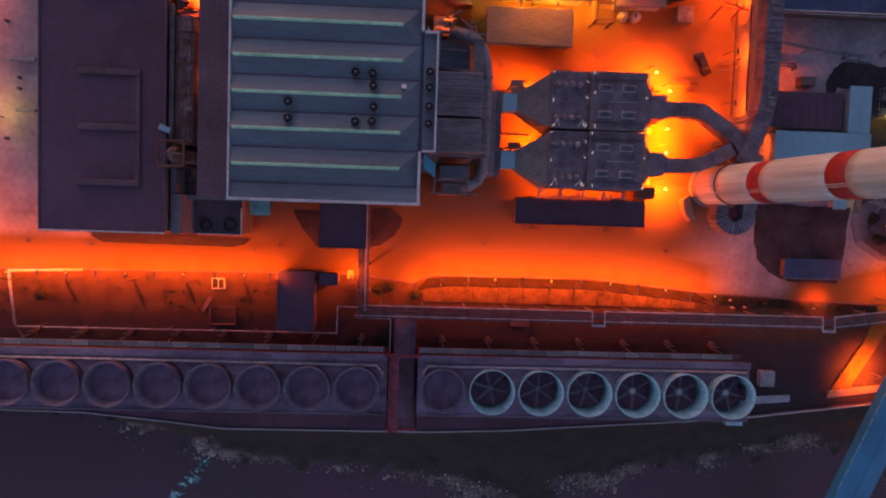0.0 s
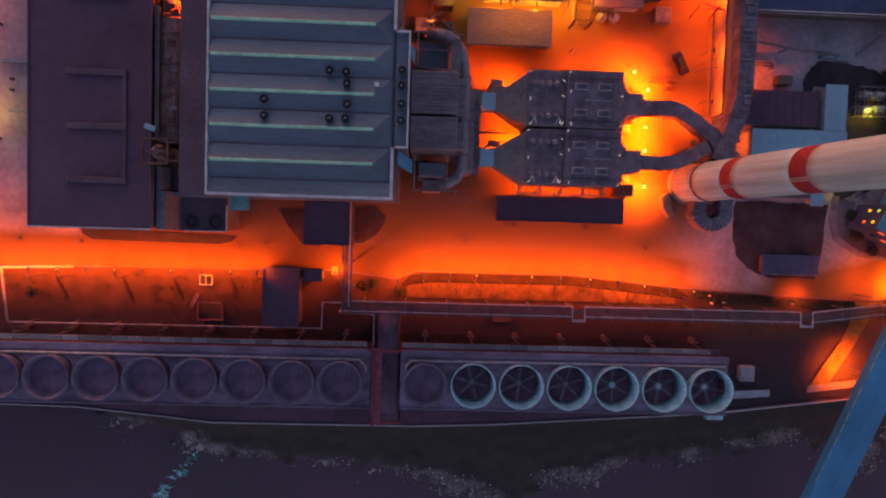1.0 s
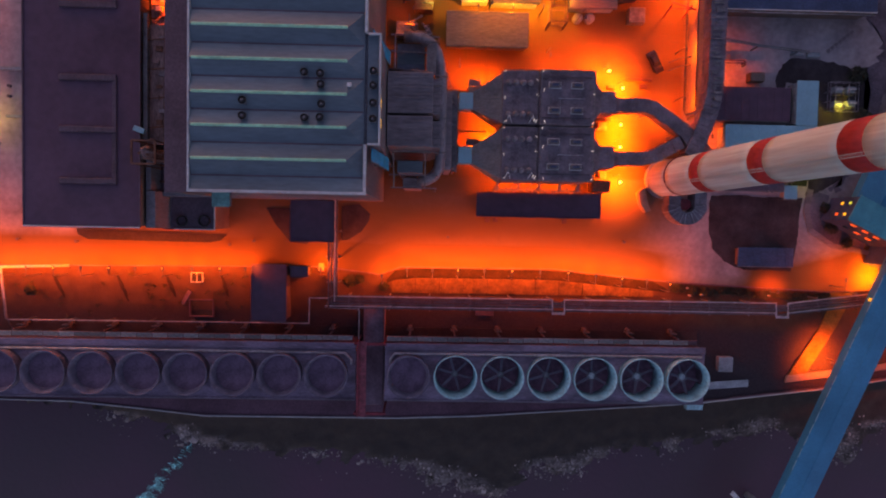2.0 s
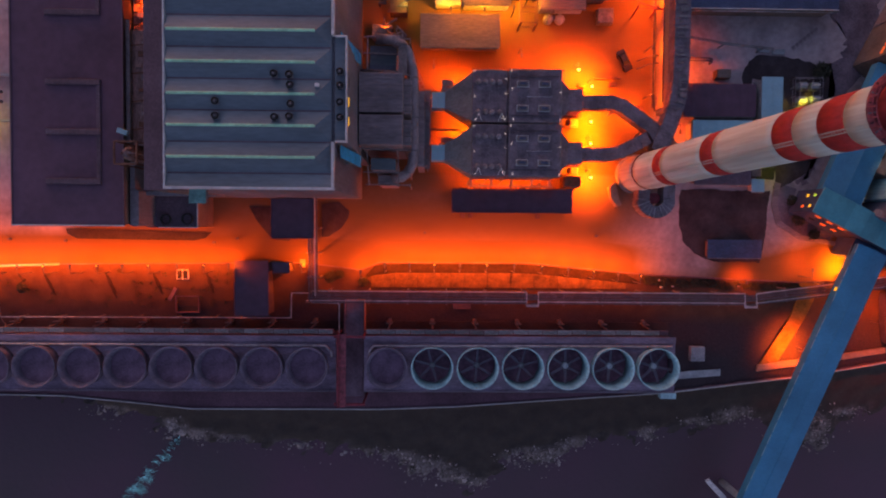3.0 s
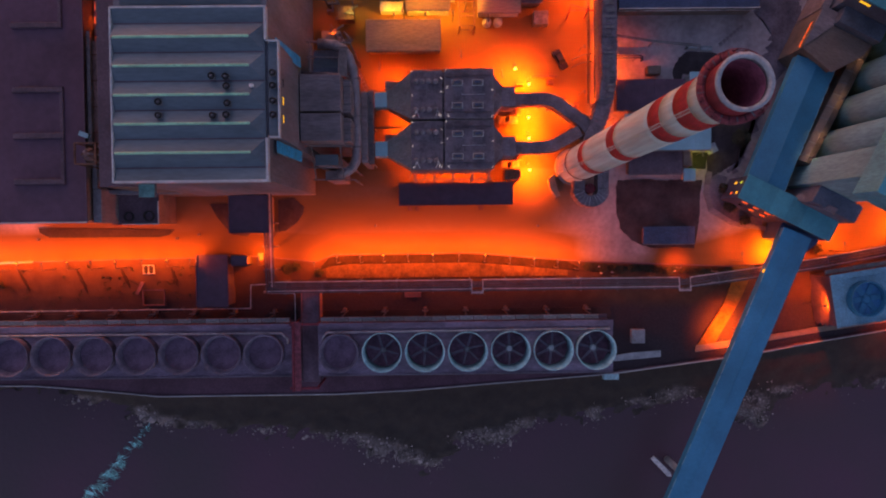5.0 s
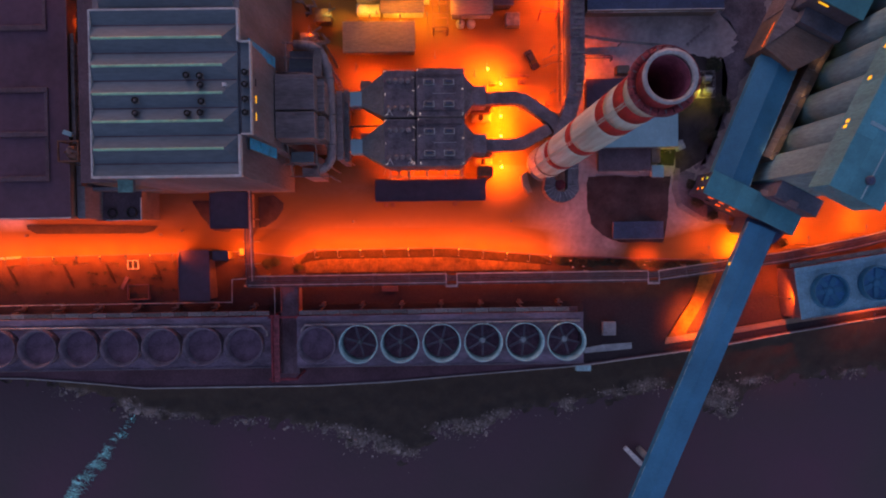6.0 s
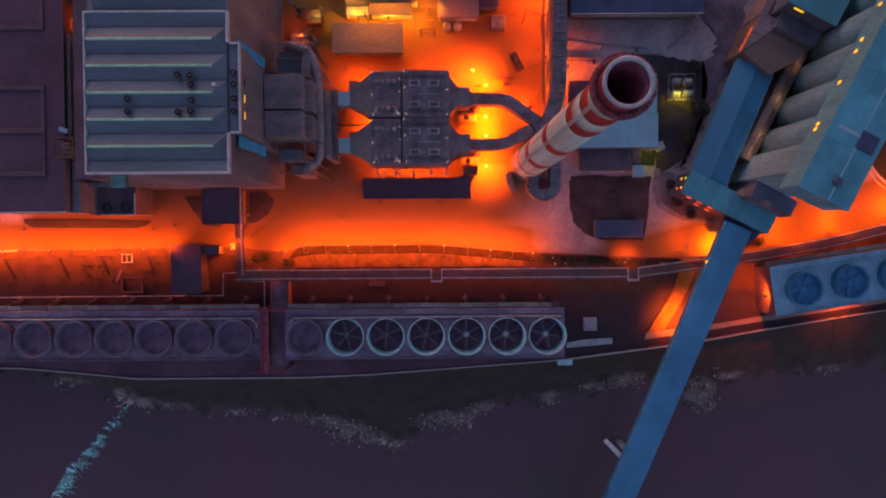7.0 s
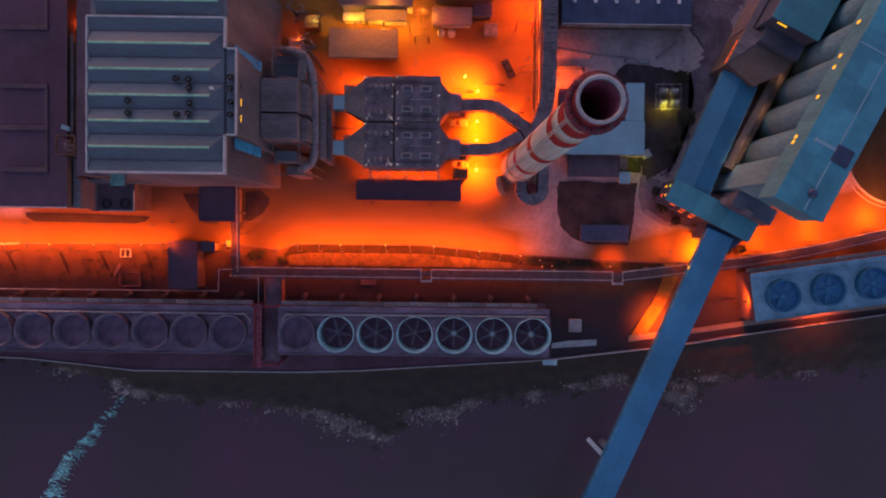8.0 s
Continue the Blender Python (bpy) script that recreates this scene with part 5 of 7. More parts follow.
for y, z in ((2.8, 14.0), (4.8, 18.4), (8.6, 21.0), (21.5, 22.0), (25.75, 19.2), (28.6, 19.0)):
    beam(b, [(2.4, y, z + 1.0), (10.6, y, z)], 0.22, 0.4)
    beam(b, [(10.6, y, 0), (10.6, y, z)], 0.3, 0.3)
for x in (3.1, 8.6):
    beam(b, [(x, 21.5, 21.0), (x, 28.6, 19.4)], 0.2, 0.35)
    beam(b, [(x, 2.8, 15.0), (x, 8.6, 19.8)], 0.2, 0.35)
for y0 in (6.5, 10.5, 14.5, 18.5):
    beam(b, [(13.2, y0, 14.0), (13.9, y0, 12.0), (13.9, y0, 0)], 0.2, 0.25)
part("steel_frame", b, "steel", casing)
part("platform", cbox(13.35, 14.4, 6.0, 21, 11.8, 12.0, 0.02), "steel", casing)
part("handrail", rail_fence(bm_new(), [(14.3, 6), (14.3, 21)], 12.0), "steel", casing)
part("upper_platform", cbox(8.7, 10.2, 22.0, 27.0, 20.4, 20.55, 0.02), "steel", casing)
part("handrail", rail_fence(bm_new(), [(8.7, 28.7), (3.2, 28.7), (3.2, 22.0)], 19.3), "pipe", casing, "pale tubular handrail")
b = bm_new()
for i in range(16):
    u = i / 15
    beam(b, [(8.0 + 4.6 * u, 30.6 - 9.6 * u, 18 - 6 * u), (8.7 + 4.6 * u, 30.9 - 9.6 * u, 18 - 6 * u)], 0.14, 0.05)
beam(b, [(8.0, 30.6, 18.1), (12.6, 21.0, 12.1)], 0.09, 0.2)
beam(b, [(8.7, 30.9, 18.1), (13.3, 21.3, 12.1)], 0.09, 0.2)
part("stair", b, "cap", casing, "steep pale steel stair")

# annex in front of the boiler house
hut("annex", -17.2, -8.7, -7.6, 0.4, 0, 5.8, "bitumen", "brown", "low annex with a flat dark roof below the boiler house")

# ---- electrostatic filters ----
def precipitator(m, group):
    """Local x from the inlet to the outlet, local y from -4.7 to 4.7."""
    t = thing("dust_filter", m, "grey clad electrostatic dust filter with railed roof", "dust filter", group)
    part("casing", cbox(22.2, 38.2, -4.6, 4.6, 6.5, 16.2, 0.06), "duct", t)
    part("front_roof", cbox(22.0, 28.25, -4.7, 4.7, 16.204, 16.7, 0.05), "duct", t)
    part("rear_roof", cbox(28.65, 38.3, -4.8, 4.8, 16.204, 17.1, 0.05), "duct", t)
    b = bm_new()
    lo = [(22.19, -4.5, 7.0), (22.19, 4.5, 7.0), (22.19, 4.5, 16.4), (22.19, -4.5, 16.4)]
    hi = [(16.9, -1.45, 9.0), (16.9, 1.45, 9.0), (16.9, 1.45, 12.2), (16.9, -1.45, 12.2)]
    a, c = [b.verts.new(p) for p in lo], [b.verts.new(p) for p in hi]
    b.faces.new(a), b.faces.new(c[::-1])
    for i in range(4):
        b.faces.new((a[i], c[i], c[(i + 1) % 4], a[(i + 1) % 4]))
    hood = part("inlet_hood", b, "hood", t, "ribbed tapering inlet hood")
    for i in range(9):
        u = -0.9 + 1.8 * i / 8
        part("rib", beam(bm_new(), [(22.1, 4.5 * u, 16.42), (17.0, 1.45 * u, 12.26)], 0.09, 0.1), "hood", hood)
    part("inlet_duct", cbox(14.6, 17.3, -1.5, 1.5, 8.6, 12.4, 0.06), "white_roof", t, "pale blue inlet duct")
    b = bm_new()
    lo = [(38.21, -4.2, 7.0), (38.21, 4.2, 7.0), (38.21, 4.2, 15.6), (38.21, -4.2, 15.6)]
    hi = [(40.2, -2.0, 8.5), (40.2, 2.0, 8.5), (40.2, 2.0, 14.4), (40.2, -2.0, 14.4)]
    a, c = [b.verts.new(p) for p in lo], [b.verts.new(p) for p in hi]
    b.faces.new(a[::-1]), b.faces.new(c)
    for i in range(4):
        b.faces.new((a[i], a[(i + 1) % 4], c[(i + 1) % 4], c[i]))
    part("outlet_hood", b, "duct", t)
    part("outlet_duct", cbox(40.21, 42.9, -1.95, 1.95, 8.0, 14.3, 0.05), "duct", t)
    for x in (24.0, 28.4, 33, 37.4):
        for y in (-4.2, 4.2):
            part("leg", beam(bm_new(), [(x, y, 0), (x, y, 6.6)], 0.4, 0.4), "steel", t)
    for x in (25.2, 30.8, 35.4):
        for y in (-2.3, 2.3):
            part("hopper", prism(bm_new(), [(x - 0.4, y - 0.4), (x + 0.4, y - 0.4), (x + 0.4, y + 0.4), (x - 0.4, y + 0.4)], 2.6, 6.5, [(x - 2.1, y - 2.1), (x + 2.1, y - 2.1), (x + 2.1, y + 2.1), (x - 2.1, y + 2.1)]), "duct", t)
    for i in range(4):
        for y in (2.6, -2.9):
            part("insulator_cap", lathe(bm_new(), [(0.5, 16.7), (0.5, 17.1), (0.36, 17.3), (0.02, 17.35)], 14, 23.1 + 1.3 * i, y), "cap", t, "round pale cap")
    for x in (31.2, 35.2):
        for y in (2.2, -2.2):
            q = part("transformer", cbox(x - 0.95, x + 0.95, y - 0.45, y + 0.45, 17.104, 17.9, 0.08), "steel", t, "pale framed transformer box")
            part("lid", cbox(x - 0.6, x + 0.6, y - 0.2, y + 0.2, 17.904, 18.1, 0.04), "blue_dark", q)
            part("rim", cbox(x - 1.1, x + 1.1, y - 0.6, y + 0.6, 17.104, 17.3, 0.03), "parapet", q)
    for x in (23.6, 25.2, 26.8):
        part("roof_seam", box(bm_new(), x - 0.03, x + 0.03, -4.6, 4.6, 16.704, 16.74), "steel", t)
    for x in (30.4, 32.3, 34.2, 36.1):
        part("roof_seam", box(bm_new(), x - 0.03, x + 0.03, -4.7, 4.7, 17.104, 17.14), "steel", t)
    part("cable_tray", beam(bm_new(), [(29.0, 3.6, 17.3), (37.8, 3.6, 17.3)], 0.25, 0.12), "pipe_dark", t)
    part("cable_tray", beam(bm_new(), [(29.0, -3.5, 17.3), (37.8, -3.5, 17.3)], 0.25, 0.12), "pipe_dark", t)
    for x in (22.3, 25.3, 28.4):
        part("stay", beam(bm_new(), [(x, -4.65, 15.8), (x - 0.9, -6.0, 11.0)], 0.16, 0.16), "steel", t)
    for x in (30.4, 33.4, 36.4):
        part("buckstay", beam(bm_new(), [(x, -4.72, 7.0), (x, -4.72, 16.0)], 0.25, 0.2), "steel", t)
    part("walk_seam", cbox(32.0, 36.6, -0.12, 0.0, 17.104, 17.25, 0.02), "pipe", t)
    part("handrail", rail_fence(bm_new(), [(22.1, -4.6), (28.2, -4.6), (28.2, 4.6), (22.1, 4.6), (22.1, -4.6)], 16.7), "steel", t)
    part("handrail", rail_fence(bm_new(), [(28.8, -4.7), (38.2, -4.7), (38.2, 4.7), (28.8, 4.7), (28.8, -4.7)], 17.1), "steel", t)
    for x in (23.2, 27.4):
        for dx in (-0.55, 0.55):
            part("tie_rod", beam(bm_new(), [(x, -3.3, 18.0), (x + dx, -4.4, 16.8)], 0.12, 0.12), "white", t, "white painted tie rod")
    for x, y, z in ((22.3, 4.4, 17.6), (28.1, 3.0, 17.6), (28.1, 0.4, 17.6), (22.4, -0.2, 17.6), (28.0, -4.2, 17.6), (22.6, -4.3, 17.6), (29.0, 4.5, 18.1), (29.2, 1.2, 18.1), (29.4, -4.3, 18.1), (38.0, 0.6, 18.1), (37.9, -4.4, 18.1), (27.6, -4.0, 17.6)):
        q = part("deck_lamp", cbox(-0.26, 0.26, -0.05, 0.05, 0, 0.1, 0.015), "fitting", t, "small white deck lamp")
        q.matrix_basis = pose(x, y, z, 0, 0, (37 * x + 61 * y) % 180)
        part("lamp_post", beam(bm_new(), [(x, y, z - 0.95), (x, y, z)], 0.06, 0.06), "steel", t)
    return t


e1 = precipitator(pose(0, 19.0, 0), "dust filters")
copy_thing(e1, pose(0, 9.1, 0))
_t = thing("gallery_walk", I4, "steel service walk with a stair on the filter front", "walkway")
part("beam", cbox(22, 38.6, 3.0, 3.3, 6.9, 7.15, 0.02), "steel", _t)
part("handrail", rail_fence(bm_new(), [(22, 2.95), (38.6, 2.95)], 7.15), "steel", _t)
for x in (22.5, 26.5, 30.5, 34.5, 38):
    part("post", beam(bm_new(), [(x, 3.1, 0), (x, 3.1, 7), (x, 4.6, 7.4)], 0.45, 0.4), "steel", _t)
part("pipe", tube(bm_new(), [(20, 14.1, 7.5), (13.6, 14.1, 7.5)], 0.18, 8), "pipe_dark", _t)
for x, y in ((17.8, 21.7), (17.6, 11.9), (17.8, 23.0)):
    _u = thing("duct_support", pose(x, y, 0), "dark braced steel support under an inlet duct", "support", "supports at the inlet")
    part("post", beam(bm_new(), [(-1.0, 0, 0), (-1.0, 0, 8.4)], 0.35, 0.35), "steel", _u)
    part("post", beam(bm_new(), [(0.8, 0, 0), (0.8, 0, 8.4)], 0.35, 0.35), "steel", _u)
    part("brace", beam(bm_new(), [(-1.0, 0, 8.2), (2.2, -0.2, 4.5)], 0.25, 0.25), "steel", _u)
    part("cap", cbox(-1.3, 1.0, -0.6, 0.6, 8.4, 8.8, 0.04), "steel", _u)
for x, y, w, d, h in ((45.4, 24.3, 1.5, 0.7, 1.8), (51.0, 26.0, 5.5, 0.5, 1.0), (52.0, 24.6, 1.6, 0.8, 1.2), (57.6, 19.6, 1.0, 1.0, 2.2)):
    solid("crate", cbox(-w / 2, w / 2, -d / 2, d / 2, 0, h, 0.06), "rust", "rusty low crate on the yard", "crate", m=pose(x, y, 0))


def draught_fan(x, y, w, d, top):
    """A rusty fan volute under the outlet duct, with its motor and a railed landing."""
    t = thing("draught_fan", pose(x, y, 0), "rusty draught fan housing on a railed steel landing", "fan", "draught fans behind the filters")
    ring = [(0.5 * w * math.cos(a) * (1 + 0.05 * i), 0.5 * w * math.sin(a) * (1 + 0.05 * i) + 0.2) for i, a in enumerate(2 * math.pi * k / 18 for k in range(18))]
    v = part("volute", sweep(bm_new(), [(0, -d / 2, top - 1.6), (0, d / 2, top - 1.6)], [(p, q * 0.8) for p, q in ring]), "rust", t, "rusty snail-shaped housing")
    part("inlet_ring", tube(bm_new(), [(0, d / 2, top - 1.5), (0, d / 2 + 0.4, top - 1.5)], w * 0.24, 16), "steel", v)
    part("motor", tube(bm_new(), [(-0.2, -d / 2 - 0.3, top - 1.7), (-0.2, -d / 2 - 1.5, top - 1.7)], 0.5, 14), "rust", t)
    part("landing", cbox(-w / 2 - 0.5, w / 2 + 0.5, -d / 2 - 1.7, d / 2 + 0.5, top - 3.4, top - 3.25, 0.02), "steel", t)
    part("railing", rail_fence(bm_new(), [(-w / 2 - 0.45, -d / 2 - 1.65), (w / 2 + 0.45, -d / 2 - 1.65), (w / 2 + 0.45, d / 2 + 0.45)], top - 3.25, 1.0, 1.4, 0.04), "rust", t)
    for sx in (-w / 2, w / 2):
        for sy in (-d / 2 - 1.4, d / 2):
            part("leg", beam(bm_new(), [(sx, sy, 0), (sx, sy, top - 3.4)], 0.25, 0.25), "steel", t)
    return t


draught_fan(42.8, 18.3, 3.4, 1.6, 3.7)
draught_fan(43.2, 8.4, 3.0, 1.6, 3.7)
solid("motor_house", cbox(-1.7, 1.7, -1.1, 1.1, 0, 4.2, 0.08), "rust", "rusty square motor house beside the filters", "motor house", m=pose(43.3, 4.4, 0))

# long low shed
sh = hut("store_shed", 18.8, 43.4, -2.1, 2.8, 0, 3.7, "bitumen", "brown", "long low store shed with a dark flat roof", 0.4)
for x in (20.6, 22.2, 36.0):
    part("canopy", cbox(x - 31.1, x - 30.1, -3.5, -2.6, 2.2, 2.4, 0.03), "rust", sh)

# ---- flue ducts and chimney ----
def flue(name, path, w, h, label, ribs=True, material="duct"):
    t = thing(name, I4, label, "duct")
    part("casing", beam(bm_new(), path, w, h), material, t)
    if ribs:
        for (x0, y0, z0), (x1, y1, z1) in zip(path, path[1:]):
            d = Vector((x1 - x0, y1 - y0, z1 - z0))
            n = max(2, int(d.length / 1.1))
            b = bm_new()
            for i in range(n):
                c = Vector((x0, y0, z0)) + d * (i + 0.5) / n
                s = d.normalized() * 0.07
                beam(b, [c - s, c + s], w + 0.22, h + 0.22)
            part("rib", b, material, t)
    for (x0, y0, z0) in path[1:-1]:
        part("support", beam(bm_new(), [(x0, y0, 0), (x0, y0, z0 - h / 2 + 0.05)], 0.5, 0.5), "steel", t)
    return t


flue("flue_duct", [(42.7, 19.1, 9.4), (46.0, 19.2, 9.4), (49.4, 19.25, 9.4), (51.4, 18.6, 9.4), (57.4, 14.4, 9.4), (58.6, 12.6, 9.4), (59.0, 10.4, 9.4)], 2.5, 3.0, "ribbed grey flue duct bending to the chimney")
flue("flue_duct", [(42.7, 9.3, 9.2), (49.0, 9.3, 9.2), (51.4, 9.8, 9.2), (56.6, 12.6, 9.2)], 2.4, 3.0, "ribbed grey flue duct bending to the chimney")
flue("flue_duct", [(62.6, 75, 9.6), (62.6, 36, 9.6), (62.5, 24, 9.6), (62.2, 21, 9.6), (61.7, 18.6, 9.6), (60.9, 16.2, 9.6), (60.0, 13.8, 9.6), (58.4, 10.0, 9.6)], 3.0, 3.2, "long ribbed grey flue duct from the north")
_t = thing("duct_wall", I4, "brown concrete wall carrying the flue duct", "wall")
part("panel", cbox(61.0, 61.3, 19.4, 74, 0, 7.9, 0.04), "tan_roof", _t)
part("pipe", tube(bm_new(), [(60.3, 20, 1.2), (60.3, 74, 1.2)], 0.16, 8), "pipe_dark", _t)
part("pipe", tube(bm_new(), [(60.5, 20, 6.6), (60.5, 74, 6.6)], 0.12, 8), "pipe_dark", _t)
for y in (29.2, 27.6):
    part("pipe", tube(bm_new(), [(56.5, y, 2.0), (58.8, y + 0.9, 2.6), (60.9, y + 1.2, 2.6)], 0.11, 6), "pipe_dark", _t)
b = bm_new()
random.seed(7)
for i in range(70):
    y = random.uniform(18, 60)
    box(b, 61.4 + random.random(), 62.4 + random.random() * 1.2, y, y + random.uniform(0.1, 0.5), 11.3, 11.3 + random.uniform(0.05, 0.3))
solid("duct_flashing", b, "steel", "loose flashings along the top of the flue duct", "flashing", kind="stuff")

ch = thing("chimney", pose(57.0, 6.23, 0), "tall white concrete chimney with red warning bands", "chimney")
RAD = lambda z: 3.66 - 0.86 * z / 85.0
def shaft(z0, z1, material, name, out=0.0, label=""):
    n = max(2, int((z1 - z0) / 2))
    zs = [z0 + (z1 - z0) * i / n for i in range(n + 1)]
    prof = [(RAD(z) + out, z) for z in zs] + [(RAD(z) - 0.35, z) for z in zs[::-1]]
    return part(name, lathe(bm_new(), prof, 56, closed=True), material, ch, label)


EDGES = [(1.2, 10.4, "chimney"), (10.8, 22.1, "chimney"), (22.1, 26.0, "chimney_red"), (26.0, 43.0, "chimney"), (43.0, 47.3, "chimney_red"), (47.3, 63.8, "chimney"), (63.8, 68.2, "chimney_red"),
         (68.2, 73.0, "chimney"), (73.0, 77.5, "chimney_red"), (77.5, 81.0, "chimney"), (81.0, 84.9, "sooty_red")]
for z0, z1, ma in EDGES:
    shaft(z0, z1, ma, "shaft", 0.0, "red warning band" if "red" in ma else "")
part("plinth", lathe(bm_new(), [(4.0, 0), (4.0, 1.1), (3.75, 1.2)], 40), "concrete", ch)
part("joint", lathe(bm_new(), [(3.66, 10.35), (3.66, 10.85), (3.2, 10.85), (3.2, 10.35)], 48, closed=True), "soot", ch, "dark joint ring")
part("rim", lathe(bm_new(), [(RAD(85) + 0.05, 84.9), (RAD(85) + 0.12, 85.3), (2.42, 85.3), (2.42, 84.4)], 56, closed=True), "concrete", ch, "pale concrete rim")
part("lining", lathe(bm_new(), [(2.44, 60), (2.44, 84.9), (2.5, 84.9), (2.5, 60)], 48, closed=True), "lining", ch, "sooty dark lining")
part("bottom", cyl(bm_new(), 0, 0, 59.5, 60, 2.5, 32), "soot", ch)
part("platform", lathe(bm_new(), [(RAD(82.4) + 0.01, 82.3), (3.72, 82.3), (3.72, 82.5), (RAD(82.5) + 0.01, 82.5)], 40, closed=True), "gallery_red", ch, "faded red grating gallery")
for i in range(24):
    a = 2 * math.pi * (i + 0.5) / 24
    part("grating_joint", beam(bm_new(), [(2.95 * math.cos(a), 2.95 * math.sin(a), 82.52), (3.68 * math.cos(a), 3.68 * math.sin(a), 82.52)], 0.16, 0.05), "soot" if i % 2 else "cladding", ch)
b = bm_new()
for i in range(24):
    a = 2 * math.pi * i / 24
    beam(b, [(3.66 * math.cos(a), 3.66 * math.sin(a), 82.5), (3.66 * math.cos(a), 3.66 * math.sin(a), 83.7)], 0.12, 0.12)
    beam(b, [(2.95 * math.cos(a), 2.95 * math.sin(a), 81.2), (3.3 * math.cos(a), 3.3 * math.sin(a), 82.3)], 0.14, 0.14)
for z in (83.1, 83.65):
    lathe(b, [(3.62, z), (3.7, z), (3.7, z + 0.08), (3.62, z + 0.08)], 40, closed=True)
part("railing", b, "gallery_red", ch)
_a = math.radians(207)
b = bm_new()
for s in (-0.22, 0.22):
    pts = [((RAD(z) + 0.16) * math.cos(_a + s / 3.4), (RAD(z) + 0.16) * math.sin(_a + s / 3.4), z) for z in (2, 40, 82)]
    beam(b, pts, 0.07, 0.07)
for i in range(160):
    z = 2 + i * 0.5
    r = RAD(z) + 0.16
    beam(b, [(r * math.cos(_a - 0.065), r * math.sin(_a - 0.065), z), (r * math.cos(_a + 0.065), r * math.sin(_a + 0.065), z)], 0.04, 0.04)
part("ladder", b, "chimney", ch)

# ribbed scroll round the chimney foot
sc = thing("flue_scroll", pose(57.0, 6.23, 0), "ribbed grey flue scroll curling round the chimney foot", "duct")
pts = [(0.4, -1.0, 4.4), (0.3, -5.0, 4.4)] + [(2.8 - 2.75 * math.cos(math.radians(a)), -5.2 - 2.75 * math.sin(math.radians(a)), 4.4) for a in range(15, 180, 15)] + [(5.3, -5.0, 4.4), (5.2, 2.0, 5.4), (4.6, 6.0, 8.0)]
part("casing", beam(bm_new(), pts, 2.3, 3.6), "duct", sc)
for p, q in zip(pts[1:-2], pts[2:-1]):
    c, d = (Vector(p) + Vector(q)) / 2, (Vector(q) - Vector(p)).normalized() * 0.07
    part("rib", beam(bm_new(), [c - d, c + d], 2.5, 3.8), "cap", sc)
for p in pts[2:12:4]:
    part("leg", beam(bm_new(), [(p[0], p[1], 0), (p[0], p[1], 2.7)], 0.5, 0.5), "steel", sc)
solid("damper", cyl(bm_new(), 0, 0, 0, 5.0, 1.1, 20), "red_steel", "round dark red damper drum by the chimney", "damper", m=pose(59.8, 1.1, 0))
solid("upstand", prism(bm_new(), [(51.4, 3.4), (52.6, 4.4), (53.4, 1.0), (54.0, -0.2), (53.0, -0.6), (51.8, 1.2)], 0, 2.2), "tan_roof", "stained concrete upstand at the chimney foot", "wall")

for x, y, w, d in ((-72.8, 25.2, 4.6, 0.6), (-72.2, 15.9, 3.6, 0.5)):
    solid("barrier", cbox(-w / 2, w / 2, -d / 2, d / 2, 0, 0.8, 0.06), "concrete", "low pale concrete barrier beside the hall", "barrier", m=pose(x, y, 0))


# ---- stores east of the chimney ----
def store(name, x0, x1, y0, y1, h, roof, wall, label, seams=1.6):
    t = thing(name, pose((x0 + x1) / 2, (y0 + y1) / 2, 0), label, "building")
    w, d = (x1 - x0) / 2, (y1 - y0) / 2
    part("wall", cbox(-w + 0.3, w - 0.3, -d + 0.3, d - 0.3, 0, h - 0.25, 0.04), wall, t)
    part("roof", cbox(-w, w, -d, d, h - 0.246, h, 0.05), roof, t)
    n = max(2, int(2 * w / seams))
    seam = part("seam", box(bm_new(), -0.03, 0.03, -d + 0.05, d - 0.05, h, h + 0.06), roof, t)
    seam.matrix_basis = pose(-w + 2 * w / n, 0, 0)
    for i in range(2, n):
        again(seam, pose(-w + 2 * w * i / n, 0, 0))
    part("gutter", cbox(-w, w, -d - 0.2, -d - 0.004, h - 0.35, h - 0.1, 0.03), "steel", t)
    return t


store("white_store", 67.4, 86.0, 9.2, 17.0, 4.6, "white_roof", "concrete", "store with a wide pale metal roof")
store("white_store", 81.5, 85.8, 17.1, 25.9, 4.4, "white_roof", "concrete", "narrow store wing with a pale metal roof")
store("lean_to", 68.6, 80.4, 4.2, 9.1, 3.0, "felt", "brown", "low lean-to with a dark felt roof")
solid("porch", cbox(80.6, 82.6, 5.9, 9.1, 0, 2.8, 0.04), "brown", "brown porch box lit yellow beside the store", "porch")
store("kiosk", 80.8, 83.5, 2.7, 5.4, 2.3, "white_roof", "concrete", "square kiosk with a pale flat roof")
_t = thing("tool_cart", pose(78.9, 4.6, 0), "small white cart beside the kiosk", "cart")
part("tray", cbox(-0.7, 0.7, -0.5, 0.5, 0.4, 0.9, 0.05), "white", _t)
part("wheel", cbox(-0.6, -0.3, -0.6, 0.6, 0, 0.39, 0.05), "rubber", _t)
part("wheel", cbox(0.3, 0.6, -0.6, 0.6, 0, 0.39, 0.05), "rubber", _t)
store("lawn_shed", 72.0, 83.4, -11.0, -7.2, 2.0, "blue_dark", "pipe_dark", "low shed with a dull dark blue roof on the lawn")
store("dark_store", 66.0, 80.8, 18.0, 24.6, 3.4, "bitumen", "brown", "low store with a dark felt roof")
ns = store("north_shed", 65.9, 95.8, 39.0, 62, 6.0, "blue_dark", "brown", "long north shed with a dark roof and rooflights", 2.4)
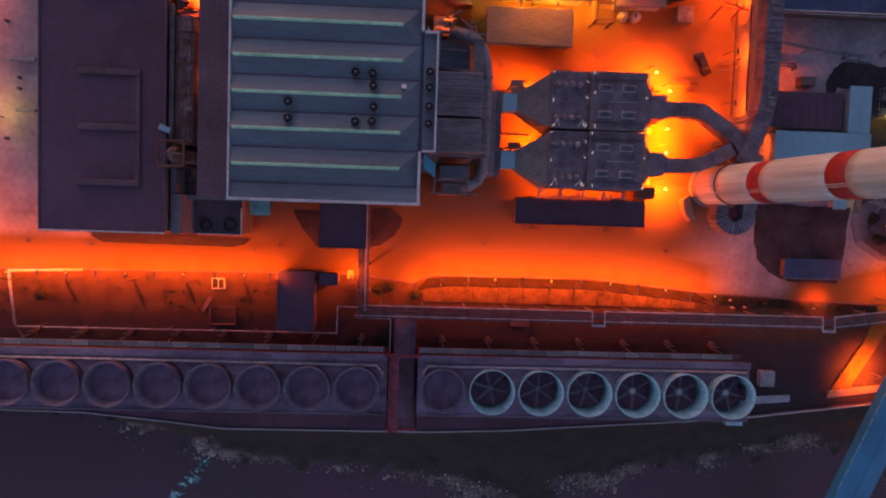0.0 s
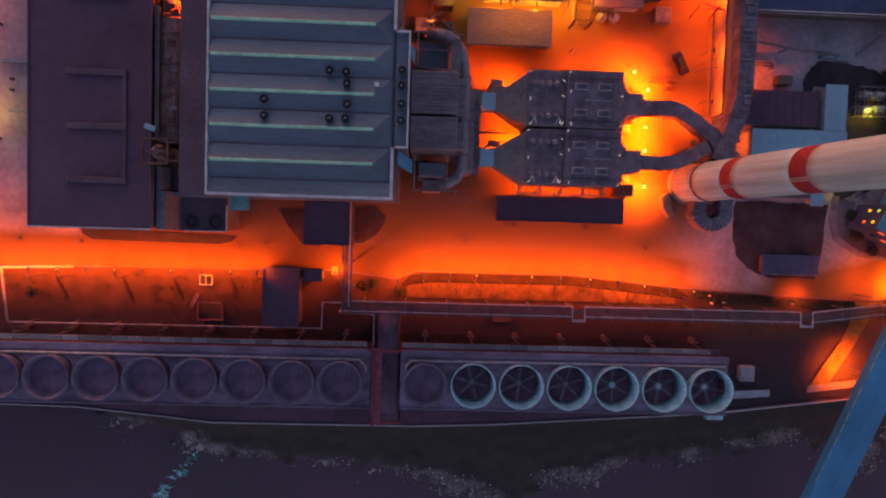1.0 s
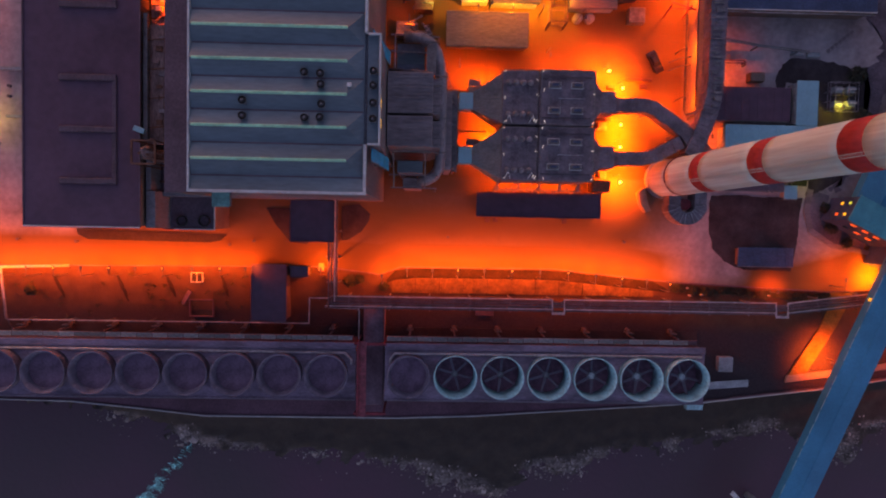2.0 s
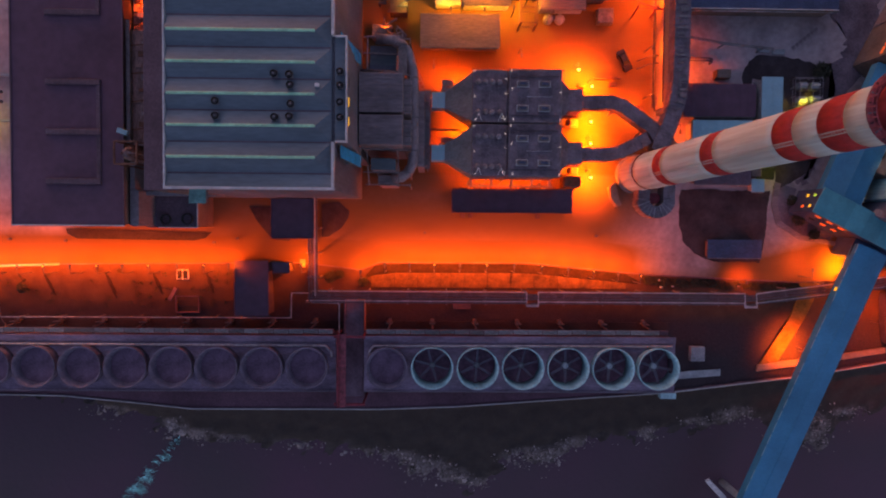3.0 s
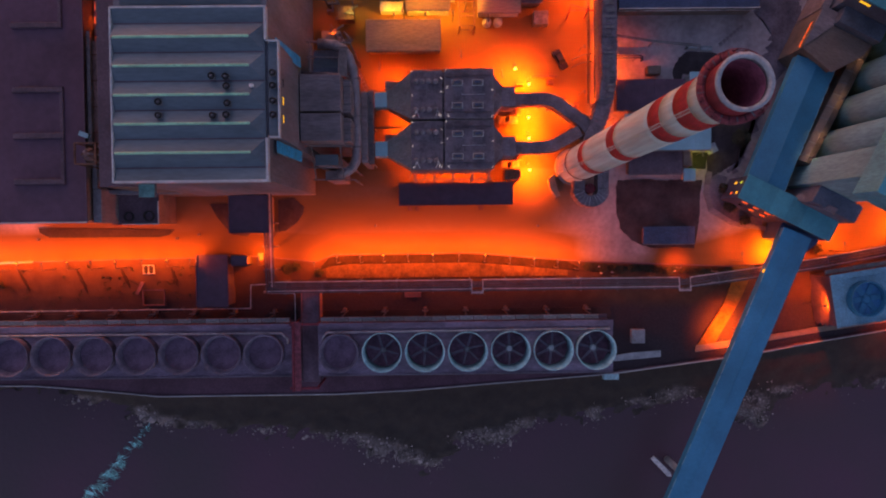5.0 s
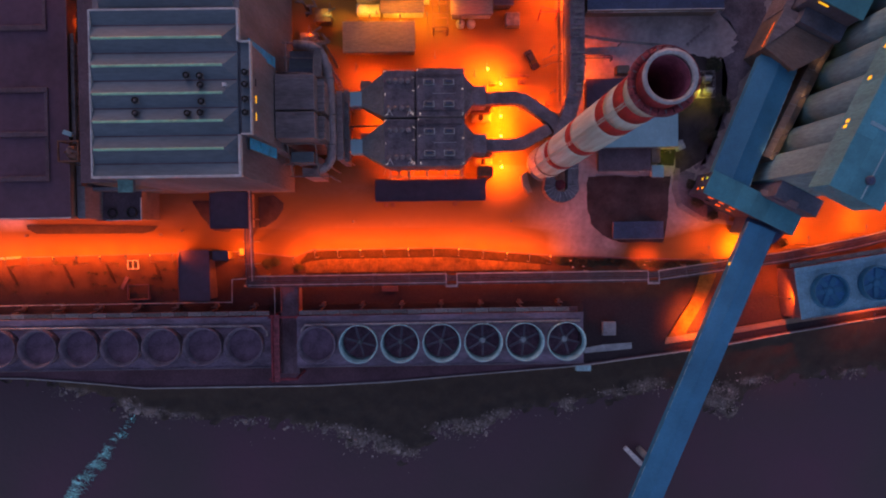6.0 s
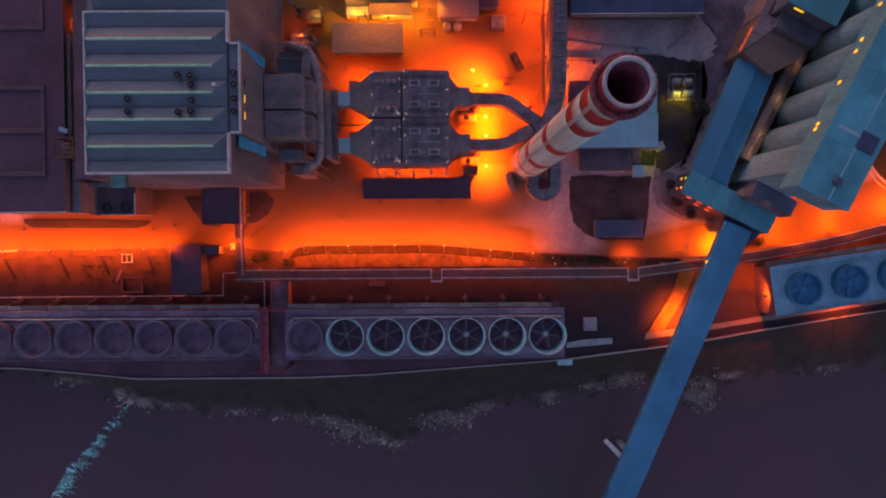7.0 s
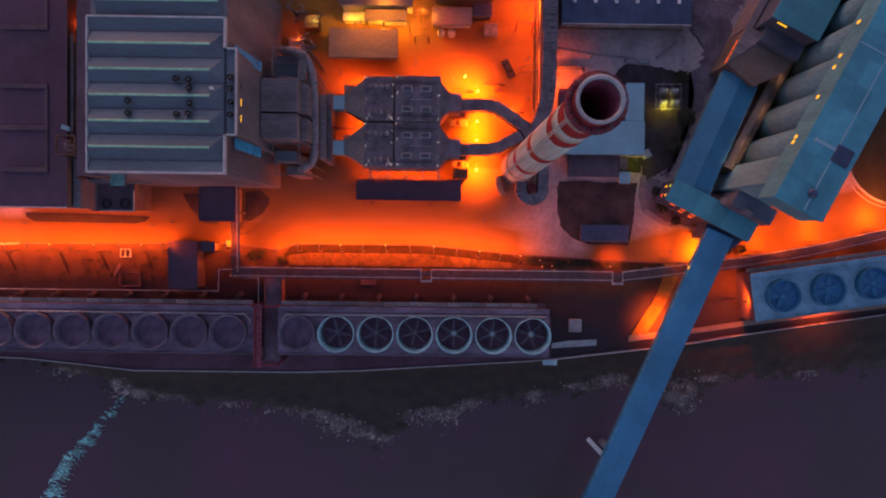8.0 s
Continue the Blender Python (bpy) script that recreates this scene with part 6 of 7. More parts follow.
for i in range(6):
    part("rooflight", cbox(-12.4 + i * 4.8, -11.6 + i * 4.8, -6.8, -4.6, 6.07, 6.3, 0.04), "white", ns, "small white rooflight")
part("pipe", tube(bm_new(), [(-14.9, -11.9, 5.4), (14.9, -11.9, 5.4)], 0.14, 8), "pipe", ns)
part("eaves", cbox(-14.9, 14.9, -11.7, -11.53, 5.9, 6.2, 0.03), "parapet", ns)
_t = thing("cable_bridge", I4, "thin steel cable bridge on posts across the yard", "cable bridge")
part("tray", beam(bm_new(), [(64.2, 34.2, 3.8), (74.0, 32.6, 3.8), (84.0, 31.6, 3.8)], 0.5, 0.2), "steel", _t)
for x, y in ((66, 33.9), (74, 32.6), (82, 31.8)):
    part("post", beam(bm_new(), [(x, y, 0), (x, y, 3.7)], 0.18, 0.18), "steel", _t)
for x, y, w, d, h, ma in ((74.6, 26.9, 2.9, 1.8, 2.2, "brown"), (83.4, 32.2, 2.4, 0.9, 0.7, "concrete"), (86.6, 31.9, 2.6, 1.0, 0.7, "concrete")):
    solid("cabinet", cbox(-w / 2, w / 2, -d / 2, d / 2, 0, h, 0.06), ma, "small yard cabinet of dull painted steel" if ma != "concrete" else "low pale concrete block by the grass", "cabinet", m=pose(x, y, 0))

_t = thing("branch_pipe", I4, "pair of dark pipes reaching from the flue wall", "pipes")
for y in (29.5, 30.0):
    part("pipe", tube(bm_new(), [(64.2, y, 2.2), (71.6, y, 2.2), (72.3, y - 0.2, 1.6), (72.3, y - 0.2, 0)], 0.16, 8), "pipe_dark", _t)
for x in (67.0, 70.4):
    part("support", beam(bm_new(), [(x, 29.2, 0), (x, 29.2, 2.0), (x, 30.3, 2.0), (x, 30.3, 0)], 0.14, 0.14), "steel", _t)
_t = thing("culvert_cover", I4, "row of dull concrete covers across the yard", "covers")
for i in range(7):
    part("cover", cbox(-0.42, 0.42, -0.42, 0.42, 0, 0.07, 0.02), "casing", _t).matrix_basis = pose(90.0 + 0.78 * i, 32.9 + 0.63 * i, 0, 0, 0, 39)


# switch yard
def transformer(x, y):
    t = thing("transformer", pose(x, y, 0), "pale oil transformer with radiators and bushings", "transformer", "switch yard transformers")
    part("tank", cbox(-0.8, 0.8, -0.6, 0.6, 0.3, 2.0, 0.08), "concrete", t)
    part("plinth", cbox(-1.0, 1.0, -0.8, 0.8, 0, 0.3, 0.03), "dark_concrete", t)
    for i in range(5):
        part("radiator", cbox(-0.7 + i * 0.32, -0.55 + i * 0.32, -1.0, -0.61, 0.5, 1.7, 0.02), "steel", t)
    for i in range(3):
        part("bushing", lathe(bm_new(), [(0.12, 2.0), (0.2, 2.2), (0.1, 2.5), (0.16, 2.6), (0.06, 2.9)], 10, -0.5 + 0.5 * i, 0), "white", t)
    return t


tr = transformer(91.3, 24.8)
for x, y in ((93.8, 24.8), (91.2, 21.9), (94.0, 22.1)):
    copy_thing(tr, pose(x, y, 0))
_t = thing("yard_fence", I4, "pale tubular fence round the transformers", "fence")
part("rails", rail_fence(bm_new(), [(89.4, 20.5), (95.1, 20.5), (95.1, 26.3), (89.4, 26.3), (89.4, 20.5)], 0.12, 2.2, 1.9, 0.05), "cap", _t)
part("busbar", tube(bm_new(), [(89.8, 25.4, 3.4), (89.8, 21.2, 3.4), (92.5, 21.2, 3.4), (92.5, 25.6, 3.4)], 0.07, 6), "cap", _t)
solid("sentry_box", cbox(-0.8, 0.8, -1.0, 1.0, 0, 2.3, 0.05), "concrete", "narrow pale concrete box beside the grass", "box", m=pose(87.4, 9.8, 0, 0, 0, 25))

# north-west offices
store("office", 12.2, 28.2, 31.0, 37.7, 4.2, "office_roof", "brown", "low office with a tan sheet roof", 2.0)
store("office", 20.7, 30.3, 39.3, 41.9, 5.2, "tan_roof", "concrete", "small office with a pale flat roof lit orange", 2.0)
store("office", 36.1, 45.4, 38.9, 42.8, 4.4, "tan_roof", "concrete", "small office with a pink-lit flat roof", 2.0)
store("office", 45.6, 50.1, 41.1, 44.0, 4.0, "felt", "brown", "low annexe with a dull roof", 2.0)
store("office", 15.0, 31.7, 42.2, 60, 7.5, "felt", "concrete", "dark roofed building at the north edge", 2.5)
store("office", 36.4, 50.5, 44.2, 60, 7.5, "felt", "brown", "dark roofed building at the north edge", 2.5)
solid("platform", cbox(15.2, 20.3, 39.9, 42.0, 0, 2.6, 0.05), "concrete", "pale loading platform under bright lamps", "platform")
_t = thing("tank_pair", pose(39.5, 37.7, 0), "pair of small pale horizontal tanks", "tanks")
for x in (-1.2, 1.2):
    part("tank", lathe(bm_new(), [(0.6, 0.0), (0.95, 0.3), (1.0, 1.6), (0.6, 2.2), (0.05, 2.3)], 18, x, 0), "concrete", _t)
solid("cooler", cbox(-1.6, 1.6, -1.5, 1.5, 0, 2.2, 0.1), "steel", "square grey cooler box beside the office", "cooler", m=pose(50.0, 38.4, 0))
_t = thing("steel_tower", pose(33.8, 38.6, 0), "open rusty steel frame tower beside the offices", "frame")
for s in ((-1.6, -3), (1.6, -3), (-1.6, 3), (1.6, 3)):
    part("post", beam(bm_new(), [(*s, 0), (*s, 6)], 0.3, 0.3), "rust", _t)
for z in (3.0, 6.0):
    b = bm_new()
    for p in (((-1.6, -3), (1.6, -3)), ((-1.6, 3), (1.6, 3)), ((-1.6, -3), (-1.6, 3)), ((1.6, -3), (1.6, 3)), ((-1.6, 0), (1.6, 0))):
        beam(b, [(*p[0], z), (*p[1], z)], 0.22, 0.25)
    part("frame", b, "rust", _t)
_t = thing("yard_plant", I4, "crowded dark pipework west of the offices", "pipework")
random.seed(21)
for i in range(9):
    x, y = random.uniform(2.5, 10.5), random.uniform(32, 44)
    part("pipe", tube(bm_new(), [(x, y, 0), (x, y, 2 + i % 4), (x + random.uniform(-2, 3), y, 2 + i % 4), (x + 1, y + random.uniform(1, 3), 2 + i % 4)], 0.25, 6), "pipe_dark", _t)
part("skid", cbox(2.4, 6.5, 33, 36, 0, 2.0, 0.1), "steel", _t)
part("skid", cbox(6, 9.5, 38, 41, 0, 3.0, 0.1), "rust", _t)
_t = thing("gate_frame", pose(57.4, 38.6, 0), "dark red steel gate frame in the yard", "frame")
for x in (-1.5, 2.4):
    part("post", beam(bm_new(), [(x, 0, 0), (x, 1.0, 5)], 0.22, 0.22), "red_steel", _t)
part("crossbeam", beam(bm_new(), [(-1.6, 0.6, 4.2), (4.5, 0.6, 4.2)], 0.22, 0.22), "red_steel", _t)
part("crossbeam", beam(bm_new(), [(-1.6, 1.6, 5.0), (3.2, 0.2, 5.0)], 0.2, 0.2), "red_steel", _t)


def car(x, y, turn):
    t = thing("car", pose(x, y, 0, 0, 0, turn), "dark parked car on the orange-lit yard", "car")
    b = bm_new()
    prof = [(-2.2, 0.35), (2.2, 0.35), (2.25, 0.75), (1.3, 0.95), (-1.9, 1.0), (-2.25, 0.8)]
    sweep(b, [(0, -0.85, 0), (0, 0.85, 0)], [(p, z) for p, z in prof])
    part("body", b, "car_paint", t)
    part("cabin", prism(bm_new(), [(-1.6, -0.75), (0.9, -0.75), (0.9, 0.75), (-1.6, 0.75)], 0.98, 1.5, [(-1.2, -0.6), (0.2, -0.6), (0.2, 0.6), (-1.2, 0.6)]), "glass", t)
    for sx in (-1.35, 1.35):
        for sy in (-0.85, 0.85):
            w = part("wheel", tube(bm_new(), [(sx, sy - 0.1, 0.32), (sx, sy + 0.1, 0.32)], 0.32, 14), "rubber", t)
            part("rim", tube(bm_new(), [(sx, sy - 0.115, 0.32), (sx, sy + 0.115, 0.32)], 0.18, 10), "steel", w)
    return t


car(54.4, 29.6, -62)

# ---- coal conveyor, junction houses and bunker ----
JM = pose(90.7, 1.0, 0, 0, 0, -26.4)
jh = thing("junction_house", JM, "conveyor junction house with a flat blue metal roof", "building")
part("wall", cbox(0.1, 21.0, -2.5, 2.5, 0, 9.5, 0.06), "blue_dark", jh)
part("roof", cbox(-0.1, 21.2, -2.7, 2.7, 9.5, 9.8, 0.05), "blue_roof", jh)
for i in range(6):
    part("roof_sheet", cbox(-0.05 + 3.53 * i, 3.44 + 3.53 * i, -2.65, 2.65, 9.804, 9.835, 0.0), "blue_sheet", jh)
for z in (4.4, 7.0):
    for y, g in ((-1.3, "lit_orange"), (1.1, "lit_green")):
        part("window", cbox(0.02, 0.098, y - 0.28, y + 0.28, z, z + 0.75, 0.01), "lit_amber" if (z > 5) == (y < 0) else g, jh, "small lit window")
for x in (2.0, 4.6, 7.2):
    part("window", cbox(x, x + 1.1, -2.6, -2.502, 7.2, 8.0, 0.01), "lit_orange", jh, "lit orange window")
    part("window", cbox(x + 0.8, x + 1.8, -2.6, -2.502, 3.6, 4.4, 0.01), "lit_orange" if x > 4 else "glass", jh, "lit orange window")
part("lean_to", prism(bm_new(), [(12.4, -6.1), (19.3, -5.4), (20.7, -2.51), (12.0, -2.51)], 0, 6.6), "navy", jh, "navy clad lean-to under the roof edge")
part("lean_to_roof", prism(bm_new(), [(12.2, -6.3), (19.5, -5.6), (20.9, -2.75), (11.8, -2.75)], 6.604, 6.75), "navy", jh)


def gallery(name, p0, p1, w, z0, z1, label, piers=(), skin="blue_roof", rise=0.45, deep=2.6):
    d = Vector((p1[0] - p0[0], p1[1] - p0[1], z1 - z0))
    L = d.length
    m = Matrix.Translation((*p0, z0)) @ d.to_track_quat("X", "Z").to_matrix().to_4x4()
    t = thing(name, m, label, "conveyor gallery")
    b = bm_new()
    prism(b, [(0, -w / 2), (L, -w / 2), (L, w / 2), (0, w / 2)], -deep, -0.35)
    part("wall", b, skin, t)
    b = bm_new()
    sec = [(-w / 2 - 0.15, -0.34), (w / 2 + 0.15, -0.34), (w / 2 + 0.15, -0.2), (0.0, rise - 0.2), (-w / 2 - 0.15, -0.2)]
    sweep(b, [(0, 0, 0), (L, 0, 0)], sec)
    part("roof", b, skin, t)
    n = int(L / 6.0)
    for i in range(1, n):
        x = L * i / n
        part("seam", beam(bm_new(), [(x, -w / 2 - 0.1, -0.17), (x, 0, rise - 0.19), (x, w / 2 + 0.1, -0.17)], 0.05, 0.03), skin, t)
    part("ridge", beam(bm_new(), [(0, 0, rise - 0.19), (L, 0, rise - 0.19)], 0.3, 0.08), skin, t)
    # worn pale flashing on the eaves over the plant side, in short lengths
    k = int(L / 2.6)
    for i in range(k):
        if noise.noise((i * 0.7, L, 0.0)) > -0.18:
            part("flashing", beam(bm_new(), [(L * i / k + 0.05, -w / 2 - 0.2, -0.24), (L * (i + 0.8) / k, -w / 2 - 0.2, -0.24)], 0.12, 0.16), "white_roof", t, "pale worn eaves flashing")
    for x in piers:
        zl = z0 + (z1 - z0) * x / L
        part("pier", cyl(bm_new(), x, 0, -zl - 8.5, -deep - 0.004, 0.75, 14), "concrete", t, "round concrete pier")
    return t


gs = gallery("conveyor_gallery", (102.7, -8.9), (65.0, -95.0), 6.0, 8.6, 9.4, "blue metal conveyor gallery crossing the river", (57.0, 84.0), "blue_gallery")
part("window", cbox(9.6, 10.3, -3.12, -3.005, -1.6, -0.9, 0.01), "lit_amber", gs, "small lit window")
gallery("conveyor_gallery", (95.9, 1.35), (106.5, 26.6), 8.2, 8.5, 8.6, "blue metal conveyor gallery beside the bunker", (6.0, 18.0), "blue_gallery", 0.75)

# bunker in its own frame: x away from the plant, y along the conveyor
BM = pose(103.2, 1.4, 0, 0, 0, -27.5)
bk = thing("coal_bunker", BM, "tall teal-grey coal bunker with silos under a blue metal roof", "building")
part("stair_tower", cbox(0, 8.8, -0.2, 6.0, 0, 30.0, 0.08), "silo", bk)
part("back_wall", cbox(4.6, 9.0, 6.01, 62, 0, 30.0, 0.06), "concrete", bk)
for i in range(6):
    part("silo", lathe(bm_new(), [(3.75, 0), (3.75, 30.0)], 36, 4.3, 10.9 + 8.1 * i), "silo", bk, "round concrete silo")
part("top_floor", cbox(-0.5, 9.0, -4.0, 62, 30.01, 37.4, 0.08), "pale_clad", bk)
part("roof", cbox(-0.9, 9.3, -4.3, 62, 37.41, 37.9, 0.06), "blue_roof", bk)
part("roof_patch", cbox(4.9, 8.3, 6.4, 9.8, 37.904, 38.2, 0.05), "blue_dark", bk, "dark roof opening")
part("roof_strip", cbox(0.6, 5.4, 8.2, 8.9, 37.904, 38.05, 0.02), "white_roof", bk)
part("roof_strip", cbox(5.0, 5.25, -4, 60, 37.904, 38.02, 0.02), "white_roof", bk)
part("roof_strip", cbox(-0.6, 9.0, 28, 28.3, 37.904, 38.02, 0.02), "white_roof", bk)
for i in range(3):
    for k in range(13):
        part("roof_sheet", cbox(-0.85 + 3.36 * i, 2.45 + 3.36 * i, -4.25 + 5.08 * k, 0.78 + 5.08 * k, 37.904, 37.935, 0.0), "blue_sheet", bk)
part("round_vent", lathe(bm_new(), [(0.85, 37.9), (0.85, 38.3), (0.5, 38.5), (0.02, 38.5)], 20, 5.0, -0.5), "blue_dark", bk, "dark round roof vent")
for y, k in ((8.2, 2), (18.0, 1), (24.5, 1), (27.0, 1), (34.3, 1)):
    for i in range(k):
        part("window", cbox(-0.62, -0.502, y - 0.4 + 1.15 * i, y + 0.3 + 1.15 * i, 31.9, 32.8, 0.01), "lit_amber", bk, "small lit amber window")
lc = thing("low_conveyor", BM, "low dull tan ribbed conveyor cover beside the bunker", "conveyor")
part("cover", sweep(bm_new(), [(-1.0, 4.5, 7.6), (-1.0, 40, 7.6)], [(-1.45, -7.6), (1.45, -7.6), (1.45, 0.2), (-0.1, 1.0), (-1.45, 0.2)]), "brown", lc)
for i in range(12):
    y = 6.0 + i * 2.8
    part("rib", beam(bm_new(), [(-2.47, y, 7.85), (-1.1, y, 8.68), (0.47, y, 7.85)], 0.12, 0.12), "steel", lc)
nh = thing("north_junction", BM, "junction house with brown sheet roofs north of the bunker", "building")
part("wall", prism(bm_new(), [(-13.5, 24.3), (-6.1, 22.7), (-2.0, 28.3), (-1.5, 30.8), (-10.0, 30.8)], 0, 10.8), "brown", nh)
part("roof", prism(bm_new(), [(-13.8, 24.1), (-6.0, 22.3), (-1.7, 28.2), (-1.2, 30.9), (-9.96, 30.9)], 10.804, 11.2, [(-13.8, 24.1), (-6.0, 22.3), (-1.7, 28.2), (-1.2, 30.9), (-9.96, 30.9)]), "tan_brown", nh, "dull brown sheet roof")
part("wing_wall", prism(bm_new(), [(-13.5, 24.4), (-10.05, 30.95), (-10.6, 33.3), (-13.5, 33.3)], 0, 11.0), "brown", nh)
part("wing_roof", prism(bm_new(), [(-13.75, 24.3), (-10.0, 30.95), (-10.5, 33.5), (-13.75, 33.5)], 11.004, 11.4), "casing", nh, "dull grey-brown sheet roof")
part("link", cbox(-10.4, -0.9, 31.0, 34.4, 0, 13.4, 0.04), "slate", nh)
part("high_block", cbox(-11.6, -1.0, 34.5, 62, 0, 18.2, 0.06), "slate", nh)
part("high_roof", cbox(-11.9, -0.7, 34.2, 62, 18.204, 18.6, 0.05), "blue_roof", nh)
part("window", cbox(-9.8, -7.6, 34.38, 34.495, 16.6, 17.2, 0.01), "lit_amber", nh, "row of lit windows")
part("west_wing", cbox(-13.6, -11.95, 33.55, 64, 0, 9.6, 0.05), "casing", nh)
for y, k in ((24.9, 1.5), (26.8, 0.9), (28.1, 2.6)):
    part("window", cbox(-13.62, -13.502, y, y + k, 8.6, 9.0, 0.01), "lit_orange", nh, "lit orange window")
part("loading_block", cbox(1.0, 10.8, -3.9, -0.25, 0, 14.6, 0.1), "slate", bk, "dark slate block under the bunker")
part("chute", sweep(bm_new(), [(0.6, -3.0, 9.0), (3.0, -3.6, 13.2), (6.0, -3.95, 15.2)], [(-0.7, -0.6), (0.7, -0.6), (0.7, 0.6), (-0.7, 0.6)]), "slate", bk, "curved dark chute")


# ---- bushes, rocks, weir ----
def bush(x, y, z, rx, ry, h, n, seed, name="bush", label="dark leafy bush beside the road"):
    random.seed(seed)
    t = thing(name, pose(x, y, z), label, "bush")
    b = bm_new()
    for i in range(5):
        a = 2 * math.pi * i / 5 + 0.4
        tube(b, [(0, 0, 0), (0.25 * rx * math.cos(a), 0.25 * ry * math.sin(a), h * 0.4), (0.6 * rx * math.cos(a), 0.6 * ry * math.sin(a), h * 0.75)], 0.06, 5)
    part("stems", b, "bark", t)
    verts, faces = [], []
    for i in range(n):
        a, c = random.uniform(0, 2 * math.pi), random.uniform(-0.2, 1)
        rr = math.sqrt(max(0, 1 - c * c)) * random.uniform(0.55, 1.05)
        k = 1 + 0.35 * noise.noise((math.cos(a) * 2 + seed, math.sin(a) * 2, c * 2))
        p = Vector((rx * rr * k * math.cos(a), ry * rr * k * math.sin(a), h * (0.45 + 0.55 * c * k)))
        u = Vector((random.gauss(0, 1), random.gauss(0, 1), random.gauss(0, 0.5))).normalized()
        v = u.cross(Vector((random.gauss(0, 1), random.gauss(0, 1), random.gauss(0, 1)))).normalized()
        s = random.uniform(0.14, 0.3)
        q = len(verts)
        verts += [p - u * s, p - v * s * 0.5, p + u * s, p + v * s * 0.5]
        faces.append((q, q + 1, q + 2, q + 3))
    me = bpy.data.meshes.new("crown")
    me.from_pydata(verts, [], faces)
    me.materials.append(M["leaf"])
    o = new("crown", me)
    o.parent = t
    return t


random.seed(5)
for i in range(17):
    x = 60.5 + i * 1.95 + random.uniform(-0.5, 0.5)
    bush(x, float(along(KERB, x)) - 1.3 + random.uniform(-0.4, 0.3), -0.9, random.uniform(0.9, 1.6), random.uniform(0.7, 1.1), random.uniform(0.5, 0.9), 420, 30 + i)
for i, (x, y, r) in enumerate(((-6.2, -15.6, 1.3), (-4.4, -15.2, 1.0), (0.6, -16.6, 1.0), (-70, -18.5, 1.2), (103, -11.9, 1.2), (107.5, -12.6, 1.3), (111, -12.4, 1.1), (95, -6.0, 1.2), (90.2, 1.0, 1.2), (91.6, -2.9, 1.4))):
    bush(x, y, -1.0 if y < -13 else 0.1, r, r * 0.9, r * 1.1, 420, 70 + i, label="dark leafy bush near the pipe rack" if x < 80 else "dark leafy bush near the conveyor")
for i, (x, y, r, h) in enumerate(((95.3, 27.9, 1.8, 2.4), (93.8, 12.0, 2.0, 3.0), (96.5, 18.6, 2.2, 3.4))):
    bush(x, y, 0.1, r, r, h, 1100, 100 + i, "tree", "small dark leafy tree in the rough grass")


def tufts():
    """Rough tufts of weeds scattered over the grass bank."""
    random.seed(44)
    verts, faces = [], []
    for i in range(190):
        x = random.uniform(-78, -13) if i % 4 else random.uniform(62, 118)
        k = float(along(KERB, x))
        y = k - random.uniform(1.2, 10.5 if x < 0 else 5.0)
        if -26 < x < -12.5 and y > -24 or noise.noise((x * 0.25, y * 0.4, 7)) < random.uniform(-0.35, 0.3):
            continue
        z = -0.4 - 2.3 * min(1, (k - y) / 10.5)
        r = random.uniform(0.25, 0.8)
        for j in range(34):
            a = random.uniform(0, 2 * math.pi)
            d = r * random.random() ** 0.6
            bx, by = x + d * math.cos(a), y + d * math.sin(a) * 1.4
            h, w = random.uniform(0.2, 0.75) * (1.1 - d / r * 0.5), random.uniform(0.03, 0.09)
            lx, ly = random.gauss(0, 0.22), random.gauss(0, 0.22)
            q = len(verts)
            verts += [(bx - w * math.sin(a), by + w * math.cos(a), z), (bx + w * math.sin(a), by - w * math.cos(a), z), (bx + lx, by + ly, z + h)]
            faces.append((q, q + 1, q + 2))
    me = bpy.data.meshes.new("weeds")
    me.from_pydata(verts, [], faces)
    me.materials.append(M["leaf"])
    return tagged(new("weeds", me), "dark tufts of weeds on the grass bank", "weeds", kind="stuff")


tufts()
for x, y in ((62.8, -15.9), (63.4, -17.4), (65.8, -17.2), (79.7, -17.1)):
    solid("marker_post", prism(bm_new(), [(-0.2, -0.2), (0.2, -0.2), (0.2, 0.2), (-0.2, 0.2)], -1.6, 0.2, [(-0.14, -0.14), (0.14, -0.14), (0.14, 0.14), (-0.14, 0.14)]), "concrete", "short white concrete marker post on the verge", "post", "marker posts", m=pose(x, y, 0))


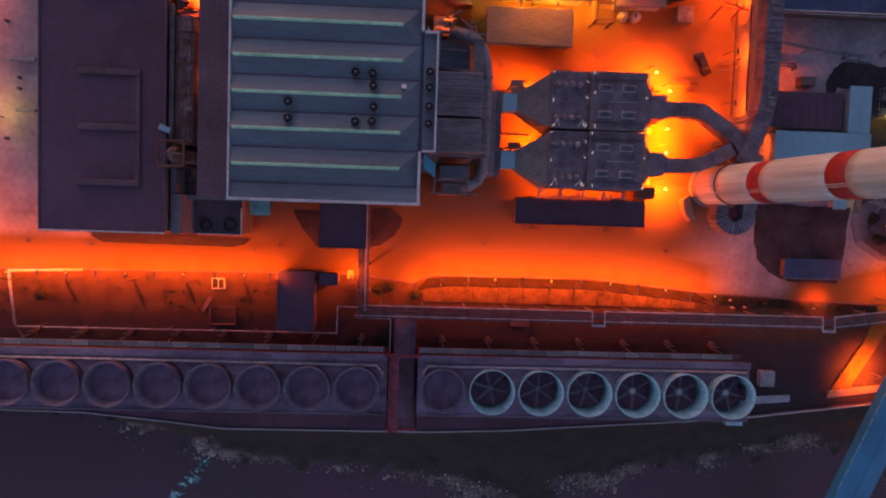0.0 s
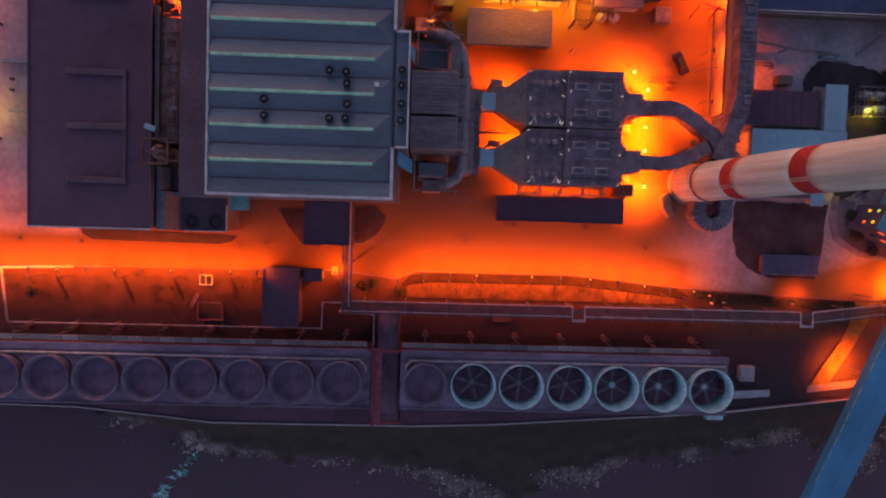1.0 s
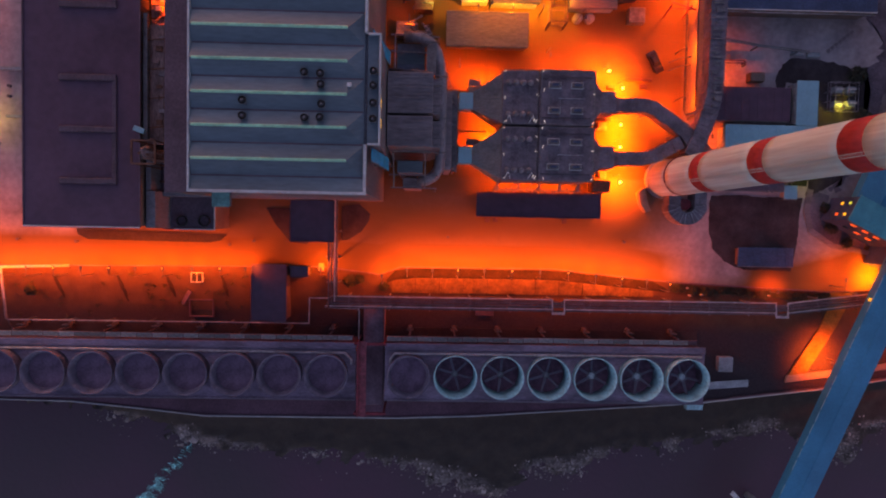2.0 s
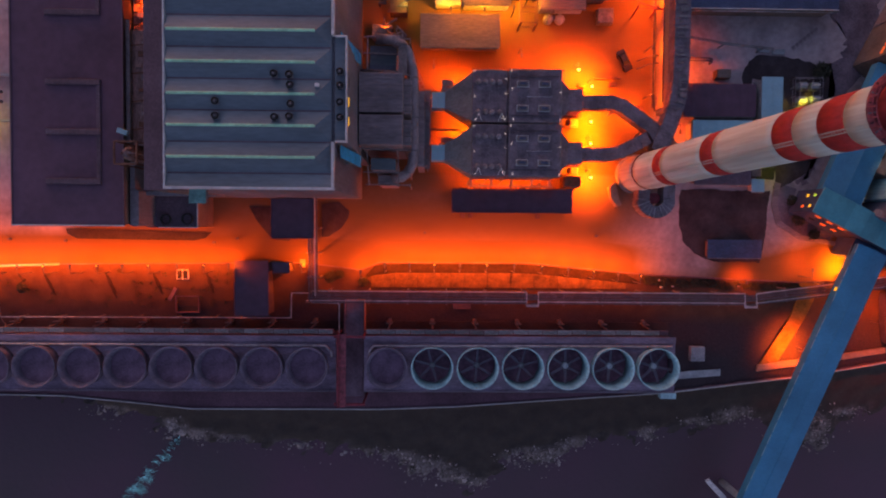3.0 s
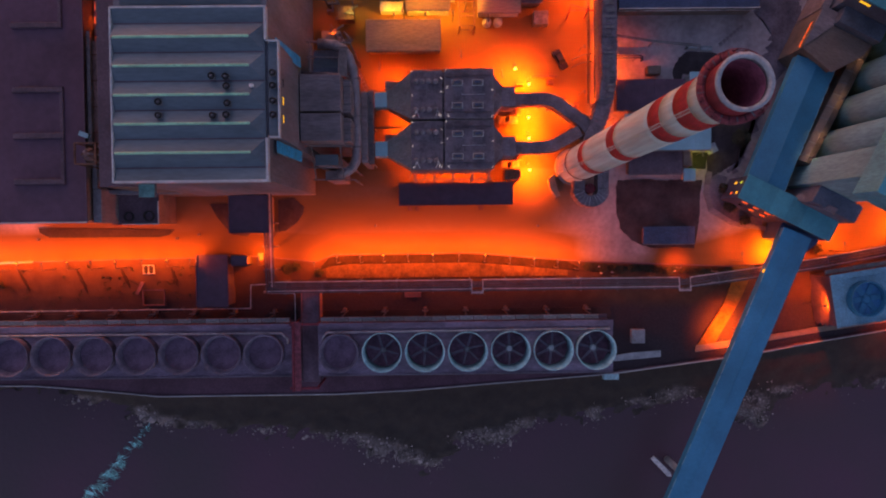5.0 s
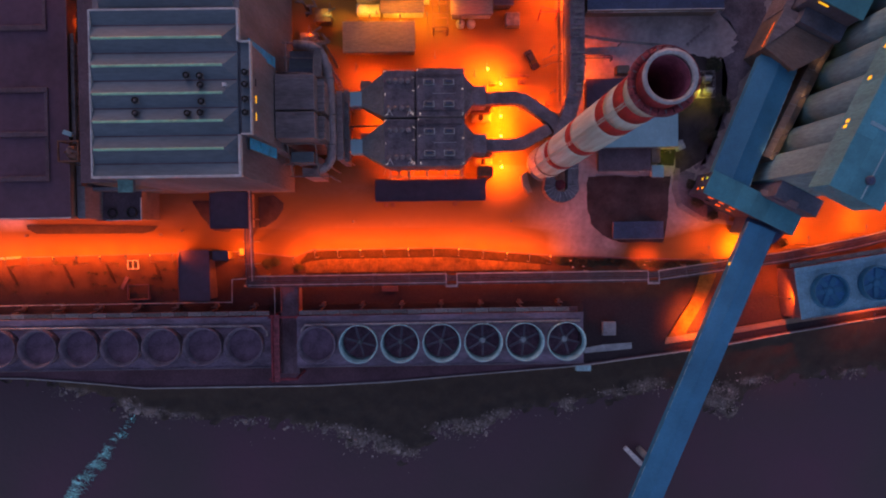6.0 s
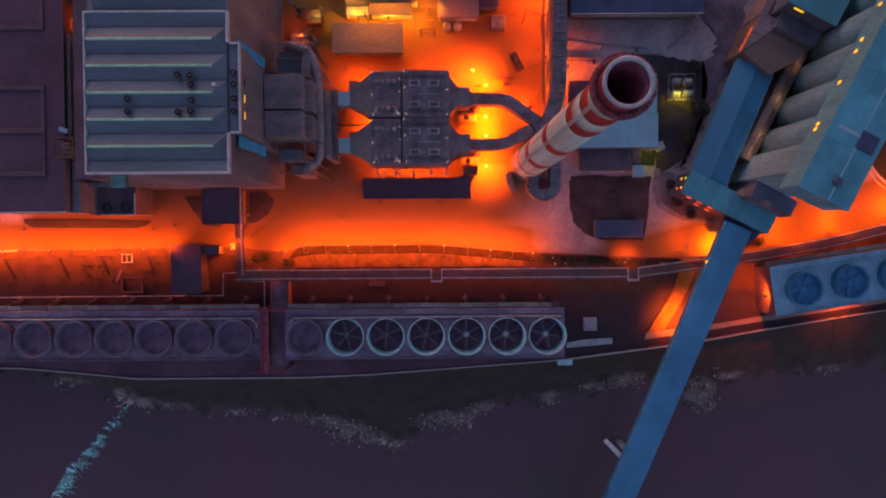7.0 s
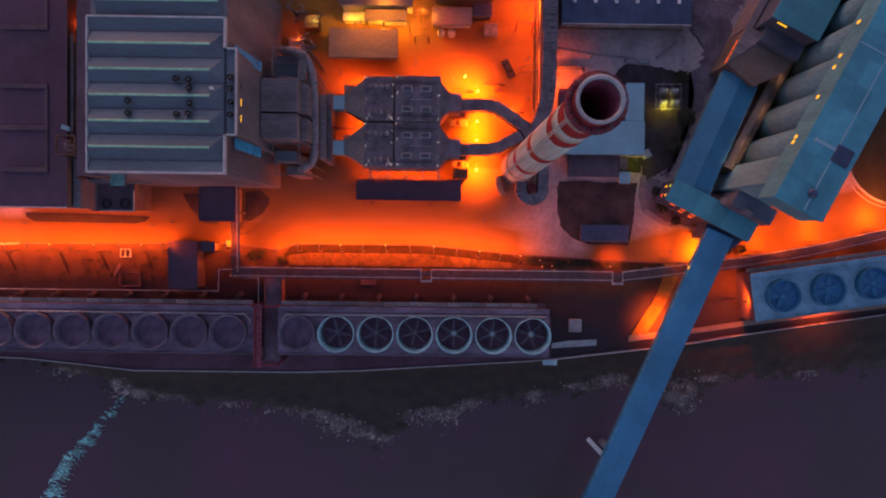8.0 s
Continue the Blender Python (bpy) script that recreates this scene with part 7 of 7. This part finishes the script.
def stones():
    """Loose pale stones heaped along the water's edge."""
    random.seed(9)
    verts, faces = [], []
    base = bmesh.new()
    bmesh.ops.create_icosphere(base, subdivisions=1, radius=1)
    bv = [v.co.copy() for v in base.verts]
    bf = [[v.index for v in f.verts] for f in base.faces]
    base.free()
    def stone(x, y, z, s):
        q = len(verts)
        sc_ = (random.uniform(0.7, 1.4), random.uniform(0.7, 1.4), random.uniform(0.4, 0.8))
        for v in bv:
            k = s * random.uniform(0.8, 1.15)
            verts.append((x + v.x * k * sc_[0], y + v.y * k * sc_[1], z + v.z * k * sc_[2]))
        faces.extend([q + j for j in f] for f in bf)

    for cx, cy, rx, ry in BARS:
        for i in range(int(17 * rx * ry)):
            x, y = random.gauss(cx, rx * 0.6), random.gauss(cy, ry * 0.6)
            s = abs(random.gauss(0, 0.11)) + 0.06
            if random.random() < 0.03:
                s *= 2.4
            stone(x, y, RIVER_Z + random.uniform(-0.1, 0.15) + max(0, (y - float(along(BANK, x))) * 0.3), s)
    for i in range(150):
        x = random.uniform(-60, 140)
        stone(x, float(along(BANK, x)) + random.gauss(-1.0, 1.6), RIVER_Z + random.uniform(-0.05, 0.12), random.uniform(0.06, 0.18))
    for i in range(40):
        stone(random.gauss(-40.6, 1.1), random.gauss(-49.2, 0.9), RIVER_Z + 0.25, random.uniform(0.3, 0.7))
    me = bpy.data.meshes.new("stones")
    me.from_pydata(verts, [], faces)
    me.materials.append(M["rock"])
    return tagged(new("stones", me), "loose pale stones heaped along the shore", "stones", kind="stuff")


stones()
solid("cutwater", prism(bm_new(), [(-3.0, -0.5), (2.4, -0.6), (3.1, 0.0), (2.4, 0.6), (-3.0, 0.5)], -8.4, -5.5), "white", "pale concrete cutwater standing in the river", "cutwater", m=pose(78.4, -62.9, 0, 0, 0, -46))


def weir():
    random.seed(13)
    line = [(-39.8, -50.6), (-42.4, -53.9), (-46.4, -57.9), (-50.0, -61.9), (-54.6, -66.6), (-57.6, -72.3), (-60.6, -78.0), (-66, -87)]
    verts, faces = [], []
    for i in range(1500):
        u = random.random() ** 0.75 * (len(line) - 1.001)
        k = int(u)
        (x0, y0), (x1, y1) = line[k], line[k + 1]
        lump = noise.noise((u * 3.4, 5.0, 2.0)) + 0.6 * noise.noise((u * 9.0, 1.0, 2.0))
        x, y = x0 + (x1 - x0) * (u - k) + 1.1 * lump, y0 + (y1 - y0) * (u - k) - 0.7 * lump
        if lump < -0.12 + 0.5 * random.random() - 0.04 * u:
            continue
        # a thin, curling strand of foam trailing from the crest
        far = random.random() ** 2.0
        length = random.uniform(0.5, 1.1) + random.random() * min(1.8, 0.45 * u)
        a = math.radians(random.gauss(-22 + 20 * math.sin(u * 4.0), 22))
        bend = random.gauss(0.35, 0.7)
        wide = random.uniform(0.06, 0.16) * (1.0 - 0.6 * far)
        run = far * min(3.2, 0.7 + 0.5 * u)
        px, py = x - 0.5 + run * 0.9 + random.gauss(0.0, 0.15), y - run * 0.2 + random.gauss(0, 0.25)
        q, n = len(verts), 7
        for j in range(n + 1):
            w = wide * math.sin(math.pi * (j + 0.6) / (n + 1.2)) * random.uniform(0.6, 1.3)
            nx_, ny_ = -math.sin(a), math.cos(a)
            z = RIVER_Z + 0.03 + 0.07 * random.random()
            verts += [(px + nx_ * w, py + ny_ * w, z - 0.05), (px, py, z + 0.05), (px - nx_ * w, py - ny_ * w, z - 0.05)]
            px, py = px + math.cos(a) * length / n, py + math.sin(a) * length / n
            a += bend / n + random.gauss(0, 0.12)
        for j in range(n):
            p, r = q + 3 * j, q + 3 * j + 3
            faces += [(p, p + 1, r + 1, r), (p + 1, p + 2, r + 2, r + 1)]
    me = bpy.data.meshes.new("white_water")
    me.from_pydata(verts, [], faces)
    me.materials.append(M["foam"])
    return tagged(new("white_water", me), "broken white water spilling over a weir", "weir", kind="stuff")


weir()
